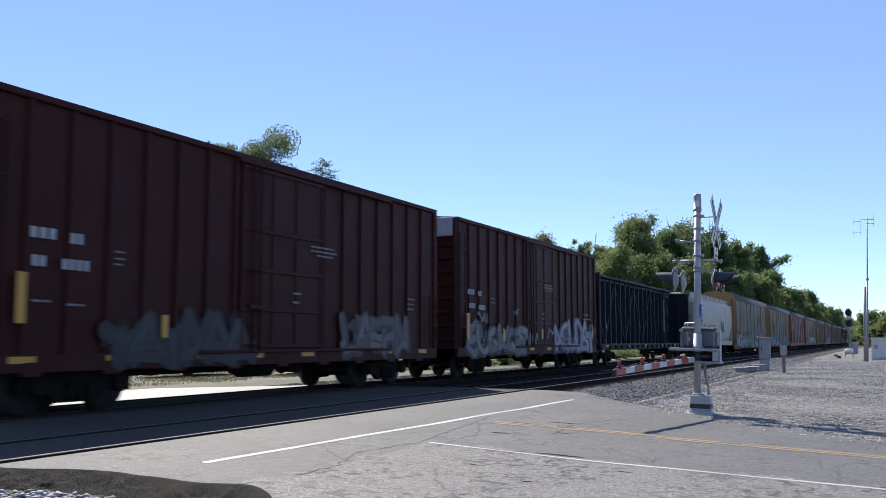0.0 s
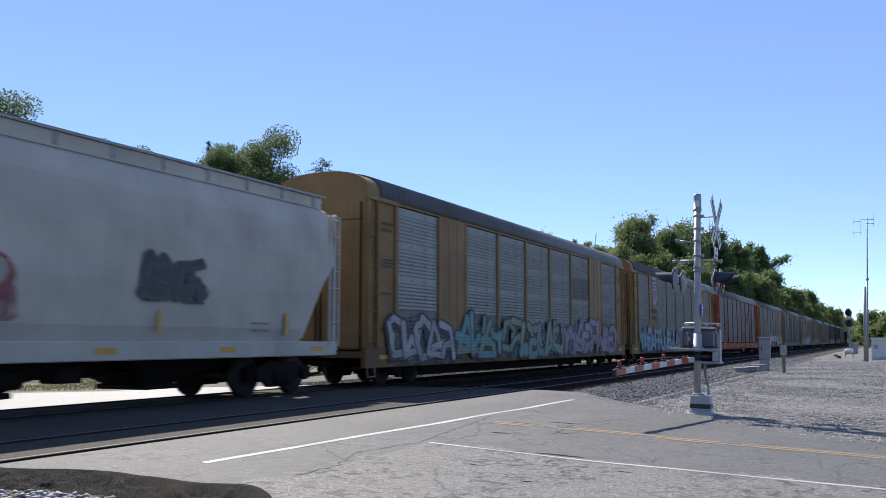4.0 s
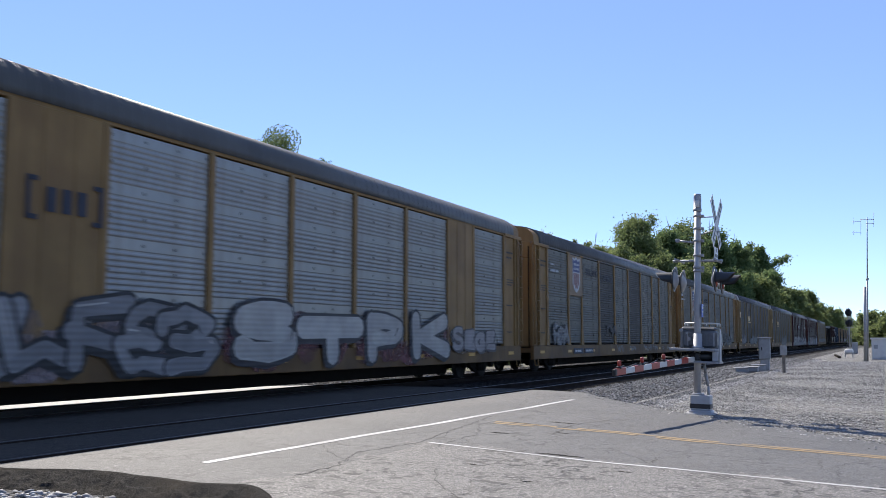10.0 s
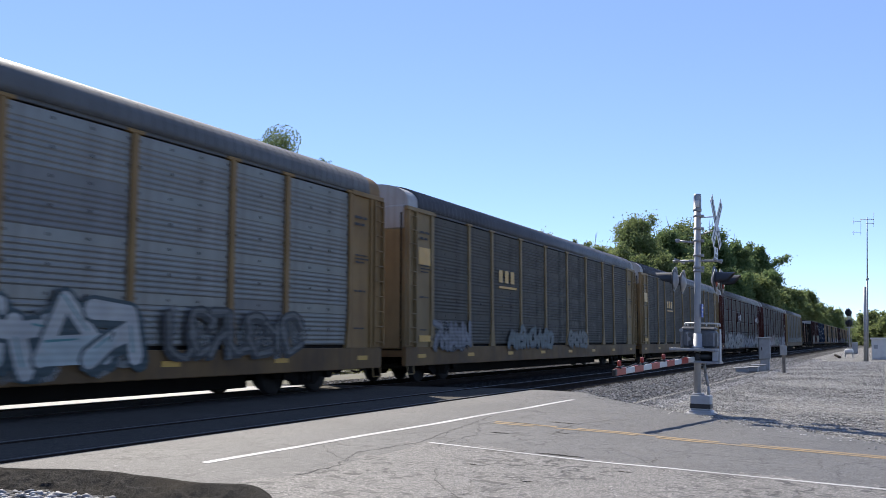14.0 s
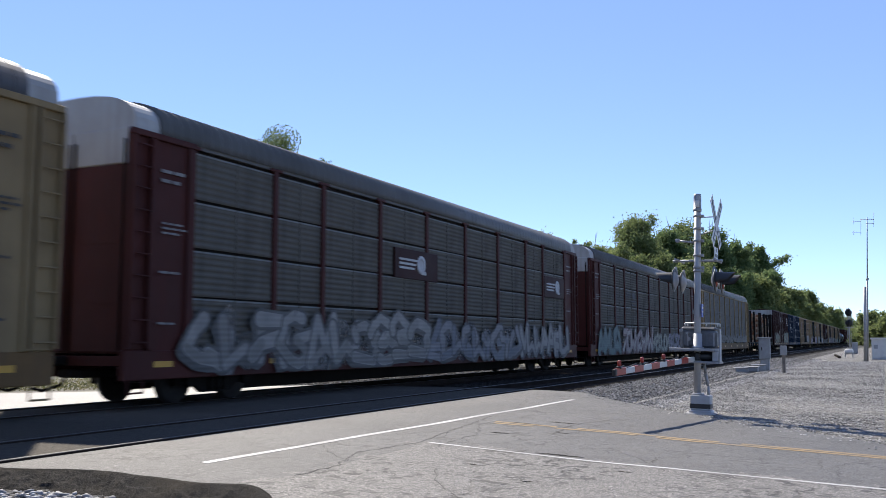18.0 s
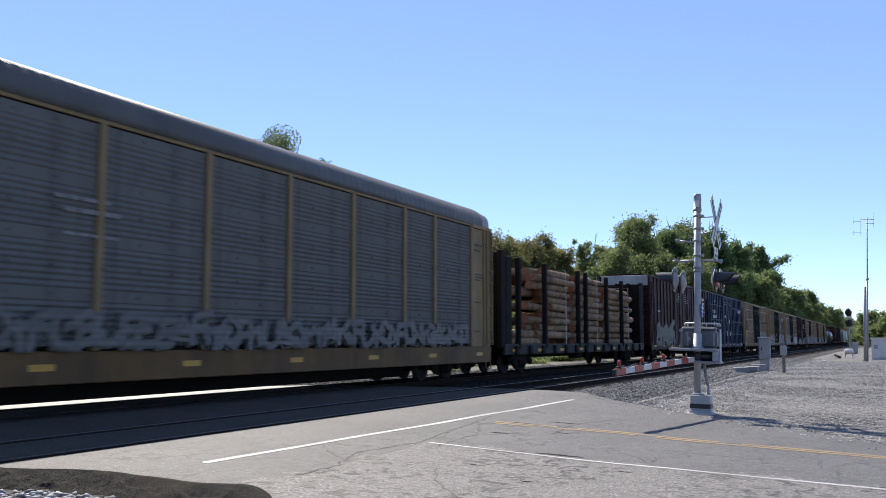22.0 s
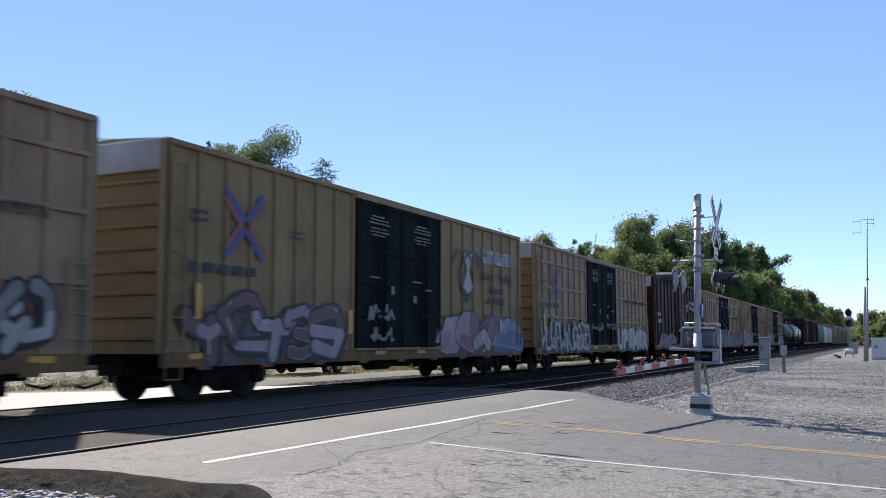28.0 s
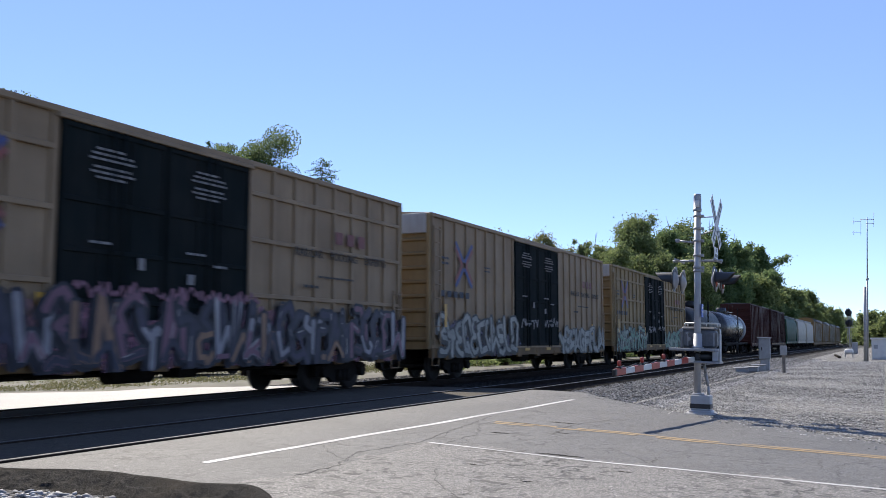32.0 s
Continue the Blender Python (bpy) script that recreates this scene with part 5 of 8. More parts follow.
def hopper(q, L, label, mat, detailed=True):
    """A covered hopper: rounded walls, sloped ends with open struts, roof walk and hatches, four outlet gates."""
    h = L / 2
    car = start_car("covered_hopper", label, "hopper car", q, L)
    running_gear(car, q, L, 1.9, 0.9)
    prof = [(-1.36, 0.98), (-1.5, 1.5), (-1.56, 2.3), (-1.55, 3.2), (-1.47, 3.95), (-1.3, 4.38), (-0.9, 4.62), (0, 4.68), (0.9, 4.62), (1.3, 4.38), (1.47, 3.95), (1.55, 3.2), (1.56, 2.3), (1.5, 1.5), (1.36, 0.98)]
    s = Shape()
    stations = [(-h + 0.35, 3.1), (-h + 1.7, 1.0), (h - 1.7, 1.0), (h - 0.35, 3.1)]
    n = len(prof)
    for x, zlow in stations:
        for y, z in prof:
            s.v.append((x, y, max(z, zlow)))
    for k in range(3):
        for i in range(n):
            s.f.append((k * n + i, k * n + (i + 1) % n, (k + 1) * n + (i + 1) % n, (k + 1) * n + i)), s.m.append(0), s.s.append(False)
    s.f.append(tuple(range(n))), s.m.append(0), s.s.append(False)
    s.f.append(tuple(range(3 * n, 4 * n))), s.m.append(0), s.s.append(False)
    part("body", s, [mat], car)
    part("side_sill", Shape().box(-h + 0.1, h - 0.1, -1.5, -1.36, 0.88, 1.22, bev=0.02).box(-h + 0.1, h - 0.1, 1.36, 1.5, 0.88, 1.22, bev=0.02), [mat], car)
    for k in (-1, 1):
        e = Shape()
        for y in (-1.42, 1.42):
            e.box(k * (h - 0.2) - 0.06, k * (h - 0.2) + 0.06, y - 0.07, y + 0.07, 1.1, 4.3, bev=0.015)
            e.add([(k * (h - 1.7), y - 0.04, 1.3), (k * (h - 1.55), y - 0.04, 1.3), (k * (h - 0.2), y - 0.04, 3.3), (k * (h - 0.35), y - 0.04, 3.3),
                   (k * (h - 1.7), y + 0.04, 1.3), (k * (h - 1.55), y + 0.04, 1.3), (k * (h - 0.2), y + 0.04, 3.3), (k * (h - 0.35), y + 0.04, 3.3)],
                  [(0, 1, 2, 3), (4, 7, 6, 5), (0, 4, 5, 1), (3, 2, 6, 7), (1, 5, 6, 2), (0, 3, 7, 4)])
        e.box(k * (h - 0.12) - 0.04, k * (h - 0.12) + 0.04, -1.45, 1.45, 4.0, 4.35, bev=0.015).box(k * (h - 0.1) - 0.08, k * (h - 0.1) + 0.08, -1.45, 1.45, 1.0, 1.14)
        part("end_frame", e, [mat], car)
        part("slope_sheet", Shape().add([(k * (h - 1.75), -1.34, 1.0), (k * (h - 1.75), 1.34, 1.0), (k * (h - 0.4), 1.34, 3.1), (k * (h - 0.4), -1.34, 3.1),
                                         (k * (h - 1.85), -1.34, 1.05), (k * (h - 1.85), 1.34, 1.05), (k * (h - 0.5), 1.34, 3.15), (k * (h - 0.5), -1.34, 3.15)],
                                        [(0, 1, 2, 3), (4, 7, 6, 5), (0, 4, 5, 1), (3, 2, 6, 7), (1, 5, 6, 2), (0, 3, 7, 4)]), [mat], car)
        part("ladder", ladder_mesh(1.1, 4.3), [mat], car, at=(k * h + (0.05 if k < 0 else -0.47), -1.42, 0))
    walk_s = Shape()
    for y in (-0.95, 0.95):
        walk_s.box(-h + 0.3, h - 0.3, y - 0.3, y + 0.3, 4.74, 4.79)
        for k in range(14):
            x = -h + 0.8 + k * (L - 1.6) / 13
            walk_s.box(x - 0.03, x + 0.03, y - 0.28, y + 0.28, 4.5, 4.75)
    part("roof_walk", walk_s, [GALV], car)
    for y in (-0.62, 0.62):
        part("hatch_coaming", Shape().box(-h + 0.4, h - 0.4, y - 0.03, y + 0.03, 4.6, 4.78, bev=0.01), [mat], car)
    part("roof_gutter", Shape().box(-h + 0.4, h - 0.4, -1.2, -1.16, 4.46, 4.74, bev=0.01), [mat], car)
    hatch = Shape().box(-0.55, 0.55, -0.32, 0.32, 4.66, 4.8, bev=0.05).mesh("roof_hatch", [mat])
    for k in range(10):
        part("roof_hatch", hatch, None, car, at=(-h + 1.6 + k * (L - 3.2) / 9, 0, 0))
    gate = Shape().add([(-1.5, -1.2, 0.98), (1.5, -1.2, 0.98), (1.5, 1.2, 0.98), (-1.5, 1.2, 0.98), (-0.4, -0.5, 0.36), (0.4, -0.5, 0.36), (0.4, 0.5, 0.36), (-0.4, 0.5, 0.36)],
                       [(0, 1, 5, 4), (1, 2, 6, 5), (2, 3, 7, 6), (3, 0, 4, 7), (4, 5, 6, 7), (3, 2, 1, 0)]).box(-0.5, 0.5, -0.65, 0.65, 0.28, 0.38, bev=0.02).mesh("outlet_gate", [STEEL_DARK])
    for k in range(3):
        part("outlet_gate", gate, None, car, at=(-4.0 + 4.0 * k, 0, 0))
    reflectors(car, h, 1.05, -1.504, 6)
    return car


def log_car(q):
    """A bulkhead flatcar stacked with debarked logs between stakes."""
    L, h = 21.2, 10.6
    car = start_car("log_flatcar", "dark bulkhead flatcar stacked with pale debarked logs", "flatcar", q, L)
    running_gear(car, q, L, 2.4, 0.8)
    d = Shape().box(-h, h, -1.46, -1.34, 0.72, 1.12, bev=0.015).box(-h, h, 1.34, 1.46, 0.72, 1.12, bev=0.015).box(-h, h, -1.4, 1.4, 0.96, 1.06)
    part("deck", d, [DECK], car)
    pocket = Shape().box(-0.14, 0.14, -1.54, -1.45, 0.74, 1.06, bev=0.02).mesh("stake_pocket", [STEEL_DARK])
    stake = Shape().box(-0.1, 0.1, -0.09, 0.09, 0.95, 4.35, bev=0.02).mesh("stake", [STEEL_DARK])
    for k in (-1, 1):
        b = part("bulkhead", Shape().box(k * h - 0.1, k * h + 0.1, -1.42, 1.42, 1.0, 4.45, bev=0.03), [STEEL_DARK], car)
        for y in (-1.35, -0.65, 0.0, 0.65, 1.35):
            part("bulkhead_rib", Shape().box(k * h - 0.28, k * h + 0.16, y - 0.09, y + 0.09, 1.0, 4.5, bev=0.025), [STEEL_DARK], b)
        a, c = sorted((k * (h - 0.2), k * (h - 0.75)))
        for y in (-1.4, 1.4):
            part("bulkhead_brace", Shape().box(a, c, y - 0.04, y + 0.04, 1.05, 4.3, bev=0.02), [STEEL_DARK], car)
    for x in (-9.1, -6.1, -1.6, -0.4, 3.1, 6.0):
        for y in (-1.4, 1.4):
            part("stake", stake, None, car, at=(x, y, 0))
    for k in range(14):
        part("stake_pocket", pocket, None, car, at=(-h + 1.1 + k * (L - 2.2) / 13, 0, 0))
    rnd = random.Random(6)
    for x0, x1, top, ragged in ((-9.9, -5.2, 1.6, 0.3), (-5.9, -2.0, 4.15, 1.1), (-1.7, 3.0, 4.2, 0.25), (3.2, 8.8, 4.0, 0.35)):
        z = 1.22 if x0 != -5.9 else 1.5
        row = 0
        while z < top:
            r = rnd.uniform(0.15, 0.17)
            y = -1.14 + (0.16 if row % 2 else 0)
            while y < 1.2:
                rr = rnd.uniform(0.12, 0.175)
                s = Shape()
                a, b = x0 + rnd.uniform(-ragged, ragged), x1 + rnd.uniform(-0.3, 0.3)
                zz = z + rnd.uniform(-0.02, 0.02)
                rings = [(0, rr), ((b - a) * 0.3, rr * 0.99), ((b - a) * 0.65, rr * 0.96), (b - a, rr * 0.9)]
                s.lathe(rings, (a, y, zz), (b, y + rnd.uniform(-0.03, 0.03), zz + rnd.uniform(-0.04, 0.04)), n=10)
                s.m[-2:] = [1, 1]
                if y < -0.55 or z > top - 0.4 or x0 < -6:
                    part("log", s, [LOG, LOG_END], car)
                elif row % 2 == 0:
                    part("log", s, [LOG, LOG_END], car)
                y += rr * 2.02 + 0.01
            z += 0.285
            row += 1
    for x, z in ((-3.2, 4.25), (1.6, 4.28), (7.6, 4.06)):
        part("strap", Shape().box(x - 0.03, x + 0.03, -1.36, -1.345, 0.9, z).box(x - 0.03, x + 0.03, -1.36, 1.36, z, z + 0.015), [STRAP], car)
    reflectors(car, h, 0.88, -1.464, 8)
    return car


def tank_car(q, label, mat, band=None):
    L, h = 14.6, 7.3
    car = start_car("tank_car", label, "tank car", q, L)
    running_gear(car, q, L, 1.9, 0.95)
    rings = [(0, 0.15), (0.03, 0.6), (0.15, 1.0), (0.36, 1.3), (0.65, 1.45)]
    T = L - 1.4
    rings = rings + [(T - t, r) for t, r in reversed(rings)]
    part("tank", Shape().lathe(rings, (-h + 0.7, 0, 2.4), (h - 0.7, 0, 2.4), n=32), [mat], car)
    if band:
        part("end_sheet", Shape().lathe([(t, r + 0.006) for t, r in rings[:5]] + [(2.6, 1.456)], (h - 0.7, 0, 2.4), (-h, 0, 2.4), n=32), [band], car)
    part("dome_housing", Shape().tube((0, 0, 3.7), (0, 0, 4.35), 0.45, n=16).box(-1.4, 1.4, -0.8, 0.8, 3.88, 3.94), [mat], car)
    rail = Shape()
    for y in (-0.9, 0.9):
        rail.pipe([(-1.4, y, 3.6), (-1.4, y, 4.6), (1.4, y, 4.6), (1.4, y, 3.6)], 0.022)
    part("platform_rail", rail, [STEEL_DARK], car)
    part("side_sill", Shape().box(-h, h, -1.35, -1.2, 0.9, 1.1, bev=0.02).box(-h, h, 1.2, 1.35, 0.9, 1.1, bev=0.02).box(-h, -h + 1.2, -1.4, 1.4, 1.0, 1.1).box(h - 1.2, h, -1.4, 1.4, 1.0, 1.1), [STEEL_DARK], car)
    part("ladder", ladder_mesh(1.1, 4.3), [STEEL_DARK], car, at=(-0.2, -1.42, 0))
    return car
# ---- the cars in order, from the front ----
NAVY_INK = surface("navy_lettering", (0.02, 0.022, 0.035), 0.6, var=0.1, bump=0.0)
YB, YA = -1.535, -1.565   # outer faces of box-car and car-carrier sides
PINK, TEAL, LGREEN, PALE, SKYB, WHT, INK = (0.42, 0.24, 0.36), (0.1, 0.36, 0.36), (0.28, 0.36, 0.16), (0.5, 0.5, 0.52), (0.2, 0.42, 0.55), (0.62, 0.6, 0.56), (0.012, 0.012, 0.014)


def shield(car, x, z, s=1.0):
    """A railway emblem as plain shapes: a blue cap over pale stripes on a white ground."""
    y = -1.56
    sh = Shape()
    o = [(-.5, .75), (-.25, .68), (0, .78), (.25, .68), (.5, .75), (.5, -.35), (.3, -.6), (0, -.75), (-.3, -.6), (-.5, -.35)]
    sh.plate([(x + a * 1.1 * s, z + b * 1.1 * s) for a, b in o], 0.004)
    sh.v = [(a, b + y, c) for a, b, c in sh.v]
    e = part("emblem", sh, [STENCIL], car, "white shield emblem")
    cap = Shape().plate([(x + a * s, z + b * s) for a, b in ((-.5, .72), (-.25, .65), (0, .75), (.25, .65), (.5, .72), (.5, .15), (-.5, .15))], 0.004)
    cap.v = [(a, b + y - 0.005, c) for a, b, c in cap.v]
    part("emblem_cap", cap, [spray((0.03, 0.06, 0.3))], e)
    st = Shape()
    for k in range(4):
        xx = x - 0.44 * s + k * 0.225 * s
        st.box(xx, xx + 0.19 * s, y - 0.01, y - 0.005, z - (0.45 if k in (0, 3) else 0.6) * s, z + 0.1 * s)
    part("emblem_stripe", st, [spray((0.42, 0.2, 0.18))], e)
    b = Shape()
    for zz in (0.5, 0.3):
        for k in range(6):
            b.box(x + (-.38 + k * .13) * s, x + (-.29 + k * .13) * s, y - 0.011, y - 0.009, z + (zz - .05) * s, z + (zz + .05) * s)
    part("emblem_bar", b, [STENCIL], e)


def cross_mark(car, x, z, s):
    """A crossed-arrows emblem in faded blue and red."""
    lay = -1.52
    for a, b in (((-1, 1), (-.12, .08)), ((1, -1), (.12, -.08)), ((-1, -1), (-.12, -.08)), ((1, 1), (.12, .08))):
        a, b = Vector(a), Vector(b)
        d = (b - a).normalized()
        n = Vector((-d.y, d.x))
        n = n if n.x * a.x > 0 else -n
        for m, lo, hi, tip in ((0, -.2, .0, 0.0), (1, .02, .2, 0.16)):
            p, q = a + d * tip, b
            lay -= 0.0008
            arm = Shape().add([(x + w.x * s * 1.05, lay, z + w.y * s) for w in (p + n * lo, q + n * lo, q + n * hi, p + n * hi)], [(0, 1, 2, 3)])
            part("emblem_arm", arm, [spray((0.4, 0.09, 0.07) if m else (0.06, 0.09, 0.36))], car, "faded red arrow arm" if m else "faded blue arrow arm")


def build_consist():
    # two oxide-brown box cars
    c = boxcar(17.0, 15.8, "oxide-brown boxcar with white stencilling and pale graffiti", BROWN, doors=1, door_w=3.2, ribs=7, roof_mat=BROWN, H=5.19)
    block_mark(c, -6.85, 2.95, 0.55, 0.2, YB, STENCIL, 3)
    block_mark(c, -6.05, 2.92, 0.3, 0.2, YB, STENCIL, 2)
    block_mark(c, -6.8, 2.5, 0.3, 0.2, YB, STENCIL, 2)
    block_mark(c, -6.2, 2.48, 0.6, 0.2, YB, STENCIL, 4)
    marks(c, [(-5.1, 2.78, .22, .05, 1), (-5.1, 2.66, .22, .05, 1), (-5.1, 2.56, .22, .05, 1), (-6.8, 1.86, .35, .06, 1), (-6.1, 1.82, .35, .06, 1), (1.0, 3.44, 1.0, .07, 1), (1.0, 3.34, 1.1, .07, 1), (1.25, 3.24, .7, .07, 1),
              (5.9, 2.4, .4, .07, 2), (5.9, 2.26, .4, .07, 2), (5.9, 2.12, .4, .07, 2), (.3, 2.3, .3, .08, 1), (.3, 2.1, .25, .08, 1)], -1.56, STENCIL_DIM)
    marks(c, [(-7.1, 1.9, .18, .8, 1), (-3.9, 1.5, .16, .42, 1)], -1.57, REFLECTOR, "reflective_strip")
    graffiti(c, -5.2, -1.2, 0.75, 1.9, YB, [(0.05, 0.043, 0.05), (0.033, 0.028, 0.032)], (0.018, 0.012, 0.012), seed=3)
    graffiti(c, 2.6, 5.9, 0.8, 2.0, YB, [(0.2, 0.185, 0.18), (0.12, 0.1, 0.1)], (0.05, 0.032, 0.032), cloud=(0.11, 0.09, 0.085), seed=4)
    c = boxcar(34.2, 15.7, "oxide-brown boxcar with silver-white graffiti along its sill", BROWN, doors=1, door_w=3.2, ribs=7, roof_mat=BROWN, top_mat=END_WHITE, H=5.19)
    block_mark(c, -7.05, 2.83, 0.55, 0.2, YB, STENCIL, 3)
    block_mark(c, -6.2, 2.8, 0.3, 0.2, YB, STENCIL, 2)
    block_mark(c, -6.95, 2.38, 0.5, 0.19, YB, STENCIL, 4)
    block_mark(c, -6.15, 2.35, 0.55, 0.19, YB, STENCIL, 4)
    marks(c, [(-5.15, 2.68, .3, .05, 1), (-5.15, 2.54, .3, .05, 1), (-7.0, 1.74, .4, .07, 1), (.35, 3.44, 1.1, .07, 1), (.35, 3.34, 1.1, .07, 1), (.6, 3.24, .8, .07, 1), (-1.2, 3.2, .3, .08, 1), (-1.2, 3.05, .25, .08, 1), (.1, 2.3, .3, .08, 1), (.1, 2.1, .3, .08, 1),
              (5.6, 2.4, .9, .08, 2), (5.6, 2.2, 1.2, .08, 2)], -1.56, STENCIL_DIM)
    marks(c, [(-7.2, 1.7, .2, .85, 1), (-4.1, 1.45, .18, .42, 1), (.0, 1.5, .15, .4, 1), (6.9, 1.7, .14, .6, 1)], -1.57, REFLECTOR, "reflective_strip")
    tag_marks(c, [(-6.3, 2.0, .85, .4), (-3.0, 2.3, .5, .25), (-1.6, 1.3, 1.2, .5), (.7, 1.5, .8, .6)], -1.565, STENCIL_DIM, 5)
    graffiti(c, -7.0, -1.8, 0.7, 1.9, YB, [(0.3, 0.29, 0.31), (0.16, 0.16, 0.17), (0.22, 0.21, 0.23)], seed=5, shine=PALE, letter=1.15)
    graffiti(c, 1.9, 7.2, 0.75, 2.15, YB, [(0.46, 0.46, 0.52), (0.36, 0.36, 0.44)], (0.05, 0.05, 0.14), seed=6, shine=WHT)
    centerbeam(54.2)
    c = hopper(76.3, 18.4, "light grey covered hopper with red and white graffiti", HOPPER_GREY)
    graffiti(c, -5.4, -0.4, 1.2, 2.6, -1.585, [(0.5, 0.48, 0.38), (0.52, 0.5, 0.42)], (0.4, 0.07, 0.06), cloud=(0.5, 0.1, 0.09), seed=9, text="COPY", fat=1.1)
    graffiti(c, 2.4, 3.9, 2.0, 2.9, -1.585, [(0.06, 0.06, 0.065)], (0.1, 0.1, 0.1), seed=10, letter=0.6)
    marks(c, [(-7.0, 2.75, 1.0, .3, 4), (-7.0, 2.1, 1.1, .26, 5), (-6.9, 1.75, .9, .07, 2), (-6.9, 1.6, .9, .07, 2), (-6.9, 1.45, .8, .07, 2), (5.6, 1.6, .6, .07, 2), (5.6, 1.45, .6, .07, 2)], -1.58, STENCIL_DIM)
    marks(c, [(-7.3, 1.6, .18, .7, 1), (6.8, 1.6, .12, .5, 1), (2.8, 1.6, .1, .4, 1)], -1.575, REFLECTOR)

    # eleven car carriers
    pt = {(b, r) for b, r in ((0, 0), (2, 0), (3, 0), (8, 0), (6, 2))}
    c = autorack(100.1, "yellow car carrier with silver panels and pink and teal graffiti", YELLOW, PANEL, solid=(1, 7), flare=False, patches=pt)
    graffiti(c, -12.0, -8.0, 0.6, 2.0, YA - .01, [(0.5, 0.5, 0.5), (0.4, 0.4, 0.42)], seed=20, shine=WHT)
    graffiti(c, -7.6, 2.6, 0.6, 2.1, YA - .01, [LGREEN, TEAL, (0.2, 0.28, 0.18)], cloud=(0.1, 0.2, 0.2), seed=21)
    graffiti(c, 2.8, 11.0, 0.6, 2.25, YA - .01, [PINK, (0.34, 0.22, 0.3)], (0.05, 0.04, 0.06), cloud=(0.08, 0.3, 0.3), seed=22)
    c = autorack(128.2, "yellow car carrier with a shield emblem and blue graffiti", YELLOW, PANEL, solid=(1, 7), flare=False)
    shield(c, -7.75, 4.15, 1.0)
    letters("lettering", "BUILDING", 0.36, NAVY_INK, c, (-7.8, -1.55, 2.95))
    letters("lettering", "AMERICA", 0.36, NAVY_INK, c, (-7.8, -1.55, 2.55))
    graffiti(c, -11.5, -2.6, 0.62, 2.05, YA - .01, [SKYB, (0.14, 0.34, 0.46)], cloud=(0.04, 0.14, 0.3), seed=23, shine=WHT)
    graffiti(c, -1.8, 6.0, 0.62, 1.9, YA - .01, [(0.22, 0.2, 0.28), (0.14, 0.18, 0.26)], cloud=(0.26, 0.22, 0.3), seed=24)
    graffiti(c, 6.3, 11.6, 0.62, 1.9, YA - .01, [(0.06, 0.26, 0.1), (0.1, 0.3, 0.14)], cloud=(0.1, 0.12, 0.2), seed=25)
    c = autorack(156.3, "orange car carrier with silver and dark grey panels", ORANGE, PANEL, solid=(), patches={(1, 0), (1, 1), (5, 0), (7, 0), (6, 2), (7, 2), (7, 1)}, cap_mat=END_WHITE)
    lg = Shape().box(4.4, 6.95, -1.57, -1.5, 3.05, 3.85)
    part("logo_panel", lg, [PANEL_GREY], c)
    block_mark(c, 4.5, 3.6, 2.3, 0.26, -1.575, ORANGE, 4, "logo_block")
    part("logo_swoosh", Shape().plate([(4.5, 3.42), (6.8, 3.38), (6.6, 3.3), (5.3, 3.36)], .004), [NAVY_INK], c, at=(0, -1.572, 0))
    c = autorack(184.4, "yellow car carrier with a solid centre panel and white graffiti", YELLOW, PANEL, solid=(1, 7), flare=False)
    block_mark(c, -8.25, 3.5, 0.95, 0.46, -1.56, NAVY_INK, 3, "logo_block")
    for x, e in ((-8.6, 1), (-7.1, -1)):
        part("logo_bracket", Shape().box(x - .04, x + .04, -1.563, -1.56, 3.15, 3.85).box(x, x + .18 * e, -1.563, -1.56, 3.77, 3.85).box(x, x + .18 * e, -1.563, -1.56, 3.15, 3.23), [NAVY_INK], c)
    graffiti(c, -11.2, -4.2, 0.62, 2.05, YA - .01, [(0.34, 0.34, 0.36), (0.26, 0.26, 0.28)], seed=27, shine=WHT, letter=1.3, cloud=(0.4, 0.3, 0.32))
    graffiti(c, -3.6, 7.0, 0.62, 2.05, YA - .01, [WHT, (0.52, 0.5, 0.47)], (0.02, 0.016, 0.022), cloud=(0.26, 0.05, 0.06), seed=28, text="STPK", fat=1.25)
    graffiti(c, 7.2, 10.7, 0.85, 1.7, YA - .01, [(0.4, 0.36, 0.36)], (0.12, 0.1, 0.1), seed=29, text="SEGE")
    pt = {(b, r) for b in (3, 5) for r in range(4)}
    c = autorack(212.5, "yellow-framed car carrier with patched grey panels and a shield emblem", YELLOW, PANEL_MID, patches=pt, flare=True, patch_mat=PATCH_DARK)
    part("emblem_panel", Shape().box(-8.85, -6.95, -1.555, -1.5, 3.2, 4.96, bev=.01), [TAN_PALE], c)
    shield(c, -7.9, 4.1, 0.95)
    letters("lettering", "BUILDING", 0.42, NAVY_INK, c, (-5.4, -1.53, 4.35))
    letters("lettering", "AMERICA", 0.42, NAVY_INK, c, (-2.6, -1.53, 4.25))
    marks(c, [(-11.4, 4.35, .5, .12, 1), (-11.4, 4.1, 1.0, .14, 2)], -1.57)
    tag_marks(c, [(-1.05, .84, 1.25, .36), (1.5, .84, 1.4, .3), (4.7, .86, 2.0, .4), (7.0, .86, 1.2, .36), (9.6, .84, .4, .24), (10.8, .84, .6, .22)], -1.53, STENCIL_DIM, 5, "pale scrawled tag on the sill")
    tag_marks(c, [(-3.0, 1.75, 1.6, .8), (-10.4, 1.75, .9, .5)], -1.57, DARK_INK, 6)
    for x in (-8.3, -6.7):
        part("number_plate", Shape().box(x, x + 1.4, -1.535, -1.52, .68, .92, bev=.004), [NAVY_INK], c)
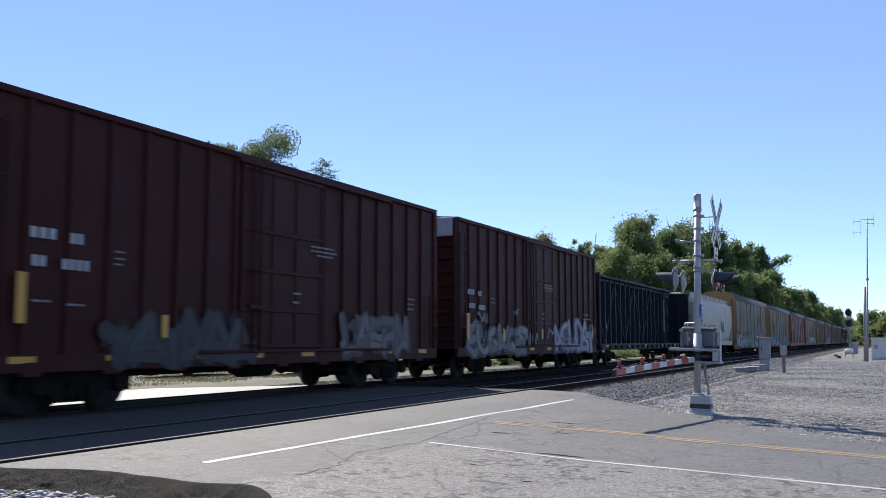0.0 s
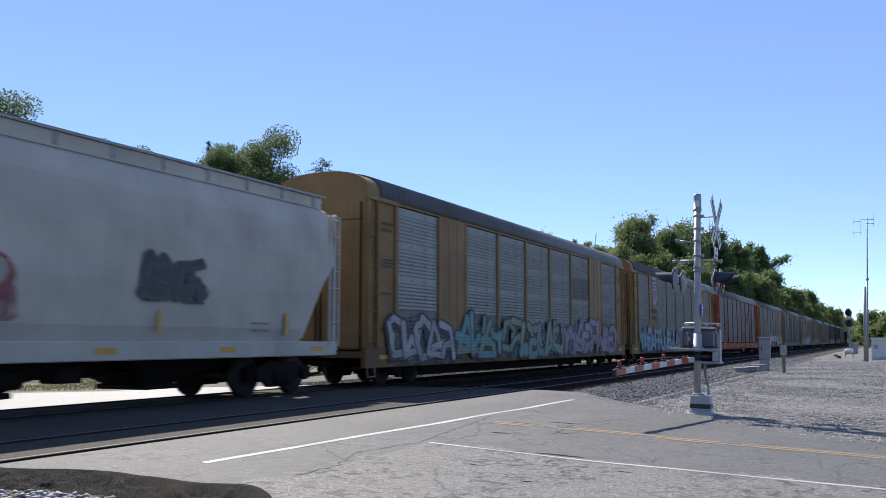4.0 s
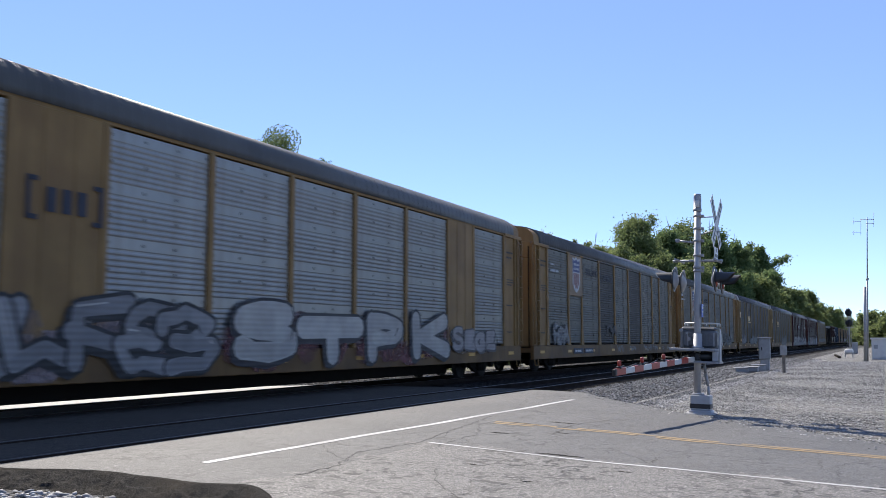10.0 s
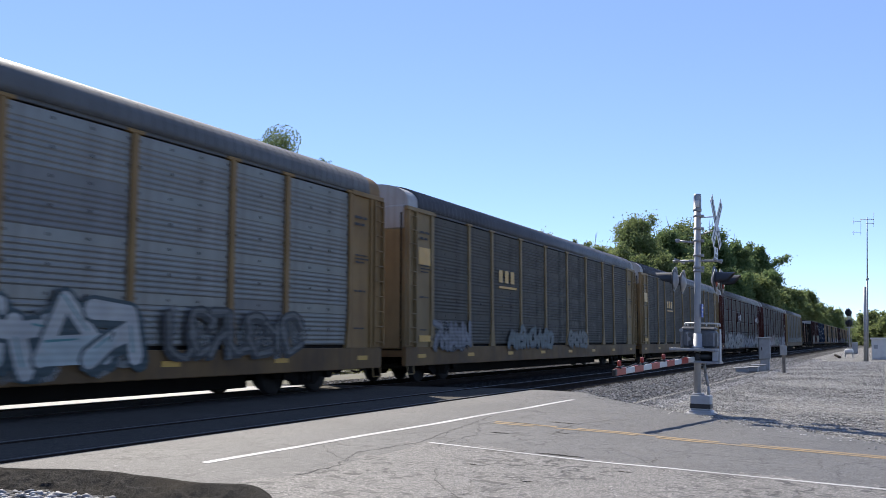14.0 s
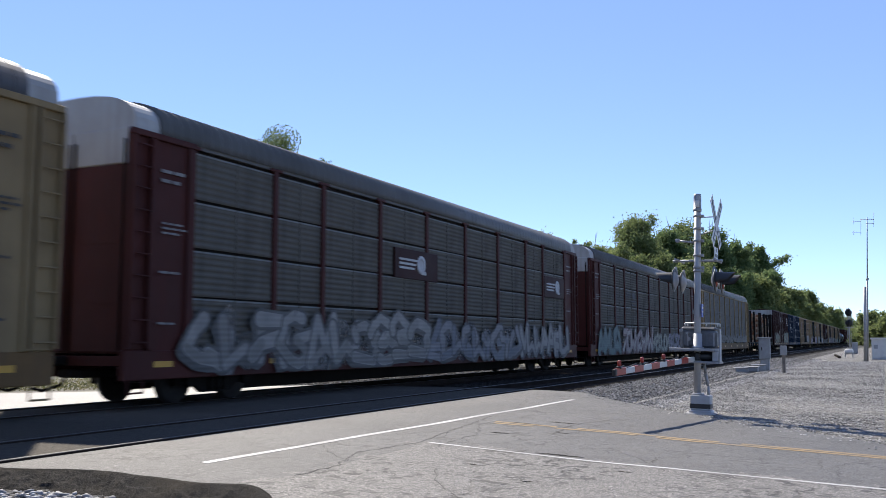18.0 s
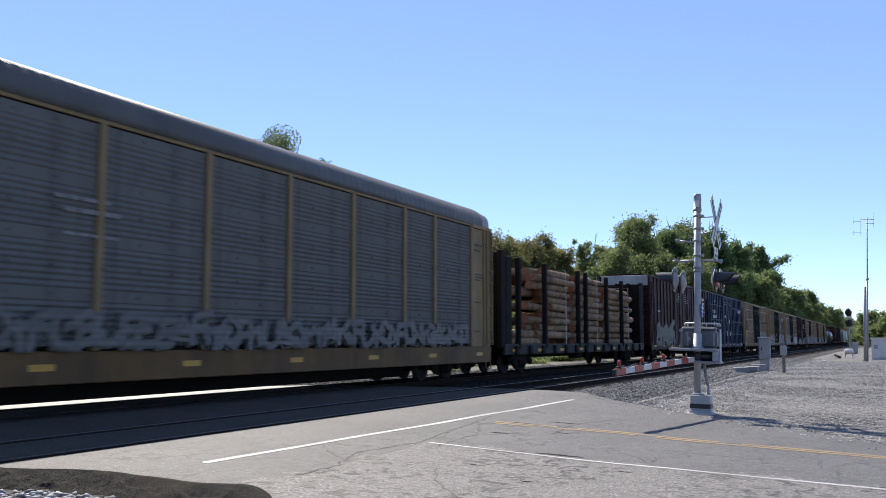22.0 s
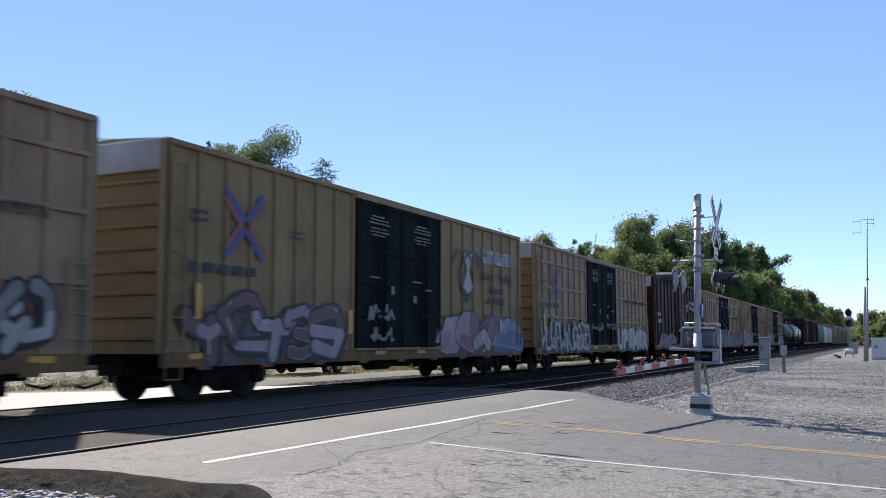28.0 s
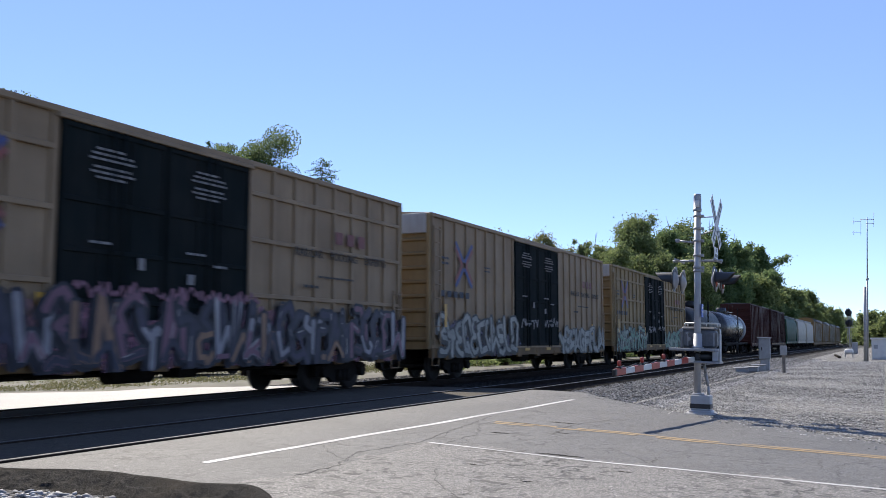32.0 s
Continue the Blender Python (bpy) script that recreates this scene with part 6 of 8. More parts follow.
    marks(c, [(-8.1, .8, .9, .14, 2), (-6.5, .8, 1.0, .14, 2)], -1.536)
    graffiti(c, -11, -9.2, 1.1, 1.9, YA - .01, [(0.2, 0.21, 0.22)], (0.12, 0.12, 0.13), seed=30)
    c = autorack(240.6, "yellow-framed car carrier with a shield emblem and purple and white graffiti", YELLOW, PANEL_MID, patches={(3, 1), (3, 3), (5, 2), (7, 0)}, flare=True)
    part("emblem_panel", Shape().box(-8.85, -6.95, -1.555, -1.5, 3.0, 4.96, bev=.01), [TAN_PALE], c)
    shield(c, -7.9, 4.05, 0.95)
    letters("lettering", "BUILDING", 0.42, NAVY_INK, c, (-5.4, -1.53, 4.35))
    letters("lettering", "AMERICA", 0.42, NAVY_INK, c, (-2.6, -1.53, 4.25))
    marks(c, [(-12.4, 4.35, .5, .2, 1), (-12.5, 4.05, 1.2, .16, 2)], -1.57)
    graffiti(c, -11.3, -3.3, 0.62, 1.9, YA - .01, [(0.24, 0.25, 0.24), (0.22, 0.24, 0.22)], (0.36, 0.32, 0.46), cloud=(0.26, 0.32, 0.26), seed=31, letter=1.25, fat=0.4)
    graffiti(c, -2.6, 4.4, 0.62, 2.1, YA - .01, [(0.55, 0.62, 0.6), WHT], (0.04, 0.08, 0.09), seed=32, letter=1.2, shine=TEAL)
    graffiti(c, 5.2, 9.5, 0.9, 1.95, YA - .01, [(0.17, 0.17, 0.155)], (0.035, 0.035, 0.035), cloud=(0.2, 0.2, 0.185), seed=33, fat=0.5)
    for q, sd in ((268.7, 40), (296.8, 44)):
        c = autorack(q, "yellow-framed car carrier with dark grimy panels" + (" and ghostly white graffiti" if sd == 44 else " and a white roof end"), TAN, PANEL_DARK, cap_mat=END_WHITE, roof_mat=ROOF_DARK)
        block_mark(c, -6.4, 3.5, 1.7, 0.5, -1.54, REFLECTOR, 3, "logo_block")
        marks(c, [(-6.4, 3.12, 1.7, .08, 1)], -1.54, REFLECTOR)
        marks(c, [(-12.65, 3.7, .75, .5, 1), (-12.6, 1.3, .7, .18, 1)], -1.56, REFLECTOR, "warning_plate")
        if sd == 40:
            graffiti(c, -11.6, -9.0, 0.95, 1.9, YA - .01, [(0.2, 0.2, 0.23), (0.26, 0.26, 0.3)], (0.12, 0.12, 0.13), seed=41)
            graffiti(c, -5.6, -0.8, 0.95, 1.8, YA - .01, [(0.14, 0.19, 0.19)], (0.1, 0.11, 0.11), seed=42)
            graffiti(c, 1.4, 4.0, 0.95, 1.7, YA - .01, [(0.17, 0.19, 0.17)], (0.1, 0.1, 0.1), seed=43)
        else:
            graffiti(c, -1.9, 4.0, 0.6, 1.95, YA - .01, [(0.2, 0.195, 0.19), (0.13, 0.125, 0.12), (0.26, 0.25, 0.24)], (0.04, 0.036, 0.035), cloud=(0.12, 0.11, 0.11), seed=45, letter=1.0)
    c = autorack(325.0, "dark brown car carrier with black-grey panels and white graffiti", RED_BROWN, PANEL_DARK, flare=True, cap_mat=END_WHITE, gap=0.06)
    for x, w in ((9.0, 2.5), (-3.45, 2.7)):
        part("emblem_panel", Shape().box(x, x + w, -1.57, -1.5, 2.98, 3.82, bev=.01), [DEEP_BROWN], c)
        em = Shape()
        for k in range(3):
            em.box(x + .25, x + 1.15 + .1 * k, -1.58, -1.57, 3.25 + .12 * k, 3.31 + .12 * k)
        em.lathe([(0, .27), (.006, .27), (.006, .15), (0, .15)], (x + 1.6, -1.571, 3.42), (x + 1.6, -1.6, 3.42), n=20)
        em.box(x + 1.6, x + 1.9, -1.578, -1.571, 3.14, 3.24)
        part("emblem", em, [STENCIL], c, "white wheel and stripes emblem")
    graffiti(c, -11.6, -1.5, 0.6, 2.0, YA - .01, [(0.24, 0.23, 0.22), (0.34, 0.33, 0.32)], (0.1, 0.1, 0.1), cloud=(0.2, 0.19, 0.18), seed=46, letter=1.2)
    graffiti(c, -1.3, 6.0, 0.6, 1.9, YA - .01, [(0.14, 0.16, 0.22), (0.24, 0.24, 0.28)], (0.06, 0.06, 0.07), cloud=(0.1, 0.1, 0.13), seed=47)
    graffiti(c, 6.3, 11.8, 0.6, 1.9, YA - .01, [(0.3, 0.29, 0.3)], (0.08, 0.08, 0.09), seed=48)
    c = autorack(353.85, "dark brown car carrier with dark panels and many-coloured graffiti", RED_BROWN, PANEL_DARK, cap_mat=END_WHITE, gap=0.06, patches={(1, 1), (1, 2), (7, 1), (7, 2)}, patch_mat=PATCH_DARK)
    marks(c, [(-6.8, 3.78, 1.1, .05, 1), (-6.8, 3.7, 1.05, .05, 1), (-6.8, 3.62, 1.0, .05, 1), (-6.8, 3.54, .95, .05, 1), (-5.5, 3.66, .55, .3, 1), (-5.9, 3.34, 1.3, .12, 2), (-5.7, 3.15, 1.2, .12, 2)], -1.56, NAVY_INK)
    marks(c, [(11.9, 3.3, .7, .3, 1), (11.9, 2.5, .6, .3, 1)], -1.57, STENCIL_DIM)
    graffiti(c, -12.2, -8.5, 0.6, 2.0, YA - .01, [(0.07, 0.17, 0.18), (0.09, 0.2, 0.21)], (0.03, 0.08, 0.09), seed=49)
    graffiti(c, -7.6, -1.2, 0.6, 2.0, YA - .01, [(0.36, 0.28, 0.29), (0.42, 0.39, 0.38)], (0.16, 0.07, 0.09), seed=50)
    graffiti(c, -0.6, 3.6, 0.6, 1.8, YA - .01, [(0.3, 0.32, 0.26)], (0.06, 0.06, 0.06), seed=51)
    graffiti(c, 3.6, 7.4, 0.6, 1.8, YA - .01, [(0.18, 0.16, 0.26)], (0.06, 0.06, 0.08), seed=52)
    graffiti(c, 7.9, 11.7, 0.6, 2.1, YA - .01, [(0.38, 0.38, 0.43)], (0.06, 0.07, 0.26), cloud=(0.08, 0.09, 0.3), seed=53, text="Smk", fat=1.1)
    c = autorack(382.4, "yellow-framed car carrier with weathered grey panels and faint white graffiti", TAN, PANEL_WARM, cap_mat=END_WHITE, roof_mat=ROOF_GREY, flare=False)
    marks(c, [(-5.2, 3.6, 1.2, .1, 1), (-5.0, 3.4, 1.3, .12, 2), (-5.0, 3.0, 1.2, .08, 1)], -1.55, STENCIL_DIM)
    graffiti(c, -11.6, 11.0, 1.1, 1.8, YA - .01, [(0.2, 0.197, 0.185), (0.22, 0.215, 0.2)], (0.165, 0.16, 0.148), cloud=(0.17, 0.165, 0.15), seed=54, letter=1.1, fat=0.7)

    log_car(407.8)
    c = boxcar(429.5, 18.9, "dark brown boxcar with a white company mark and green graffiti", DEEP_BROWN, top_mat=END_WHITE, doors=2, door_w=2.6, ribs=7, roof_mat=DEEP_BROWN)
    s = Shape()
    s.box(6.6, 7.25, -1.545, -1.535, 4.25, 4.4).box(6.6, 7.25, -1.545, -1.535, 3.6, 3.75).box(6.6, 6.78, -1.545, -1.535, 3.75, 4.25)
    s.box(7.45, 8.2, -1.545, -1.535, 3.6, 3.78).box(7.45, 8.2, -1.545, -1.535, 3.92, 4.1).box(7.45, 8.2, -1.545, -1.535, 4.22, 4.4)
    part("logo_block", s, [STENCIL], c)
    marks(c, [(6.5, 3.4, 1.9, .1, 3), (-2.2, 4.3, .8, .06, 2), (-2.3, 4.17, 1.0, .06, 3), (-2.2, 4.04, .9, .06, 2), (-2.3, 3.91, 1.0, .06, 2), (-2.1, 3.78, .7, .06, 2), (.5, 4.3, .8, .06, 2), (.4, 4.17, 1.0, .06, 3), (.5, 4.04, .9, .06, 2), (.4, 3.91, 1.0, .06, 2), (.6, 3.78, .7, .06, 2), (-.6, 2.0, .2, .35, 1), (1.3, 2.1, .22, .3, 1), (1.1, 2.6, .5, .08, 2), (-7.9, 3.02, .6, .12, 2)], -1.6)
    graffiti(c, -8.0, -2.9, 1.0, 2.5, YB, [(0.08, 0.17, 0.09), (0.06, 0.13, 0.09), (0.14, 0.15, 0.07)], (0.14, 0.03, 0.035), cloud=(0.045, 0.1, 0.07), seed=60, letter=0.8)
    graffiti(c, 3.0, 9.0, 1.0, 2.5, YB, [(0.42, 0.48, 0.42), (0.26, 0.38, 0.24), (0.36, 0.34, 0.44), (0.12, 0.17, 0.13), (0.5, 0.52, 0.5)], (0.05, 0.06, 0.05), cloud=(0.2, 0.32, 0.2), seed=61, letter=0.55, shine=WHT)
    marks(c, [(8.3, 1.9, .2, .8, 1), (4.0, 1.7, .2, .5, 1)], YB - .03, REFLECTOR)
    c = boxcar(449.4, 18.8, "dark blue boxcar with white stencilling", BOX_BLUE, top_mat=END_WHITE, doors=2, ribs=8, bands=(1.83, 2.95, 4.14), roof_mat=BOX_BLUE)
    block_mark(c, 6.3, 3.9, 1.9, 0.36, YB, STENCIL, 4)
    block_mark(c, -7.6, 3.6, 1.5, 0.3, YB, STENCIL, 3)
    block_mark(c, -7.6, 3.2, 2.2, 0.28, YB, STENCIL, 4)
    marks(c, [(-7.4, 4.5, .7, .06, 1), (-7.4, 4.4, .7, .06, 1), (-7.6, 2.7, .6, .1, 1), (-7.6, 2.5, .6, .1, 1), (-6.4, 2.6, .5, .1, 1), (-6.4, 2.45, .5, .1, 1), (-1.9, 4.5, .7, .07, 1), (-1.9, 4.35, .8, .07, 1), (.7, 4.5, .7, .07, 1), (.7, 4.35, .8, .07, 1),
               (-2.0, 3.3, .6, .2, 1), (.3, 2.9, .6, .3, 2), (-.9, 1.9, .3, .4, 1), (.8, 1.9, .3, .4, 1)], -1.6)
    # tan plug-door cars
    tan_bands = (2.2, 3.4, 4.4)
    for q, mat, sd, bands, fills, cloud in ((469.9, TAN_PALE, 70, tan_bands, [(0.55, 0.53, 0.5), (0.3, 0.28, 0.28)], (0.3, 0.05, 0.05)), (490.5, TAN, 74, (), [(0.36, 0.26, 0.4), (0.24, 0.2, 0.4), (0.16, 0.26, 0.45)], (0.16, 0.14, 0.35)),
                                            (511.0, TAN_PALE, 78, tan_bands, [(0.5, 0.5, 0.5), (0.42, 0.46, 0.42)], None), (548.85, TAN_PALE, 82, tan_bands, [(0.3, 0.28, 0.36), (0.1, 0.1, 0.2), (0.42, 0.34, 0.38), (0.34, 0.16, 0.1), (0.5, 0.5, 0.52)], (0.1, 0.08, 0.16)),
                                            (569.6, TAN_PALE, 86, (), [(0.42, 0.42, 0.38), (0.36, 0.36, 0.33)], None), (590.2, TAN, 90, tan_bands, [(0.12, 0.36, 0.22), (0.3, 0.42, 0.32)], (0.08, 0.26, 0.18))):
        lab = {70: "tan boxcar with black doors and bold white graffiti", 74: "weathered tan boxcar with black doors and purple graffiti", 78: "pale tan boxcar with black doors and white graffiti",
               82: "tan boxcar with black doors and dense violet graffiti along its sill", 86: "pale tan boxcar with black doors and faint pale graffiti", 90: "tan boxcar with black doors and green graffiti"}[sd]
        c = boxcar(q, 18.9, lab, mat, end_mat=TAN, top_mat=END_WHITE, door_mat=DOOR_DARK, ribs=8, bands=bands, roof_mat=mat)
        cross_mark(c, -7.05 if sd != 82 else -4.2, 3.65, 0.66)
        block_mark(c, -8.8, 2.68, 2.3, 0.22, YB, NAVY_INK, 5)
        marks(c, [(-8.75, 3.78, .5, .1, 1), (-8.75, 3.62, .5, .1, 1), (-5.4, 3.7, .5, .07, 1), (-5.4, 3.58, .5, .07, 1)], YB, NAVY_INK)
        if sd != 74:
            for word, at in (("RAILCAR", 4.8), ("POOLING", 6.35), ("EXPERTS", 7.9)):
                letters("lettering", word, 0.29, DARK_INK, c, (at, YB, 3.28))
            marks(c, [(5.2, 2.75, 1.6, .07, 3), (4.6, 2.5, .6, .1, 1)], YB, DARK_INK)
        for dx in (-1.9, .65):
            marks(c, [(dx + .1, 4.52, .7, .065, 1), (dx, 4.43, .95, .065, 1), (dx - .05, 4.34, 1.05, .065, 1), (dx + .05, 4.2, .85, .065, 1), (dx - .02, 4.11, 1.0, .065, 1), (dx + .1, 4.02, .7, .065, 1)], -1.6, STENCIL_DIM)
        marks(c, [(-.75, 2.6, .16, .22, 1), (.5, 2.9, .6, .07, 1), (1.3, 2.7, .4, .08, 2), (.55, 2.4, .2, .2, 1), (-1.9, 2.9, .5, .07, 1)], -1.6, STENCIL_DIM)
        if sd != 74:
            block_mark(c, 5.95, 3.75, 1.6, 0.34, YB, spray((0.3, 0.06, 0.05)), 3, "logo_block")
        marks(c, [(-2.9, 1.7, .16, .6, 1), (7.2, 1.75, .16, .5, 1), (-8.6, 2.0, .16, .7, 1)], YB - .03, REFLECTOR)
        if sd == 70:
            graffiti(c, 3.0, 8.6, 1.0, 2.3, YB, fills, INK, cloud=cloud, seed=sd, shine=WHT)
        elif sd == 74:
            letters("lettering", "Railcar", 0.42, NAVY_INK, c, (6.25, YB, 3.42))
            letters("lettering", "Pooling", 0.42, NAVY_INK, c, (7.8, YB, 3.42))
            letters("lettering", "Experts", 0.42, NAVY_INK, c, (7.0, YB, 2.98))
            block_mark(c, 6.2, 2.6, 1.6, 0.26, YB, NAVY_INK, 6, "logo_block")
            block_mark(c, 6.0, 4.08, 2.2, 0.3, YB - .004, spray((0.3, 0.3, 0.31)), 3, "logo_block")
            part("logo_panel", Shape().box(5.75, 8.35, YB - .002, YB, 3.85, 4.32), [spray((0.62, 0.62, 0.62), 1.0)], c, "worn white sprayed-over company panel")
            ring = Shape()
            for cx, cz, a0, a1 in ((4.1, 3.3, -1.2, 2.6), (4.9, 3.3, .5, 4.4)):
                for i in range(14):
                    a, b = a0 + (a1 - a0) * i / 14, a0 + (a1 - a0) * (i + 1) / 14
                    ring.add([(cx + r_ * math.cos(t_), YB - .004 - .0001 * i, cz + r_ * .95 * math.sin(t_)) for r_, t_ in ((.82, a), (.82, b), (.95, b), (.95, a))], [(0, 1, 2, 3)])
            part("graffiti", ring, [spray((0.05, 0.05, 0.06))], c, "large dark sprayed arcs")
            hour = Shape().add([(4.15, YB - .002, 4.15), (4.9, YB - .002, 4.1), (4.6, YB - .002, 3.5), (4.95, YB - .002, 2.95), (4.5, YB - .002, 2.75), (4.15, YB - .002, 2.95), (4.45, YB - .002, 3.5)], [(0, 1, 2, 3, 4, 5, 6)])
            part("graffiti", hour, [spray((0.5, 0.5, 0.52))], c, "white sprayed hourglass patch")
            graffiti(c, 6.1, 9.0, 0.85, 2.1, YB, [(0.1, 0.16, 0.4), (0.07, 0.11, 0.32), (0.2, 0.32, 0.5)], (0.05, 0.07, 0.24), cloud=(0.1, 0.16, 0.42), seed=75, letter=1.6, fat=2.1)
            graffiti(c, 2.6, 6.3, 0.78, 2.15, YB, [(0.46, 0.26, 0.34), (0.28, 0.1, 0.14), (0.5, 0.42, 0.46)], (0.03, 0.02, 0.03), cloud=(0.3, 0.1, 0.12), seed=76, letter=1.7, fat=1.7)
            graffiti(c, -8.6, -3.2, 0.78, 2.2, YB, [(0.42, 0.3, 0.4), (0.2, 0.08, 0.1), (0.46, 0.36, 0.44), (0.14, 0.24, 0.46)], INK, cloud=(0.1, 0.18, 0.42), seed=77, shine=WHT, letter=1.2)
            tag_marks(c, [(-2.0, 2.0, 1.4, .6), (-1.9, 1.4, 1.3, .4)], YB - .07, STENCIL_DIM, 78)
        elif sd == 82:
            graffiti(c, -8.4, 9.2, 0.75, 2.15, YB - .06, [(0.035, 0.035, 0.08), (0.05, 0.04, 0.1), (0.38, 0.36, 0.42), (0.26, 0.1, 0.17), (0.04, 0.035, 0.08), (0.4, 0.2, 0.09)], (0.015, 0.015, 0.035), cloud=(0.4, 0.13, 0.24), seed=sd, letter=0.62, shine=WHT)
            graffiti(c, -8.4, -5.8, 0.8, 2.1, YB - .1, [(0.5, 0.48, 0.2), (0.45, 0.45, 0.5)], (0.03, 0.03, 0.08), seed=84, letter=0.8)
            tag_marks(c, [(-2.2, 2.1, 5.0, .3)], YB - .1, spray((0.34, 0.12, 0.2)), 85)
        else:
            pale = sd == 86
            graffiti(c, -8.9, -2.4, 0.75, 2.1, YB - .02, fills, INK if not pale else (0.06, 0.06, 0.055), cloud=cloud if not pale else (0.2, 0.17, 0.3), seed=sd, shine=WHT, letter=0.75, fat=1.0)
            tag_marks(c, [(-2.1, 1.9, 1.9, .4), (.5, 1.95, 1.7, .4)], YB - .07, STENCIL_DIM, sd)
            if sd == 78:
                graffiti(c, 2.7, 9.0, 0.7, 2.0, YB - .02, [(0.56, 0.54, 0.5), (0.52, 0.5, 0.47)], (0.025, 0.045, 0.028), cloud=(0.16, 0.13, 0.3), seed=80, text="UPEMER", fat=1.15)
            else:
                graffiti(c, 2.6, 9.0, 0.75, 1.9, YB - .02, fills, INK if not pale else (0.1, 0.1, 0.09), cloud=cloud, seed=sd + 2)
    c = boxcar(530.1, 15.8, "deep brown boxcar with white tags and grey-green graffiti", DEEP_BROWN, top_mat=END_WHITE, doors=1, door_w=3.1, ribs=6, bands=(), roof_mat=DEEP_BROWN)
    block_mark(c, -7.0, 2.85, 0.9, 0.22, YB, STENCIL, 4)
    block_mark(c, -7.0, 2.45, 1.1, 0.22, YB, STENCIL, 6)
    marks(c, [(-1.45, 3.02, .6, .07, 2), (-1.4, 2.84, .55, .07, 2), (-1.0, 3.27, .7, .07, 2), (-.95, 3.16, .65, .07, 2), (-1.0, 3.06, .7, .07, 2), (-1.05, 2.74, .7, .07, 2), (-1.1, 2.63, .75, .07, 2), (-1.0, 2.52, .7, .07, 2), (.2, 3.0, .7, .08, 2), (.18, 2.86, .4, .08, 1), (.2, 2.78, .6, .08, 1),
              (-.3, 2.3, .5, .08, 2), (-.3, 2.18, .4, .08, 1), (-.3, 2.05, .45, .08, 2), (.2, 1.9, .4, .07, 2), (.2, 1.78, .45, .07, 2), (.2, 1.66, .4, .07, 2), (-.3, 1.75, .4, .07, 1), (.95, 1.8, .3, .07, 1), (.95, 1.68, .25, .07, 1), (.95, 1.4, .3, .07, 1), (5.0, 1.2, 1.6, .07, 3), (6.2, 1.3, .8, .08, 1), (6.2, 1.15, .8, .08, 1)], -1.56, STENCIL_DIM)
    marks(c, [(-.05, 3.26, .2, .19, 1), (1.05, 2.35, .16, .4, 1)], -1.56, STENCIL_DIM)
    tag_marks(c, [(1.83, 3.62, .75, .3), (1.85, 3.34, .7, .26), (2.84, 3.86, .8, .36), (2.9, 3.52, .85, .3), (3.75, 3.84, 1.0, .4), (3.75, 3.45, 1.0, .36), (6.05, 3.86, .9, .24), (6.1, 3.5, .85, .3), (6.15, 3.2, .7, .26), (5.0, 3.95, .5, .16), (5.05, 3.6, .35, .2), (6.0, 1.75, .9, .5)], -1.56, STENCIL, 31)
    graffiti(c, 1.6, 5.5, 0.76, 1.85, YB, [(0.05, 0.09, 0.075), (0.07, 0.12, 0.1)], (0.16, 0.22, 0.19), cloud=(0.06, 0.08, 0.07), seed=97, letter=1.2, fat=0.6)
    graffiti(c, -6.6, -2.0, 0.8, 1.7, YB, [(0.12, 0.16, 0.15), (0.09, 0.12, 0.11)], (0.05, 0.05, 0.05), seed=96, letter=1.2)
    # the tail of the train
    tank_car(608.8, "dull black tank car with a top platform", TANK_BLACK)
    tank_car(625.0, "glossy black tank car with a shiny silver end", TANK_GLOSS, ALU)
    boxcar(643.0, 17.0, "brown boxcar far down the train", BROWN, doors=1, door_w=3.2, ribs=6)
    boxcar(662.0, 17.0, "deep brown boxcar far down the train", DEEP_BROWN, doors=1, door_w=3.2, ribs=6)
    hopper(681.0, 17.0, "dark green covered hopper", GREEN_PAINT)
    hopper(700.0, 16.5, "pale grey covered hopper", HOPPER_GREY)
    hopper(718.0, 16.5, "light grey covered hopper", HOPPER_GREY)
    for q, m in ((741, YELLOW), (769, YELLOW), (797, TAN), (825, YELLOW)):
        autorack(q, "yellow-framed car carrier at the tail of the train", m, PANEL, near=False, solid=(1, 7))


build_consist()
# ---- the crossing gate: mast, crossbuck, flashing lights, gate mechanism and lowered arm ----
MAST_GREY = surface("mast_paint", (0.36, 0.365, 0.37), 0.5, 0.2, var=0.1, scale=4, dirt=0.2, dirt_color=(0.2, 0.19, 0.18), bump=0.05)
CAST = surface("dull_cast_metal", (0.13, 0.132, 0.135), 0.6, 0.2, var=0.25, scale=6, dirt=0.2, bump=0.15)


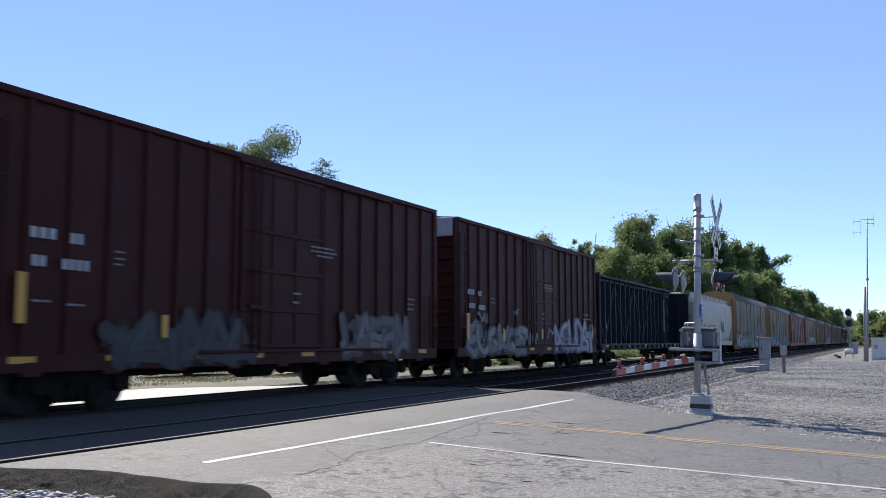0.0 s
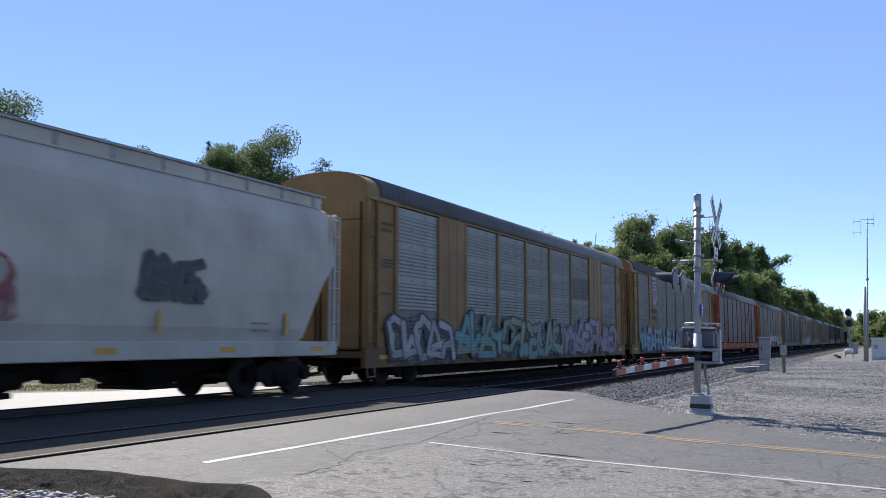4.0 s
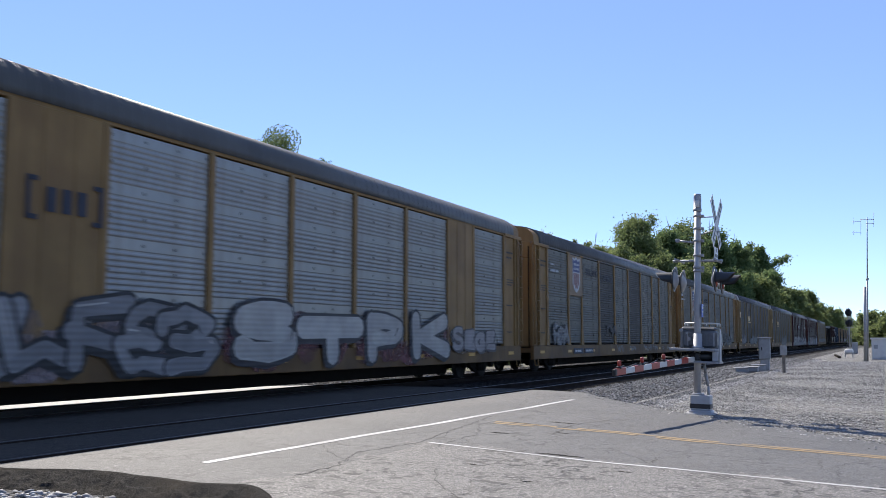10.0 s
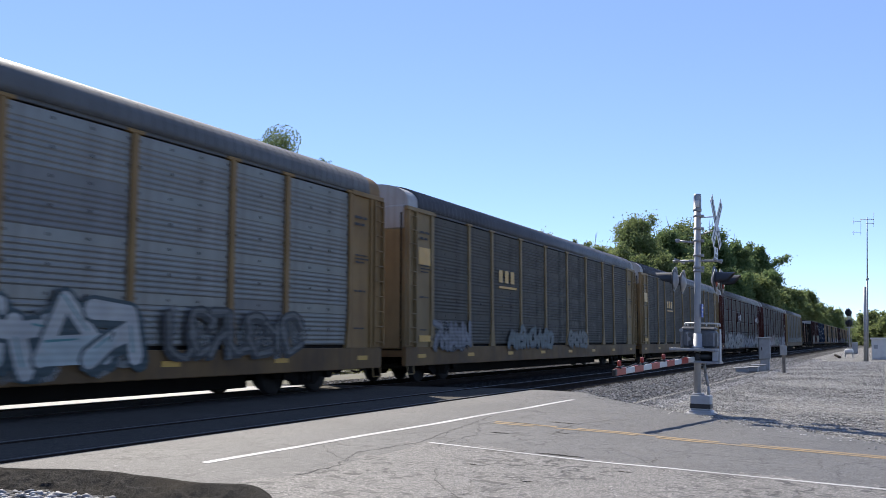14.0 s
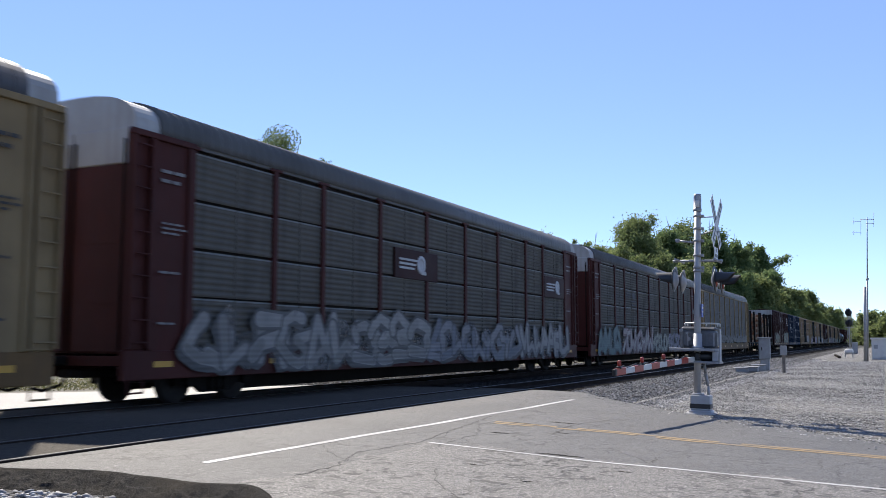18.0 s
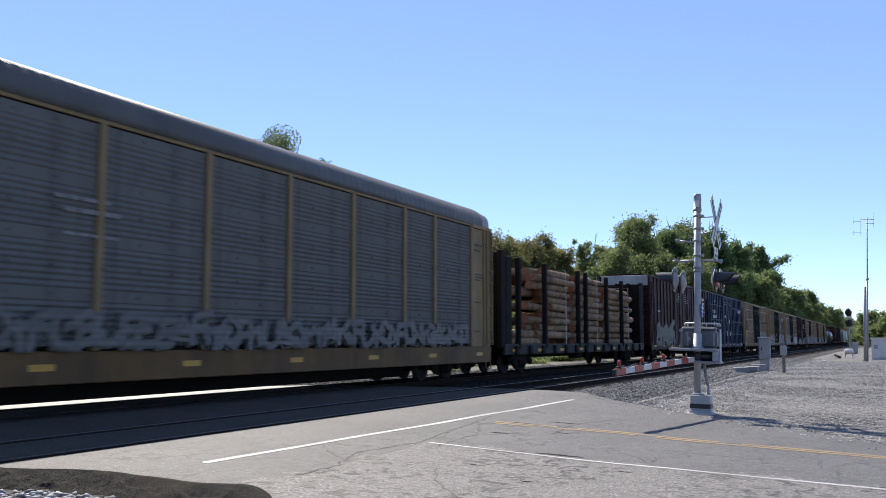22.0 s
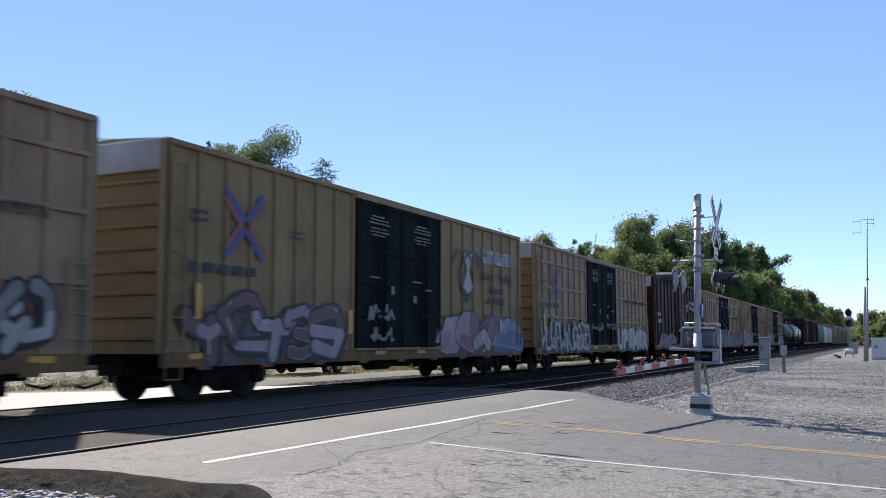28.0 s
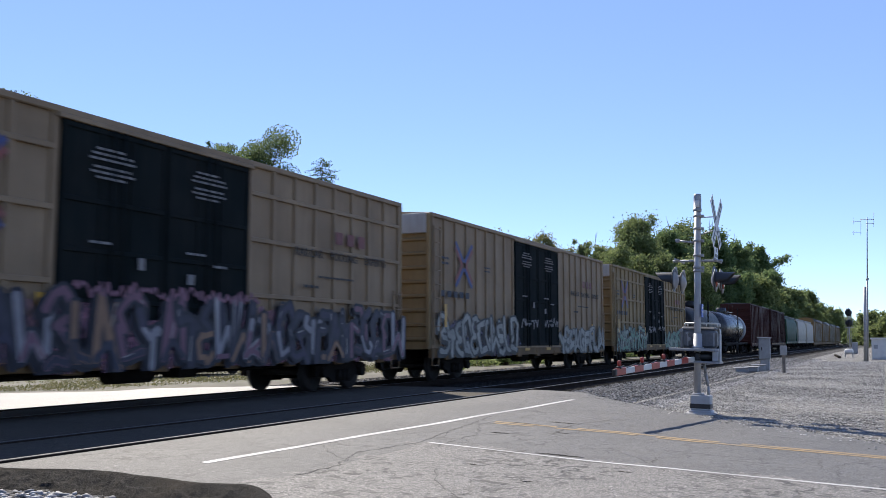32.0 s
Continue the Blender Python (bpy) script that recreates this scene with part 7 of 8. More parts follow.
def build_gate():
    X, Y, G0 = 19.1, 3.39, -0.22
    # the mast leans a little away from the track
    lean = Matrix.Rotation(radians(1.45), 4, Vector((0.983, 0.182, 0)))
    g = thing("crossing_gate", "galvanised crossing mast with crossbuck, lights and a lowered striped arm", "crossing signal", pose(X, Y, G0) @ lean)
    mast = Shape().tube((0, 0, 0.3), (0, 0, 4.18), 0.069, n=20)
    part("mast", mast, [MAST_GREY], g)
    cap = Shape().lathe([(0, 0.085), (0.06, 0.085), (0.06, 0.078), (0.3, 0.078), (0.36, 0.07), (0.37, 0.03)], (0, 0, 4.1), (0, 0, 4.7), n=18)
    part("mast_cap", cap, [GALV], g)
    part("cap_slot", Shape().box(-0.09, -0.03, -0.05, 0.03, 4.18, 4.32, bev=0.01), [WHITE], g)
    for z in (3.98, 3.72, 3.47, 3.17, 2.92, 2.85):
        part("band", Shape().lathe([(0, 0.088), (0.045, 0.088)], (0, 0, z), (0, 0, z + 0.1), n=16).box(-0.03, 0.03, -0.13, -0.07, z - 0.005, z + 0.05), [GALV], g)
    base = Shape().box(-.16, .16, -.27, .12, .06, .37, bev=.02).box(-.19, .19, -.3, .15, 0.0, .07, bev=.02).box(-.12, .12, -.12, .1, .36, .41, bev=.02)
    part("base", base, [MAST_GREY], g)
    part("base_band", Shape().box(-.166, .166, -.276, .126, .1, .2, bev=.01), [BLACK], g)
    part("foundation", Shape().box(-.28, .28, -.36, .24, -.2, .02, bev=.03), [CONCRETE], g)
    part("conduit", Shape().pipe([(.1, -.2, 0.3), (.08, -.19, .55), (.06, -.15, .8), (.05, -.12, 1.0)], 0.03, n=8), [GALV], g)
    # crossbuck, facing the road
    cz, cy = 3.86, -0.37
    blades = []
    for k, ang in enumerate((50, -50)):
        t = Matrix.Translation((0.0, cy - 0.022 * k, cz)) @ Matrix.Rotation(radians(-4), 4, "Z") @ Matrix.Rotation(radians(ang), 4, "Y")
        b = part("crossbuck_blade", Shape().box(-.61, .61, -.004, .004, -.115, .115, bev=.003, turn=t), [WHITE], g, "white reflective crossbuck blade")
        s = Shape()
        for q in range(8):
            x = -.52 + q * .13 + (.0 if q < 4 else .06)
            if abs(x + .04) > .1:
                s.box(x, x + .075, -.0065, -.0045, -.065, .065, turn=t)
        part("lettering_bar", s, [BLACK], b)
    part("crossbuck_bracket", Shape().pipe([(0, -.07, 3.98), (0, cy, 3.98)], .012).pipe([(0, -.07, 3.62), (0, cy, 3.72)], .012), [GALV], g)
    p = part("track_count_sign", Shape().box(-.23, .23, cy - .004, cy + .004, 3.12, 3.35, bev=.003), [WHITE], g)
    part("lettering_bar", Shape().box(-.05, .05, cy - .008, cy - .005, 3.25, 3.33).box(-.18, .18, cy - .008, cy - .005, 3.15, 3.21), [BLACK], p)
    # bell arm and upper bracket
    part("upper_bracket", Shape().tube((0, .05, 3.46), (0, .42, 3.5), .022, n=8).box(-.06, .06, .36, .44, 3.47, 3.54, bev=.01), [GALV], g)
    part("light_arm", Shape().tube((0, -.5, 3.08), (0, .5, 3.08), .026, n=8).tube((-.46, -.4, 3.08), (.46, -.4, 3.08), .024, n=8).tube((-.46, .36, 3.08), (.46, .36, 3.08), .024, n=8), [GALV], g)
    ZL = 2.66
    for side, y0 in ((-1, -.42), (1, .38)):
        for x in (-.42, .42):
            h = part("flashing_light", Shape().lathe([(0, .235), (.012, .235), (.018, .225), (.018, 0.01)], (x, y0, ZL), (x, y0 + side, ZL), n=28), [BLACK], g, "black round background of a flashing light")
            part("light_housing", Shape().lathe([(0, .2), (.02, .17), (.06, .1), (.08, .03)], (x, y0 - side * .002, ZL), (x, y0 - side, ZL), n=20), [GALV], h)
            part("lens", Shape().lathe([(.02, .14), (.035, .135), (.05, .08), (.055, .01)], (x, y0, ZL), (x, y0 + side, ZL), n=20), [LENS], h)
            v = Shape()
            n = 14
            for i in range(n):
                a0, a1 = math.pi * (-.1 + 1.2 * i / n), math.pi * (-.1 + 1.2 * (i + 1) / n)
                for rr in (.16, .152):
                    v.add([(x + rr * math.cos(a0), y0 + side * .02, ZL + rr * math.sin(a0)), (x + rr * math.cos(a1), y0 + side * .02, ZL + rr * math.sin(a1)),
                           (x + rr * math.cos(a1), y0 + side * (.26 + .12 * math.sin(a1)), ZL + .02 + rr * .85 * math.sin(a1)), (x + rr * math.cos(a0), y0 + side * (.26 + .12 * math.sin(a0)), ZL + .02 + rr * .85 * math.sin(a0))], [(0, 1, 2, 3)])
            part("visor", v, [BLACK], h)
            part("drop_stem", Shape().tube((x, y0 - side * .05, ZL + .1), (x, y0 - side * .02, ZL + .27), .024, n=8), [GALV], h)
    s = part("notice_sign", Shape().box(-.1, .1, -.1, -.094, 1.93, 2.2, bev=.003), [BLUE_SIGN], g, "small blue notice sign")
    part("lettering_bar", Shape().box(-.07, .07, -.104, -.1005, 2.1, 2.14).box(-.07, .07, -.104, -.1005, 2.03, 2.05), [WHITE], s)
    # gate mechanism
    m = part("gate_mechanism", Shape().box(.1, .42, -.36, .37, 1.3, 1.68, bev=.06), [CAST], g, "dull cast gate mechanism housing")
    part("housing_lid", Shape().box(.12, .4, -.34, .35, 1.66, 1.74, bev=.035), [CAST], m)
    part("housing_rim", Shape().box(.085, .105, -.32, -.29, 1.34, 1.62, bev=.005).box(.085, .105, .2, .23, 1.34, 1.62, bev=.005), [GALV], m)
    part("latch", Shape().tube((.1, .18, 1.48), (.02, .18, 1.48), .04).tube((.1, .34, 1.66), (.0, .34, 1.66), .035).tube((.1, .22, 1.6), (.04, .22, 1.6), .025), [GALV], m)
    part("inspection_cover", Shape().box(.09, .11, -.2, .1, 1.34, 1.64, bev=.01), [CAST], m)
    part("side_bracket", Shape().box(.06, .14, .3, .36, 1.3, 1.68, bev=.015), [CAST], m)
    part("cap_rail", Shape().pipe([(.1, .27, 1.75), (.1, .27, 1.81), (.1, -.38, 1.81), (.1, -.38, 1.75)], .014).pipe([(.4, .27, 1.75), (.4, .27, 1.81), (.4, -.38, 1.81), (.4, -.38, 1.75)], .014).pipe([(.1, .06, 1.75), (.1, .06, 1.81)], .012).pipe([(.1, -.16, 1.75), (.1, -.16, 1.81)], .012), [WHITE], m)
    part("mast_collar", Shape().lathe([(0, .12), (.03, .12), (.04, .09), (.3, .088)], (0, 0, 1.3), (0, 0, 2), n=18), [MAST_GREY], g)
    part("support_plate", Shape().box(-.22, .42, -.38, .54, 1.245, 1.3, bev=.01), [GALV], g)
    part("support_plate", Shape().box(-.2, .3, -.46, .18, 1.0, 1.045, bev=.01), [GALV], g)
    part("counterweight_arm", Shape().box(-.05, .12, -.455, -.43, 1.02, 1.6, bev=.01).box(-.03, .1, -.452, -.433, 1.55, 1.7, bev=.008), [MAST_GREY], g)
    part("hinge_plate", Shape().box(-.12, .06, -.42, -.3, 1.045, 1.245, bev=.015), [MAST_GREY], g)
    part("pivot", Shape().tube((0, -.3, 1.14), (0, .17, 1.14), .075, n=12).box(.05, .2, -.3, .14, 1.045, 1.245, bev=.02).box(-.12, .0, -.06, .04, 1.06, 1.22, bev=.02), [BLACK], g)
    # lowered arm: a hinge piece, then striped lengths to the tip
    a0, a1 = Vector((-.12, .06, 1.08)), Vector((-4.2, .59, .9))
    d = (a1 - a0)
    ang = math.atan2(d.y, d.x)
    tm = Matrix.Translation(a0) @ Matrix.Rotation(ang, 4, "Z") @ Matrix.Rotation(-math.asin(d.z / d.length), 4, "Y")
    arm = part("gate_arm", Shape().box(0, d.length, -.025, .025, -.05, .05, bev=.008, turn=tm), [WHITE], g, "red and white striped gate arm")
    n = 10
    for k in range(n):
        if k % 2 == 1:
            x0 = d.length * (k / n)
            part("stripe", Shape().box(x0, x0 + d.length / n * .98, -.029, .029, -.054, .054, turn=tm), [RED], arm)
    part("arm_tip", Shape().box(d.length - .04, d.length + .05, -.03, .03, -.055, .055, bev=.01, turn=tm), [BLACK], arm)
    for f in (.43, .70, .955):
        l = part("arm_lamp", Shape().box(-.045 + d.length * f, .045 + d.length * f, -.045, .045, .05, .09, bev=.01, turn=tm), [BLACK], arm)
        part("lamp_lens", Shape().lathe([(0, .028), (.03, .033), (.08, .033), (.1, .016)], tm @ Vector((d.length * f, 0, .09)), tm @ Vector((d.length * f, 0, .4)), n=12), [RED], l)
    pts, rnd = [], random.Random(2)
    for k in range(25):
        f = .1 + .85 * k / 24
        pts.append(tm @ Vector((d.length * f, rnd.uniform(-.02, .02), .06 + .018 * math.sin(k * 1.7) + .01 * rnd.random())))
    part("lamp_cable", Shape().hose(pts, .012, n=5), [BLACK], arm)


build_gate()


# ---- line-side equipment ----
def build_lineside():
    c = thing("relay_cabinet", "silver relay cabinet on a post beside the track", "cabinet", pose(49, 5.3, -.24, 0, 0, 4))
    part("cabinet_body", Shape().box(-.3, .3, -.28, .28, .55, 1.62, bev=.03), [ALU], c)
    part("cabinet_door", Shape().box(-.33, -.3, -.24, .24, .62, 1.56, bev=.01), [ALU], c)
    part("hood", Shape().box(-.36, .36, -.33, .33, 1.6, 1.66, bev=.02), [ALU], c)
    part("plinth", Shape().box(-.24, .24, -.22, .22, -.05, .56, bev=.02), [GALV], c)
    part("handle", Shape().box(-.36, -.33, .1, .16, 1.0, 1.16, bev=.008), [BLACK], c)
    p = thing("meter_post", "weathered wooden post with a grey meter box", "post", pose(45.6, 4.1, -.25))
    part("post", Shape().box(-.07, .07, -.07, .07, -.1, 1.25, bev=.015), [OLD_WOOD], p)
    part("meter_box", Shape().box(-.2, -.07, -.16, .14, .82, 1.27, bev=.02), [GALV], p)
    for k, (x, y, w, h) in enumerate(((47.0, 5.7, .6, .22), (48.0, 5.5, .5, .3), (46.2, 6.1, .4, .18))):
        j = thing("junction_box", "low grey junction box set in the ballast", "box", pose(x, y, -.27, 0, 0, 10 * k))
        part("box_body", Shape().box(-w / 2, w / 2, -.3, .3, 0, h, bev=.03), [GALV], j)
        part("lid", Shape().box(-w / 2 - .03, w / 2 + .03, -.33, .33, h, h + .05, bev=.015), [GALV], j)
    s = thing("block_signal", "two-headed railway block signal on a grey mast", "railway signal", pose(116, 3.2, -.25))
    part("mast", Shape().tube((0, 0, 0), (0, 0, 5.3), .09, n=12), [GALV], s)
    part("base", Shape().box(-.4, .4, -.4, .4, -.1, .25, bev=.04), [CONCRETE], s)
    for z in (4.75, 3.55):
        h = part("signal_head", Shape().lathe([(0, .34), (.02, .38), (.05, .38), (.05, .05)], (-.12, 0, z), (-1, 0, z), n=24), [BLACK], s)
        part("head_housing", Shape().box(-.1, .22, -.22, .22, z - .42, z + .42, bev=.04), [BLACK], h)
        for dz in (.24, 0, -.24):
            part("hood", Shape().tube((-.17, 0, z + dz), (-.45, 0, z + dz), .1, n=10, caps=False), [BLACK], h)
    lad = Shape().box(.12, .16, -.22, -.18, .2, 5.3).box(.12, .16, .18, .22, .2, 5.3)
    for k in range(16):
        lad.tube((.14, -.2, .4 + k * .31), (.14, .2, .4 + k * .31), .014, n=5)
    lad.pipe([(-.1, -.4, 3.1), (-.1, -.4, 4.2)], .02).pipe([(-.1, .4, 3.1), (-.1, .4, 4.2)], .02).box(-.3, .5, -.45, .45, 3.0, 3.05)
    part("ladder", lad, [GALV], s)
    t = thing("propane_tank", "small white propane tank on a stand", "tank", pose(91, 2.6, -.25))
    part("tank", Shape().lathe([(0, .06), (.05, .18), (.14, .24), (.62, .24), (.71, .18), (.76, .06)], (0, -.38, .55), (0, .6, .55), n=20), [WHITE], t)
    for y in (-.3, .3):
        part("leg", Shape().box(-.25, .25, y - .04, y + .04, 0, .36, bev=.01), [GALV], t)
    k = thing("signal_case", "grey signal case beside the mast", "cabinet", pose(113.5, 2.6, -.25))
    part("case_body", Shape().box(-.35, .35, -.3, .3, .1, 1.35, bev=.03), [GALV], k)
    part("case_foot", Shape().box(-.3, .3, -.25, .25, -.05, .12), [CONCRETE], k)
    a = thing("antenna_mast", "tall slender antenna mast with dipoles at its top", "antenna", pose(74, .9, -.27) @ Matrix.Rotation(radians(2.2), 4, Vector((1, 0.01, 0))))
    part("pole", Shape().tube((0, 0, 0), (0, 0, 6.0), .07, .06, n=10).tube((0, 0, 6.0), (0, 0, 10.6), .045, .03, n=8), [GALV], a)
    part("collar", Shape().tube((0, 0, 5.95), (0, 0, 6.1), .1, n=10), [GALV], a)
    part("support_pole", Shape().tube((-.3, .16, 0), (-.3, .16, 5.45), .1, n=10), [GALV], a)
    an = Shape().tube((0, -.45, 10.45), (0, .45, 10.45), .02, n=6).tube((0, -.45, 10.15), (0, .1, 10.15), .018, n=6)
    for y, z0, z1 in ((-.45, 9.9, 11.0), (.42, 9.2, 10.5), (.9, 10.1, 10.6), (.9, 9.3, 9.7)):
        an.tube((0, y, z0), (0, y, z1), .014, n=5)
    an.tube((0, .42, 10.3), (0, 1.0, 10.3), .014, n=5).tube((0, .42, 9.5), (0, 1.0, 9.5), .014, n=5)
    part("antenna_array", an, [GALV], a)
    b = thing("signal_hut", "white steel equipment hut on the gravel", "hut", pose(81.8, -.3, -.27, 0, 0, 0))
    part("hut_wall", Shape().box(-.9, .9, -1.15, .95, .1, 1.66, bev=.02), [WHITE], b)
    part("hut_roof", Shape().box(-1.0, 1.0, -1.25, 1.05, 1.64, 1.76, bev=.03), [WHITE], b)
    part("hut_base", Shape().box(-.95, .95, -1.2, 1.0, -.1, .12, bev=.02), [CONCRETE], b)
    part("hut_door", Shape().box(-.93, -.9, -.4, .35, .2, 1.5, bev=.008), [WHITE], b)
    part("hut_vent", Shape().box(-.925, -.9, .5, .8, .9, 1.2, bev=.005), [GALV], b)
    rnd = random.Random(5)
    # Six dark bars added to draw a pole's shadow across the gravel.
    for i in range(6):
        tl = thing("shadow_bar", "dark bar added in the gravel for a pole's shadow", "tie", pose(86 + 2.2 * i, 3.2 + .15 * i, -.22, 0, 0, rnd.uniform(-6, 6)))
        part("timber", Shape().box(-1.2, 1.2, -.11, .11, 0, .16, bev=.015), [TIE], tl)
    for x, h in ((900, 30), (1050, 32), (1250, 34)):
        py = thing("power_pylon", "grey lattice power pylon on the horizon", "pylon", pose(x, -8 - .012 * (x - 900), -.3))
        s = Shape()
        for yy in (-1, 1):
            s.tube((0, yy * 2.2, 0), (0, yy * .4, h), .22, .1, n=5)
        for f in (.6, .75, .9):
            s.tube((0, -4.2, h * f), (0, 4.2, h * f), .15, n=5)
        for q in range(8):
            z0, z1 = h * q / 8, h * (q + 1) / 8
            s.tube((0, -2.2 + 1.8 * q / 8, z0), (0, 2.2 - 1.8 * (q + 1) / 8, z1), .1, n=4)
        part("lattice", s, [GALV], py)


build_lineside()


# ---- houses beyond the track ----
def gable_house(name, label, x0, x1, y0, y1, eave, ridge, wall_mat, openings, hip=0.0, base=-0.05):
    hs = thing(name, label, "house", pose(x0, y0, base))
    L, D = x1 - x0, y1 - y0
    e, r = eave - base, ridge - base
    for y_ in (0, D - .15):
        part("wall", Shape().box(0, L, y_, y_ + .15, 0, e), [wall_mat], hs)
    for k, x in enumerate((0.0, L - .15)):
        top = [(0, 0), (D, 0), (D, e), (D / 2, r - .12), (0, e)] if not (hip and k == 1) else [(0, 0), (D, 0), (D, e), (0, e)]
        s = Shape()
        s.prism(top, x, x + .15)
        part("gable_wall", s, [wall_mat], hs)
    xr = L - hip + .3
    for side in (0, 1):
        ye, yr = (-.35, D / 2) if side == 0 else (D + .35, D / 2)
        ze = e - .35 * (r - e) / (D / 2)
        vs = [(-.35, ye, ze), (L + .35, ye, ze), (xr, yr, r), (-.35, yr, r)]
        up = [(x, y, z + .14) for x, y, z in vs]
        part("roof_slope", Shape().add(vs + up, [(0, 1, 2, 3), (7, 6, 5, 4), (0, 4, 5, 1), (1, 5, 6, 2), (2, 6, 7, 3), (3, 7, 4, 0)]), [SHINGLE], hs)
    if hip:
        ze = e - .3
        vs = [(L + .35, -.35, ze), (L + .35, D + .35, ze), (xr, D / 2, r)]
        up = [(x, y, z + .145) for x, y, z in vs]
        part("hip_slope", Shape().add(vs + up, [(0, 1, 2), (5, 4, 3), (0, 3, 4, 1), (1, 4, 5, 2), (2, 5, 3, 0)]), [SHINGLE], hs)
    part("fascia", Shape().box(-.35, L + .35, -.37, -.33, e - .32, e - .12), [WHITE], hs)
    for kind, x, z, w, h in openings:
        if kind == "window":
            fr = part("window", Shape().box(x - .08, x + w + .08, -.05, .02, z - .08, z + h + .08, bev=.01), [WHITE], hs)
            part("pane", Shape().box(x, x + w, -.06, -.045, z, z + h / 2 - .03), [DARK_GLASS], fr)
            part("pane", Shape().box(x, x + w, -.06, -.045, z + h / 2 + .03, z + h), [DARK_GLASS], fr)
        elif kind == "garage":
            fr = part("garage_door", Shape().box(x, x + w, -.04, .02, z, z + h, bev=.01), [WHITE], hs)
            for q in range(4):
                part("door_panel", Shape().box(x + .06, x + w - .06, -.06, -.035, z + .05 + h / 4 * q, z + h / 4 * (q + 1) - .05, bev=.01), [WHITE], fr)
        else:
            fr = part("door", Shape().box(x, x + w, -.06, .02, z, z + h, bev=.01), [DARK_GLASS], hs)
            part("door_frame", Shape().box(x - .1, x, -.07, .02, z, z + h + .1).box(x + w, x + w + .1, -.07, .02, z, z + h + .1).box(x - .1, x + w + .1, -.07, .02, z + h, z + h + .1), [WHITE], fr)
    lap = Shape()
    q = .18
    while q < e - .1:
        lap.box(.0, L, -.02, .0, q, q + .012)
        q += .18
    part("siding_laps", lap, [wall_mat], hs)
    return hs


def build_houses():
    h = gable_house("house", "white-sided single-storey house with a grey shingle roof", 37.3, 55.5, 32, 40, 2.8, 5.5, SIDING,
                    (("window", 2.0, .9, 1.1, 1.3), ("window", 7.4, 1.0, .8, 1.1), ("garage", 10.0, .05, 2.6, 2.1), ("window", 14.5, 1.0, .9, 1.1)), hip=3.6)
    part("vent_pipe", Shape().tube((13.0, 2.4, 4.1), (13.0, 2.4, 5.2), .14, n=10).tube((13.0, 2.4, 5.2), (13.0, 2.4, 5.3), .22, n=10), [GALV], h)
    part("vent_pipe", Shape().tube((5.5, 3.2, 4.8), (5.5, 3.2, 5.5), .1, n=10), [BLACK], h)
    part("gable_vent", Shape().box(-.05, 0, 3.6, 4.4, 3.9, 4.4, bev=.02), [GALV], h)
    w = gable_house("house_wing", "cream-sided house wing with a low grey roof and porch", 29.6, 36.4, 34, 39, 2.75, 4.45, CREAM,
                    (("window", 1.0, 1.0, .9, 1.2), ("door", 4.9, .05, .95, 2.05)))
    part("porch_roof", Shape().box(3.8, 7.2, -1.8, -.3, 2.6, 2.72, bev=.02), [SHINGLE], w)
    for x in (3.95, 7.0):
        part("porch_post", Shape().box(x - .06, x + .06, -1.7, -1.58, 0, 2.6, bev=.01), [WHITE], w)
    part("roof_vent", Shape().tube((2.0, 1.5, 3.6), (2.0, 1.5, 4.3), .12, n=10).tube((2.0, 1.5, 4.3), (2.0, 1.5, 4.42), .2, n=10), [GALV], w)
    gable_house("garage", "white garage with a grey shingle roof", 62.5, 76.0, 36, 42, 2.6, 4.95, SIDING, (("window", 2.5, .9, 1.0, 1.2), ("garage", 6.0, .05, 3.0, 2.1)))


build_houses()


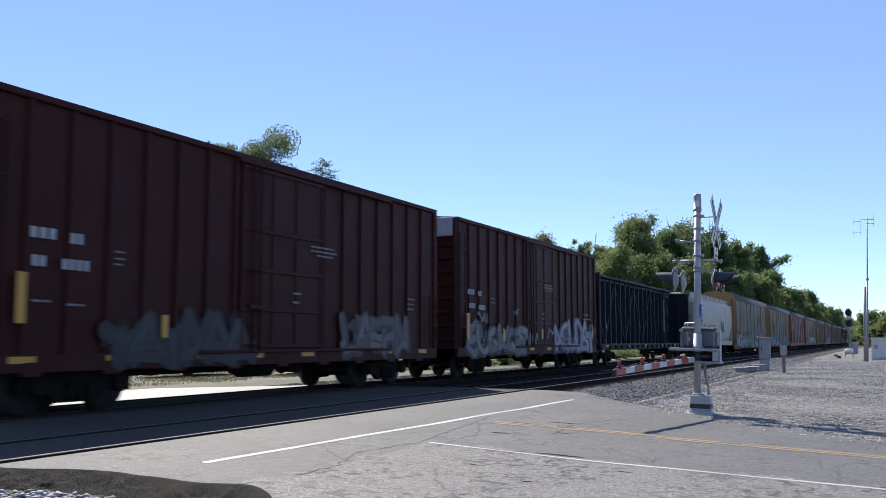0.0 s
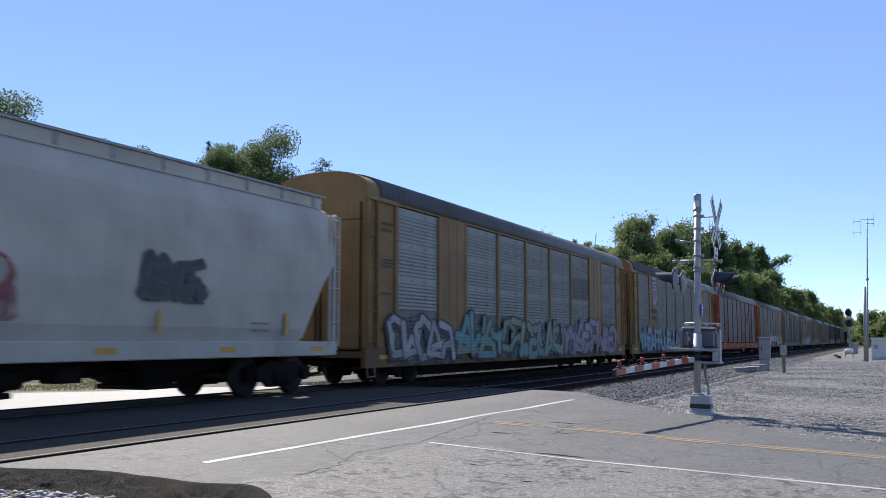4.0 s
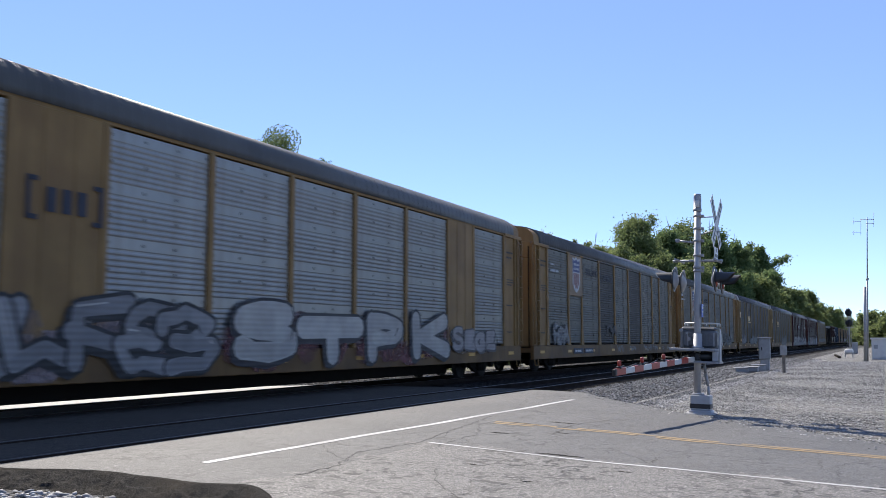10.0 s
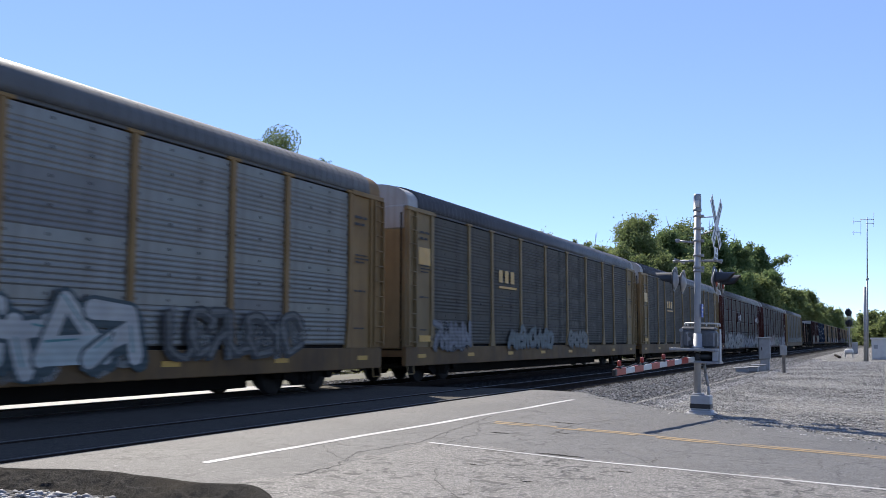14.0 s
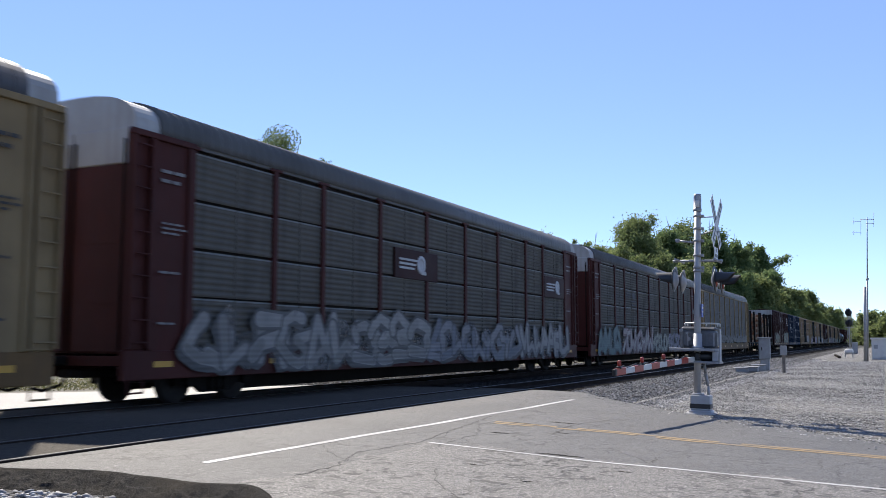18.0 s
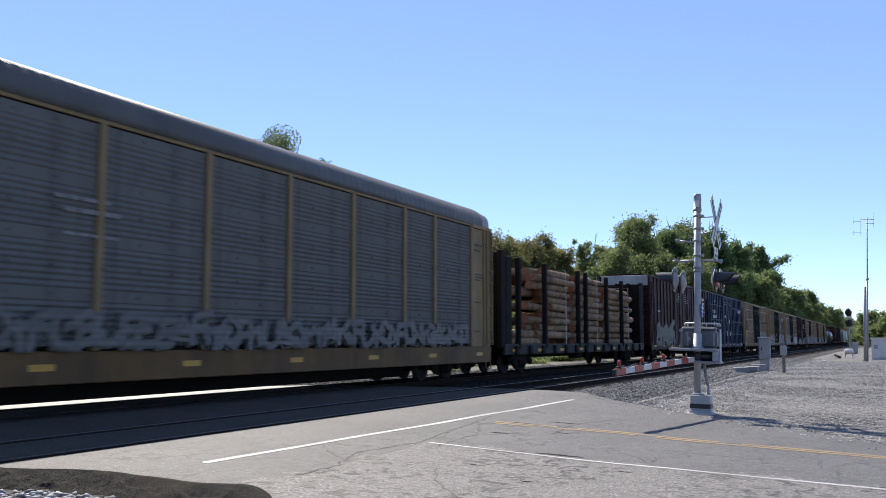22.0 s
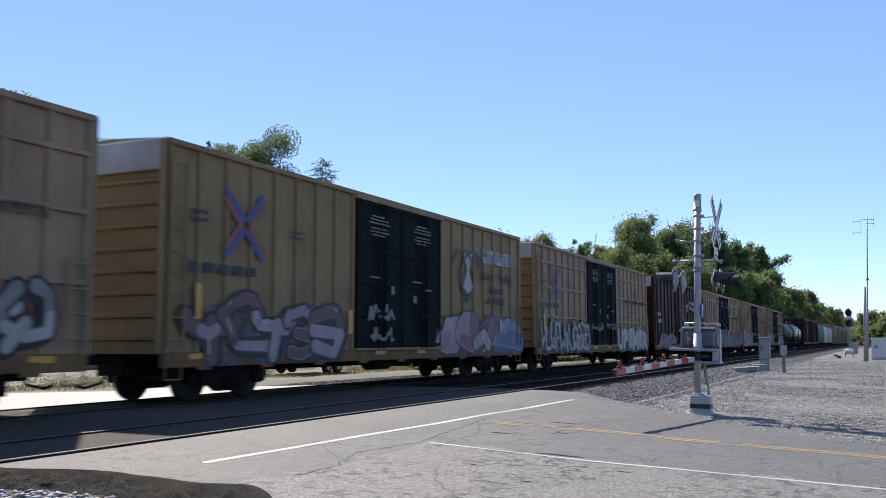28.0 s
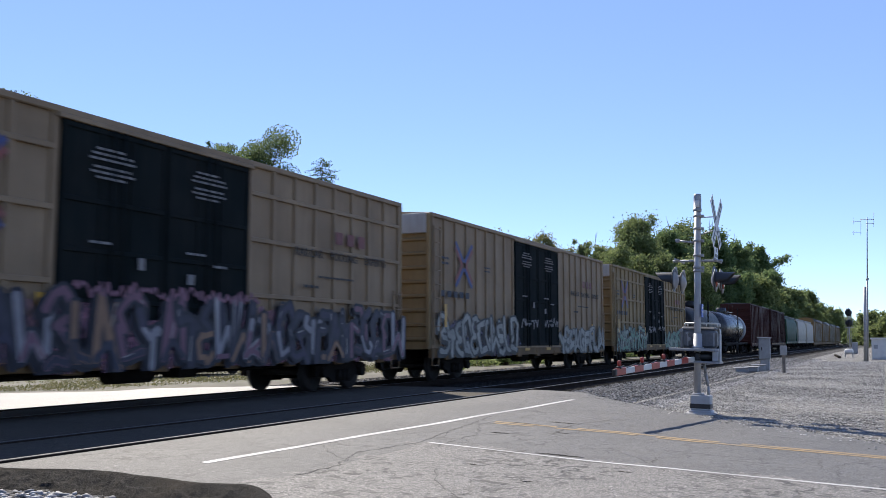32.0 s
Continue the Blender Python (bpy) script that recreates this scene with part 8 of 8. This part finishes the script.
def parked_car(name, label, m, paint, suv=False):
    c = thing(name, label, "car", m)
    z0, zb, zt = .3, (.95 if not suv else 1.05), (1.42 if not suv else 1.72)
    prof = [(-2.3, z0 + .1), (-2.32, .62), (-2.2, .74), (-1.25, zb - .02), (-.55, zt), (.75, zt + .02), (1.55 if not suv else 2.05, zb + .05 if not suv else zt - .1), (2.28, zb - .02), (2.3, .6), (2.22, z0 + .1), (1.85, z0), (-1.9, z0)]
    s = Shape()
    n = len(prof)
    for y, k in ((-.86, 1.0), (-.7, 1.0), (.7, 1.0), (.86, 1.0)):
        for x, z in prof:
            tuck = .14 if abs(y) > .8 and z > zb else 0
            s.v.append((x, y * (1 - tuck), z - (.02 if abs(y) > .8 and z > zb else 0)))
    for k in range(3):
        for i in range(n):
            s.f.append((k * n + i, k * n + (i + 1) % n, (k + 1) * n + (i + 1) % n, (k + 1) * n + i)), s.m.append(0), s.s.append(False)
    s.f.append(tuple(range(n))), s.m.append(0), s.s.append(False)
    s.f.append(tuple(range(3 * n, 4 * n))), s.m.append(0), s.s.append(False)
    part("body", s, [paint], c)
    for x0, x1 in ((-1.0, -.1), (-.02, .8)):
        part("side_window", Shape().add([(x0, -.865, zb + .03), (x1, -.865, zb + .03), (x1 - .03, -.76, zt - .09), (x0 + (.45 if x0 < -.5 else .03), -.76, zt - .09)], [(0, 1, 2, 3)]), [DARK_GLASS], c)
    part("windscreen", Shape().add([(-1.2, -.7, zb + .02), (-1.2, .7, zb + .02), (-.6, .62, zt - .03), (-.6, -.62, zt - .03)], [(0, 1, 2, 3)]), [DARK_GLASS], c)
    for x in (-1.42, 1.42):
        for y in (-.8, .8):
            w = part("wheel", Shape().lathe([(0, .2), (0, .3), (.03, .33), (.17, .33), (.2, .3), (.2, .2)], (x, y - .1, .33), (x, y + .1, .33), n=20), [TYRE], c)
            part("rim", Shape().lathe([(0, .03), (0, .2), (.02, .21)], (x, y - .105 if y < 0 else y + .105, .33), (x, 0, .33), n=14), [ALU], w)
    for y in (-.6, .6):
        part("headlight", Shape().box(-2.32, -2.22, y - .18, y + .18, .62, .74, bev=.02), [GALV], c)
        part("tail_light", Shape().box(2.22, 2.32, y - .16, y + .16, .66, .82, bev=.02), [RED], c)
    for y in (-.92, .92):
        part("door_mirror", Shape().box(-.95, -.8, y - .08, y + .08, zb, zb + .13, bev=.02), [paint], c)
    return c


parked_car("parked_sedan", "dark grey sedan parked in front of the house", pose(27.2, 23.3, -.03, 0, 0, 5), DARK_PAINT)


def build_trailer():
    t = thing("utility_trailer", "low dark tandem-axle utility trailer parked by the track", "trailer", pose(30.6, 20.4, -.03, 0, 0, 4))
    part("deck", Shape().box(-2.2, 2.0, -.95, .95, .58, .66, bev=.01), [OLD_WOOD], t)
    part("frame_rail", Shape().box(-2.2, 2.0, -1.0, -.94, .46, .7, bev=.01), [BLACK], t)
    part("frame_rail", Shape().box(-2.2, 2.0, .94, 1.0, .46, .7, bev=.01), [BLACK], t)
    part("drawbar", Shape().pipe([(-2.2, -.7, .5), (-3.3, 0, .5), (-2.2, .7, .5)], .05).tube((-3.2, 0, .0), (-3.2, 0, .7), .035), [BLACK], t)
    for x in (-.4, .42):
        for y in (-1.02, 1.02):
            w = part("wheel", Shape().lathe([(0, .2), (0, .29), (.03, .32), (.15, .32), (.18, .29), (.18, .2)], (x, y - .09, .32), (x, y + .09, .32), n=20), [TYRE], t)
            part("rim", Shape().lathe([(0, .03), (0, .19), (.02, .2)], (x, y - .095 if y < 0 else y + .095, .32), (x, 0, .32), n=14), [WHITE], w)
    for y in (-1.02, 1.02):
        part("mudguard", Shape().box(-.85, .87, y - .12, y + .12, .68, .72, bev=.015).box(-.85, -.8, y - .12, y + .12, .5, .7).box(.82, .87, y - .12, y + .12, .5, .7), [BLACK], t)


build_trailer()
# ---- trees, bushes and grass ----
def leaf_mesh(name, points, size, mat, rng, flat=0.0):
    """Leaf sprays: one small bent quad at each point, turned at random."""
    n = len(points)
    a = rng.normal(size=(n, 3))
    a /= np.linalg.norm(a, axis=1)[:, None]
    b = rng.normal(size=(n, 3))
    b[:, 2] *= 1 - flat
    b -= a * (a * b).sum(1)[:, None]
    b /= np.linalg.norm(b, axis=1)[:, None]
    s = size * rng.uniform(0.55, 1.25, n)[:, None]
    c = points
    v = np.stack([c - a * s * 0.5, c + b * s * 0.32, c + a * s * 0.6, c - b * s * 0.3], 1).reshape(-1, 3)
    me = bpy.data.meshes.new(name)
    me.vertices.add(4 * n)
    me.vertices.foreach_set("co", v.ravel())
    me.loops.add(4 * n)
    me.loops.foreach_set("vertex_index", np.arange(4 * n, dtype=np.int32))
    me.polygons.add(n)
    me.polygons.foreach_set("loop_start", np.arange(0, 4 * n, 4, dtype=np.int32))
    me.polygons.foreach_set("loop_total", np.full(n, 4, dtype=np.int32))
    me.update()
    me.materials.append(mat)
    return me


def tree(x, y, h, r, kind, seed, far):
    rng = np.random.default_rng(seed)
    rnd = random.Random(seed)
    words = {"A": "leafy green broad-crowned tree", "B": "dense green broadleaf tree", "D": "dense dark green broadleaf tree", "E": "tree with browning early-autumn leaves", "C": "tree with yellowing early-autumn leaves", "V": "airy open-crowned tree with bare limbs showing",
             "N": "slim dark conifer", "N2": "spreading dark green conifer"}[kind]
    near_what = "behind the house" if x < 75 else "beyond the track" if y > 15 else "beside the gravel lot"
    t = thing("conifer" if kind[0] == "N" else "tree", words + " " + near_what, "tree", pose(x, y, -0.1), "trees beyond the railway")
    mat = {"A": LEAF_A, "B": LEAF_B, "D": LEAF_D, "E": LEAF_E, "C": LEAF_C, "V": LEAF_A, "N": NEEDLE, "N2": NEEDLE}[kind]
    size = max(0.13, min(0.6, far * 0.0023))
    trunk = Shape()
    limbs, pts = Shape(), []
    if kind[0] == "N":
        trunk.tube((0, 0, 0), (0, 0, h * 0.97), 0.018 * h, 0.02, n=8)
        tiers = int(h * 9)
        for k in range(tiers):
            f = (k + rnd.random()) / tiers
            z = h * (0.12 + 0.87 * f)
            reach = r * (1 - f) ** (0.5 if kind == "N2" else 0.75) + 0.15
            for j in range(2):
                a = rnd.uniform(0, 6.28)
                q = reach * rnd.uniform(0.35, 1.15)
                tip = Vector((math.cos(a) * q, math.sin(a) * q, z - q * rnd.uniform(0.05, 0.35)))
                if q > 0.8 and far < 120:
                    limbs.tube((0, 0, z), tip, 0.035, 0.012, n=4)
                m = int(10 + 12 * q)
                u = rng.uniform(0.15, 1.0, m)[:, None]
                line = np.array([[0, 0, z]]) * (1 - u) + np.array([tip]) * u
                pts.append(line + rng.normal(size=(m, 3)) * np.array([0.16, 0.16, 0.1]) * (0.6 + q * 0.25))
        cloud = np.concatenate(pts)
        size *= 0.85
    else:
        lean = (rnd.uniform(-.05, .05) * h, rnd.uniform(-.05, .05) * h)
        fork = h * (0.28 if kind != "V" else 0.36)
        trunk.tube((0, 0, 0), (lean[0] * .4, lean[1] * .4, fork), 0.022 * h, 0.016 * h, n=9)
        crown_r = r * 1.05
        n_cl = 95 if kind == "V" else 120 if far < 100 else 190 if far < 260 else 140
        lobes = []
        n_lobe = 7 if kind == "V" else 11
        for k in range(n_lobe):
            a, f = k * 2.4 + rnd.uniform(-.5, .5), (k + 0.5) / n_lobe
            w = math.sin(math.pi * min(1, 0.16 + 0.8 * f)) ** 0.7
            q = crown_r * w * rnd.uniform(0.3, 0.8)
            lobes.append((lean[0] * f + math.cos(a) * q, lean[1] * f + math.sin(a) * q, h * (0.3 + 0.6 * f), r * rnd.uniform(0.2, 0.34) * (1.0 if far < 100 else 1.15)))
        for k in range(n_cl):
            lx, ly, lz, lr = lobes[k % n_lobe]
            c = Vector((lx + rnd.gauss(0, lr), ly + rnd.gauss(0, lr), min(0.97 * h, lz + rnd.gauss(0, 0.75 * lr))))
            z = c.z
            p0 = Vector((lean[0] * .4, lean[1] * .4, fork + (z - fork) * rnd.uniform(0.0, 0.45))) if z > fork else Vector((0, 0, z * .8))
            if far < 130:
                mid = (p0 + c) / 2 + Vector((0, 0, .06 * h * rnd.random()))
                limbs.tube(p0, mid, 0.006 * h, 0.004 * h, n=5).tube(mid, mid * .2 + c * .8, 0.004 * h, 0.0015 * h, n=5)
            cr = r * (rnd.uniform(0.1, 0.26) if far < 100 else rnd.uniform(0.09, 0.27))
            m = int((330 if kind != "V" else 380) * (cr / (0.4 * r)) ** 2 * min(1.5, (r / 2.4) ** 1.3) * min(2.9, (0.0040 * far / size) ** 2))
            if far < 100:
                d = rng.normal(size=(int(m * 2.1), 3)) * 0.6
                d *= np.minimum(1, 1.3 / np.linalg.norm(d, axis=1))[:, None]
                pts.append(np.array([c]) + d * cr * np.array([1.0, 1.0, 0.8]))
            else:
                # loose tufts, drawn out along their own bough
                d = rng.normal(size=(int(m * 0.9), 3)) * 0.62
                d *= np.minimum(1, 2.2 / np.linalg.norm(d, axis=1))[:, None]
                bough = np.array([rnd.gauss(0, .6), rnd.gauss(0, .6), rnd.uniform(.1, .9)])
                pts.append(np.array([c]) + (d * rng.uniform(0.5, 1.1, (len(d), 1)) + bough * rng.uniform(-.8, 1.1, (len(d), 1))) * cr)
        for k in range(14 if kind == "V" and far > 100 else 5 if 100 < far < 260 else 0):
            # bare twigs that reach out of the crown
            a, f = rnd.uniform(0, 6.28), rnd.uniform(.55, 1.0)
            q = crown_r * rnd.uniform(.3, .95) * (1.25 - f * .6)
            p1 = Vector((lean[0] + math.cos(a) * q, lean[1] + math.sin(a) * q, h * (f + .05)))
            p0 = p1 * .7 + Vector((lean[0], lean[1], h * .6)) * .3
            limbs.tube(p0, p1, 0.0035 * h, 0.0012 * h, n=4)
            limbs.tube((p0 + p1) / 2, (p0 + p1) / 2 + Vector((rnd.uniform(-.6, .6), rnd.uniform(-.6, .6), .7)), 0.002 * h, 0.001 * h, n=4)
        limbs.tube((lean[0] * .4, lean[1] * .4, fork), (lean[0] * .8, lean[1] * .8, h * .72), 0.014 * h, 0.003 * h, n=6)
        cloud = np.concatenate(pts)
    part("trunk", trunk, [BARK], t)
    if limbs.v:
        part("limb_frame", limbs, [BARK], t)
    part("crown", leaf_mesh("crown", cloud, size, mat, rng), None, t)


def build_trees():
    stand = [(29.4, 38.3, 13.9, 3.0, 'D'), (32.8, 40.5, 12.9, 2.4, 'E'), (29.7, 42.3, 10.4, 2.6, 'E'), (55.8, 56.6, 18.4, 4.2, 'D'), (59.2, 54.5, 16.8, 3.2, 'D'), (43.1, 48.3, 11.4, 3.2, 'D'),
             (56.0, 47.0, 17.1, 1.5, 'N'), (54.6, 43.9, 16.5, 3.2, 'D'), (58.2, 43.5, 18.3, 4.6, 'D'), (66.4, 43.2, 17.3, 5.2, 'N2'), (76.0, 44.6, 14.4, 2.6, 'A'), (82.2, 44.4, 14.1, 2.6, 'E'),
             (45.0, 45.7, 9.9, 3.4, 'D'), (52.0, 45.8, 10.3, 3.0, 'D'), (56.4, 43.6, 12.0, 3.2, 'D'), (63.8, 43.6, 12.5, 3.2, 'D'), (72.2, 44.0, 11.2, 3.2, 'D'), (88.7, 43.6, 10.4, 2.8, 'E'), (96.7, 43.6, 11.3, 3.0, 'A'),
             (37.5, 50.5, 12.5, 3.2, 'A'), (34.0, 46.0, 10.0, 3.0, 'D'), (26.0, 42.0, 10.5, 3.0, 'D'), (48.5, 52.0, 12.0, 4.0, 'D'), (62.0, 50.0, 12.8, 4.0, 'D'), (69.0, 50.0, 12.0, 3.4, 'D'), (78.0, 50.0, 11.5, 3.4, 'A'), (40.0, 44.5, 9.0, 2.6, 'E'),
             (60.5, 46.5, 11.0, 4.0, 'D'), (66.5, 47.0, 11.5, 4.2, 'D'), (73.0, 48.0, 11.5, 4.0, 'D'), (80.0, 47.0, 10.5, 3.8, 'D'), (53.0, 50.0, 12.0, 4.2, 'D'), (46.0, 50.0, 11.5, 4.0, 'D'), (40.5, 52.0, 12.5, 4.0, 'D'), (35.0, 43.5, 9.0, 3.2, 'D'), (57.0, 47.5, 13.5, 3.6, 'D'), (86.0, 47.0, 10.5, 3.4, 'A')]
    wood = [(95.7, 38.0, 13.4, 2.8, 'C'), (104.0, 38.0, 14.0, 3.1, 'C'), (108.8, 36.0, 13.7, 3.0, 'C'), (126.4, 38.0, 16.5, 2.1, 'V'), (121.5, 34.0, 14.8, 2.7, 'V'), (123.9, 30.0, 18.6, 4.2, 'A'), (104.4, 27.5, 12.0, 3.0, 'A'),
            (144.1, 30.0, 19.2, 4.3, 'B'), (167.1, 31.0, 23.1, 4.6, 'A'), (119.2, 26.0, 12.2, 3.6, 'A'), (174.7, 29.0, 22.8, 4.3, 'B'), (137.4, 25.0, 12.9, 3.9, 'A'), (198.1, 28.0, 22.6, 4.8, 'B'), (241.2, 27.0, 25.6, 4.2, 'B'),
            (166.6, 24.0, 13.6, 4.2, 'B'), (202.3, 24.0, 14.9, 4.6, 'A'), (226.7, 24.5, 17.5, 4.4, 'B'), (251.7, 24.0, 15.9, 4.2, 'A'), (283.3, 24.0, 16.4, 4.4, 'A'), (311.0, 24.0, 15.6, 4.4, 'A'), (339.2, 24.0, 18.1, 4.8, 'A'), (370.0, 24.0, 16.0, 4.4, 'A'),
            (395.9, 23.5, 16.7, 4.6, 'A'), (459.7, 22.0, 16.7, 5.2, 'A'), (425.0, 23.0, 15.0, 4.6, 'A'), (500.0, 21.5, 16.0, 5.0, 'A'), (533.2, 21.0, 17.0, 5.6, 'A'), (590.0, 20.0, 15.5, 5.2, 'A'), (651.4, 19.5, 15.2, 5.6, 'A'), (720.0, 18.5, 14.5, 6.0, 'A'), (805.7, 18.0, 13.5, 7.0, 'A'),
            (572.9, 5.8, 7.1, 6.5, 'A'), (620.0, 1.0, 8.0, 7.0, 'A'), (144.2, .2, 5.1, 2.0, 'A'), (133.8, -1.6, 4.4, 1.9, 'A'), (150.0, -2.4, 5.0, 2.2, 'B'), (332.2, 2.9, 4.3, 4.2, 'A'), (300.0, 0.5, 4.5, 3.6, 'A'), (250, -2.0, 5.5, 4.0, 'A'), (420, 7.5, 5.5, 5.0, 'A'), (380, 6.0, 4.5, 4.0, 'A'), (460, 8.5, 6.0, 5.5, 'A')]
    for k, (x, y, h, r, kind) in enumerate(stand + wood):
        tree(x, y, h, r, kind, 100 + k, math.hypot(x, y))
    for k, (x, y, h, r, kind) in enumerate(((30.5, 34.6, 2.2, 1.5, 'B'), (34.5, 31.6, 1.3, 1.0, 'A'), (92, 22.5, 4.0, 2.6, 'A'), (100, 22.0, 4.6, 3.0, 'B'), (110, 22.0, 4.2, 3.0, 'A'), (124, 21.5, 5.0, 3.4, 'B'), (140, 21.0, 5.0, 3.4, 'A'), (156, 21.0, 5.4, 3.6, 'B'),
                                            (176, 20.8, 5.6, 4.0, 'A'), (198, 20.5, 6.0, 4.4, 'B'), (225, 20.4, 6.0, 4.6, 'A'), (84, 30, 6.5, 3.2, 'C'), (78, 31, 6.0, 2.8, 'A'),
                                            # This low verge row is added to keep bright ground from showing under cars.
                                            *[(38 + 3.1 * i, 18.6 + 0.5 * (i % 3), 0.5 + 0.1 * (i % 4), 1.5 + 0.2 * (i % 3), 'AB'[i % 2]) for i in range(17)])):
        rng, rnd = np.random.default_rng(300 + k), random.Random(300 + k)
        far = math.hypot(x, y)
        b = thing("bush", "rough green bush beyond the far track", "bush", pose(x, y, -.1), "bushes beyond the railway")
        pts = []
        stems = Shape()
        for j in range(9):
            a, q = rnd.uniform(0, 6.28), r * rnd.uniform(.1, .75)
            c = np.array([math.cos(a) * q, math.sin(a) * q, h * rnd.uniform(.25, .72)])
            stems.tube((0, 0, 0), tuple(c), .05, .015, n=5)
            m = int(150 * max(1, r / 1.6))
            d = rng.normal(size=(m, 3))
            d /= np.linalg.norm(d, axis=1)[:, None]
            pts.append(c + d * (rng.uniform(.2, 1, m) ** .5)[:, None] * np.array([r * .5, r * .5, h * .36]))
        part("stem_clump", stems, [BARK], b)
        part("foliage", leaf_mesh("foliage", np.concatenate(pts), max(.16, min(.6, far * .0036)), LEAF_A if kind != 'B' else LEAF_B, rng), None, b)
    # dry grass along the far verge
    rng = np.random.default_rng(9)
    n = 90000
    x, y = rng.uniform(10, 95, n), 18.4 + rng.gamma(2.0, 1.6, n)
    keep = np.array([q > along(RIGHT, w) + 0.4 for q, w in zip(x, y)])
    keep &= np.array([noise.noise((a * .35, b * .35, 2)) > -0.12 for a, b in zip(x, y)])
    p = np.stack([x, y, rng.uniform(-.06, .03, n)], 1)[keep]
    tagged(part("verge_grass", leaf_mesh("verge_grass", p, .055, GRASS, rng), None), "short dry grass on the far verge", "grass", kind="stuff")


build_trees()
# ---- motion: the train rolls past towards -x, its wheels turning ----
def run(t):
    """Metres covered since the start."""
    return 16.5 * t + 0.0075 * t * t


def car_pose(q, length, t):
    s = q - run(t)
    a, b = s - length * 0.36, s + length * 0.36
    ya, yb = bend(a), bend(b)
    return pose(s, TRACK_Y + (ya + yb) / 2, 0, 0, 0, math.degrees(math.atan2(yb - ya, b - a)))


def motions():
    for car, q, length in TRAIN:
        walk(car, [(t, car_pose(q, length, t)) for t in range(0, 33)])
    for wheel, q, dx in WHEELS:
        f0 = f1 = None
        for f in range(0, 961, 2):
            s = q - run(f / 30)
            if -14 < s < 40:
                f0 = f if f0 is None else f0
                f1 = f
        rows = [(0, pose(dx, 0, 0.457))]
        if f0 is not None and f1 > f0:
            for f in range(f0, f1 + 1):
                turn = -math.degrees((run(f / 30) - run(f0 / 30)) / 0.457)
                if f > 0:
                    rows.append((f / 30, pose(dx, 0, 0.457, 0, turn, 0)))
            if f1 < 960:
                rows.append((32, rows[-1][1]))
        else:
            rows.append((32, pose(dx, 0, 0.457)))
        walk(wheel, rows)


motions()
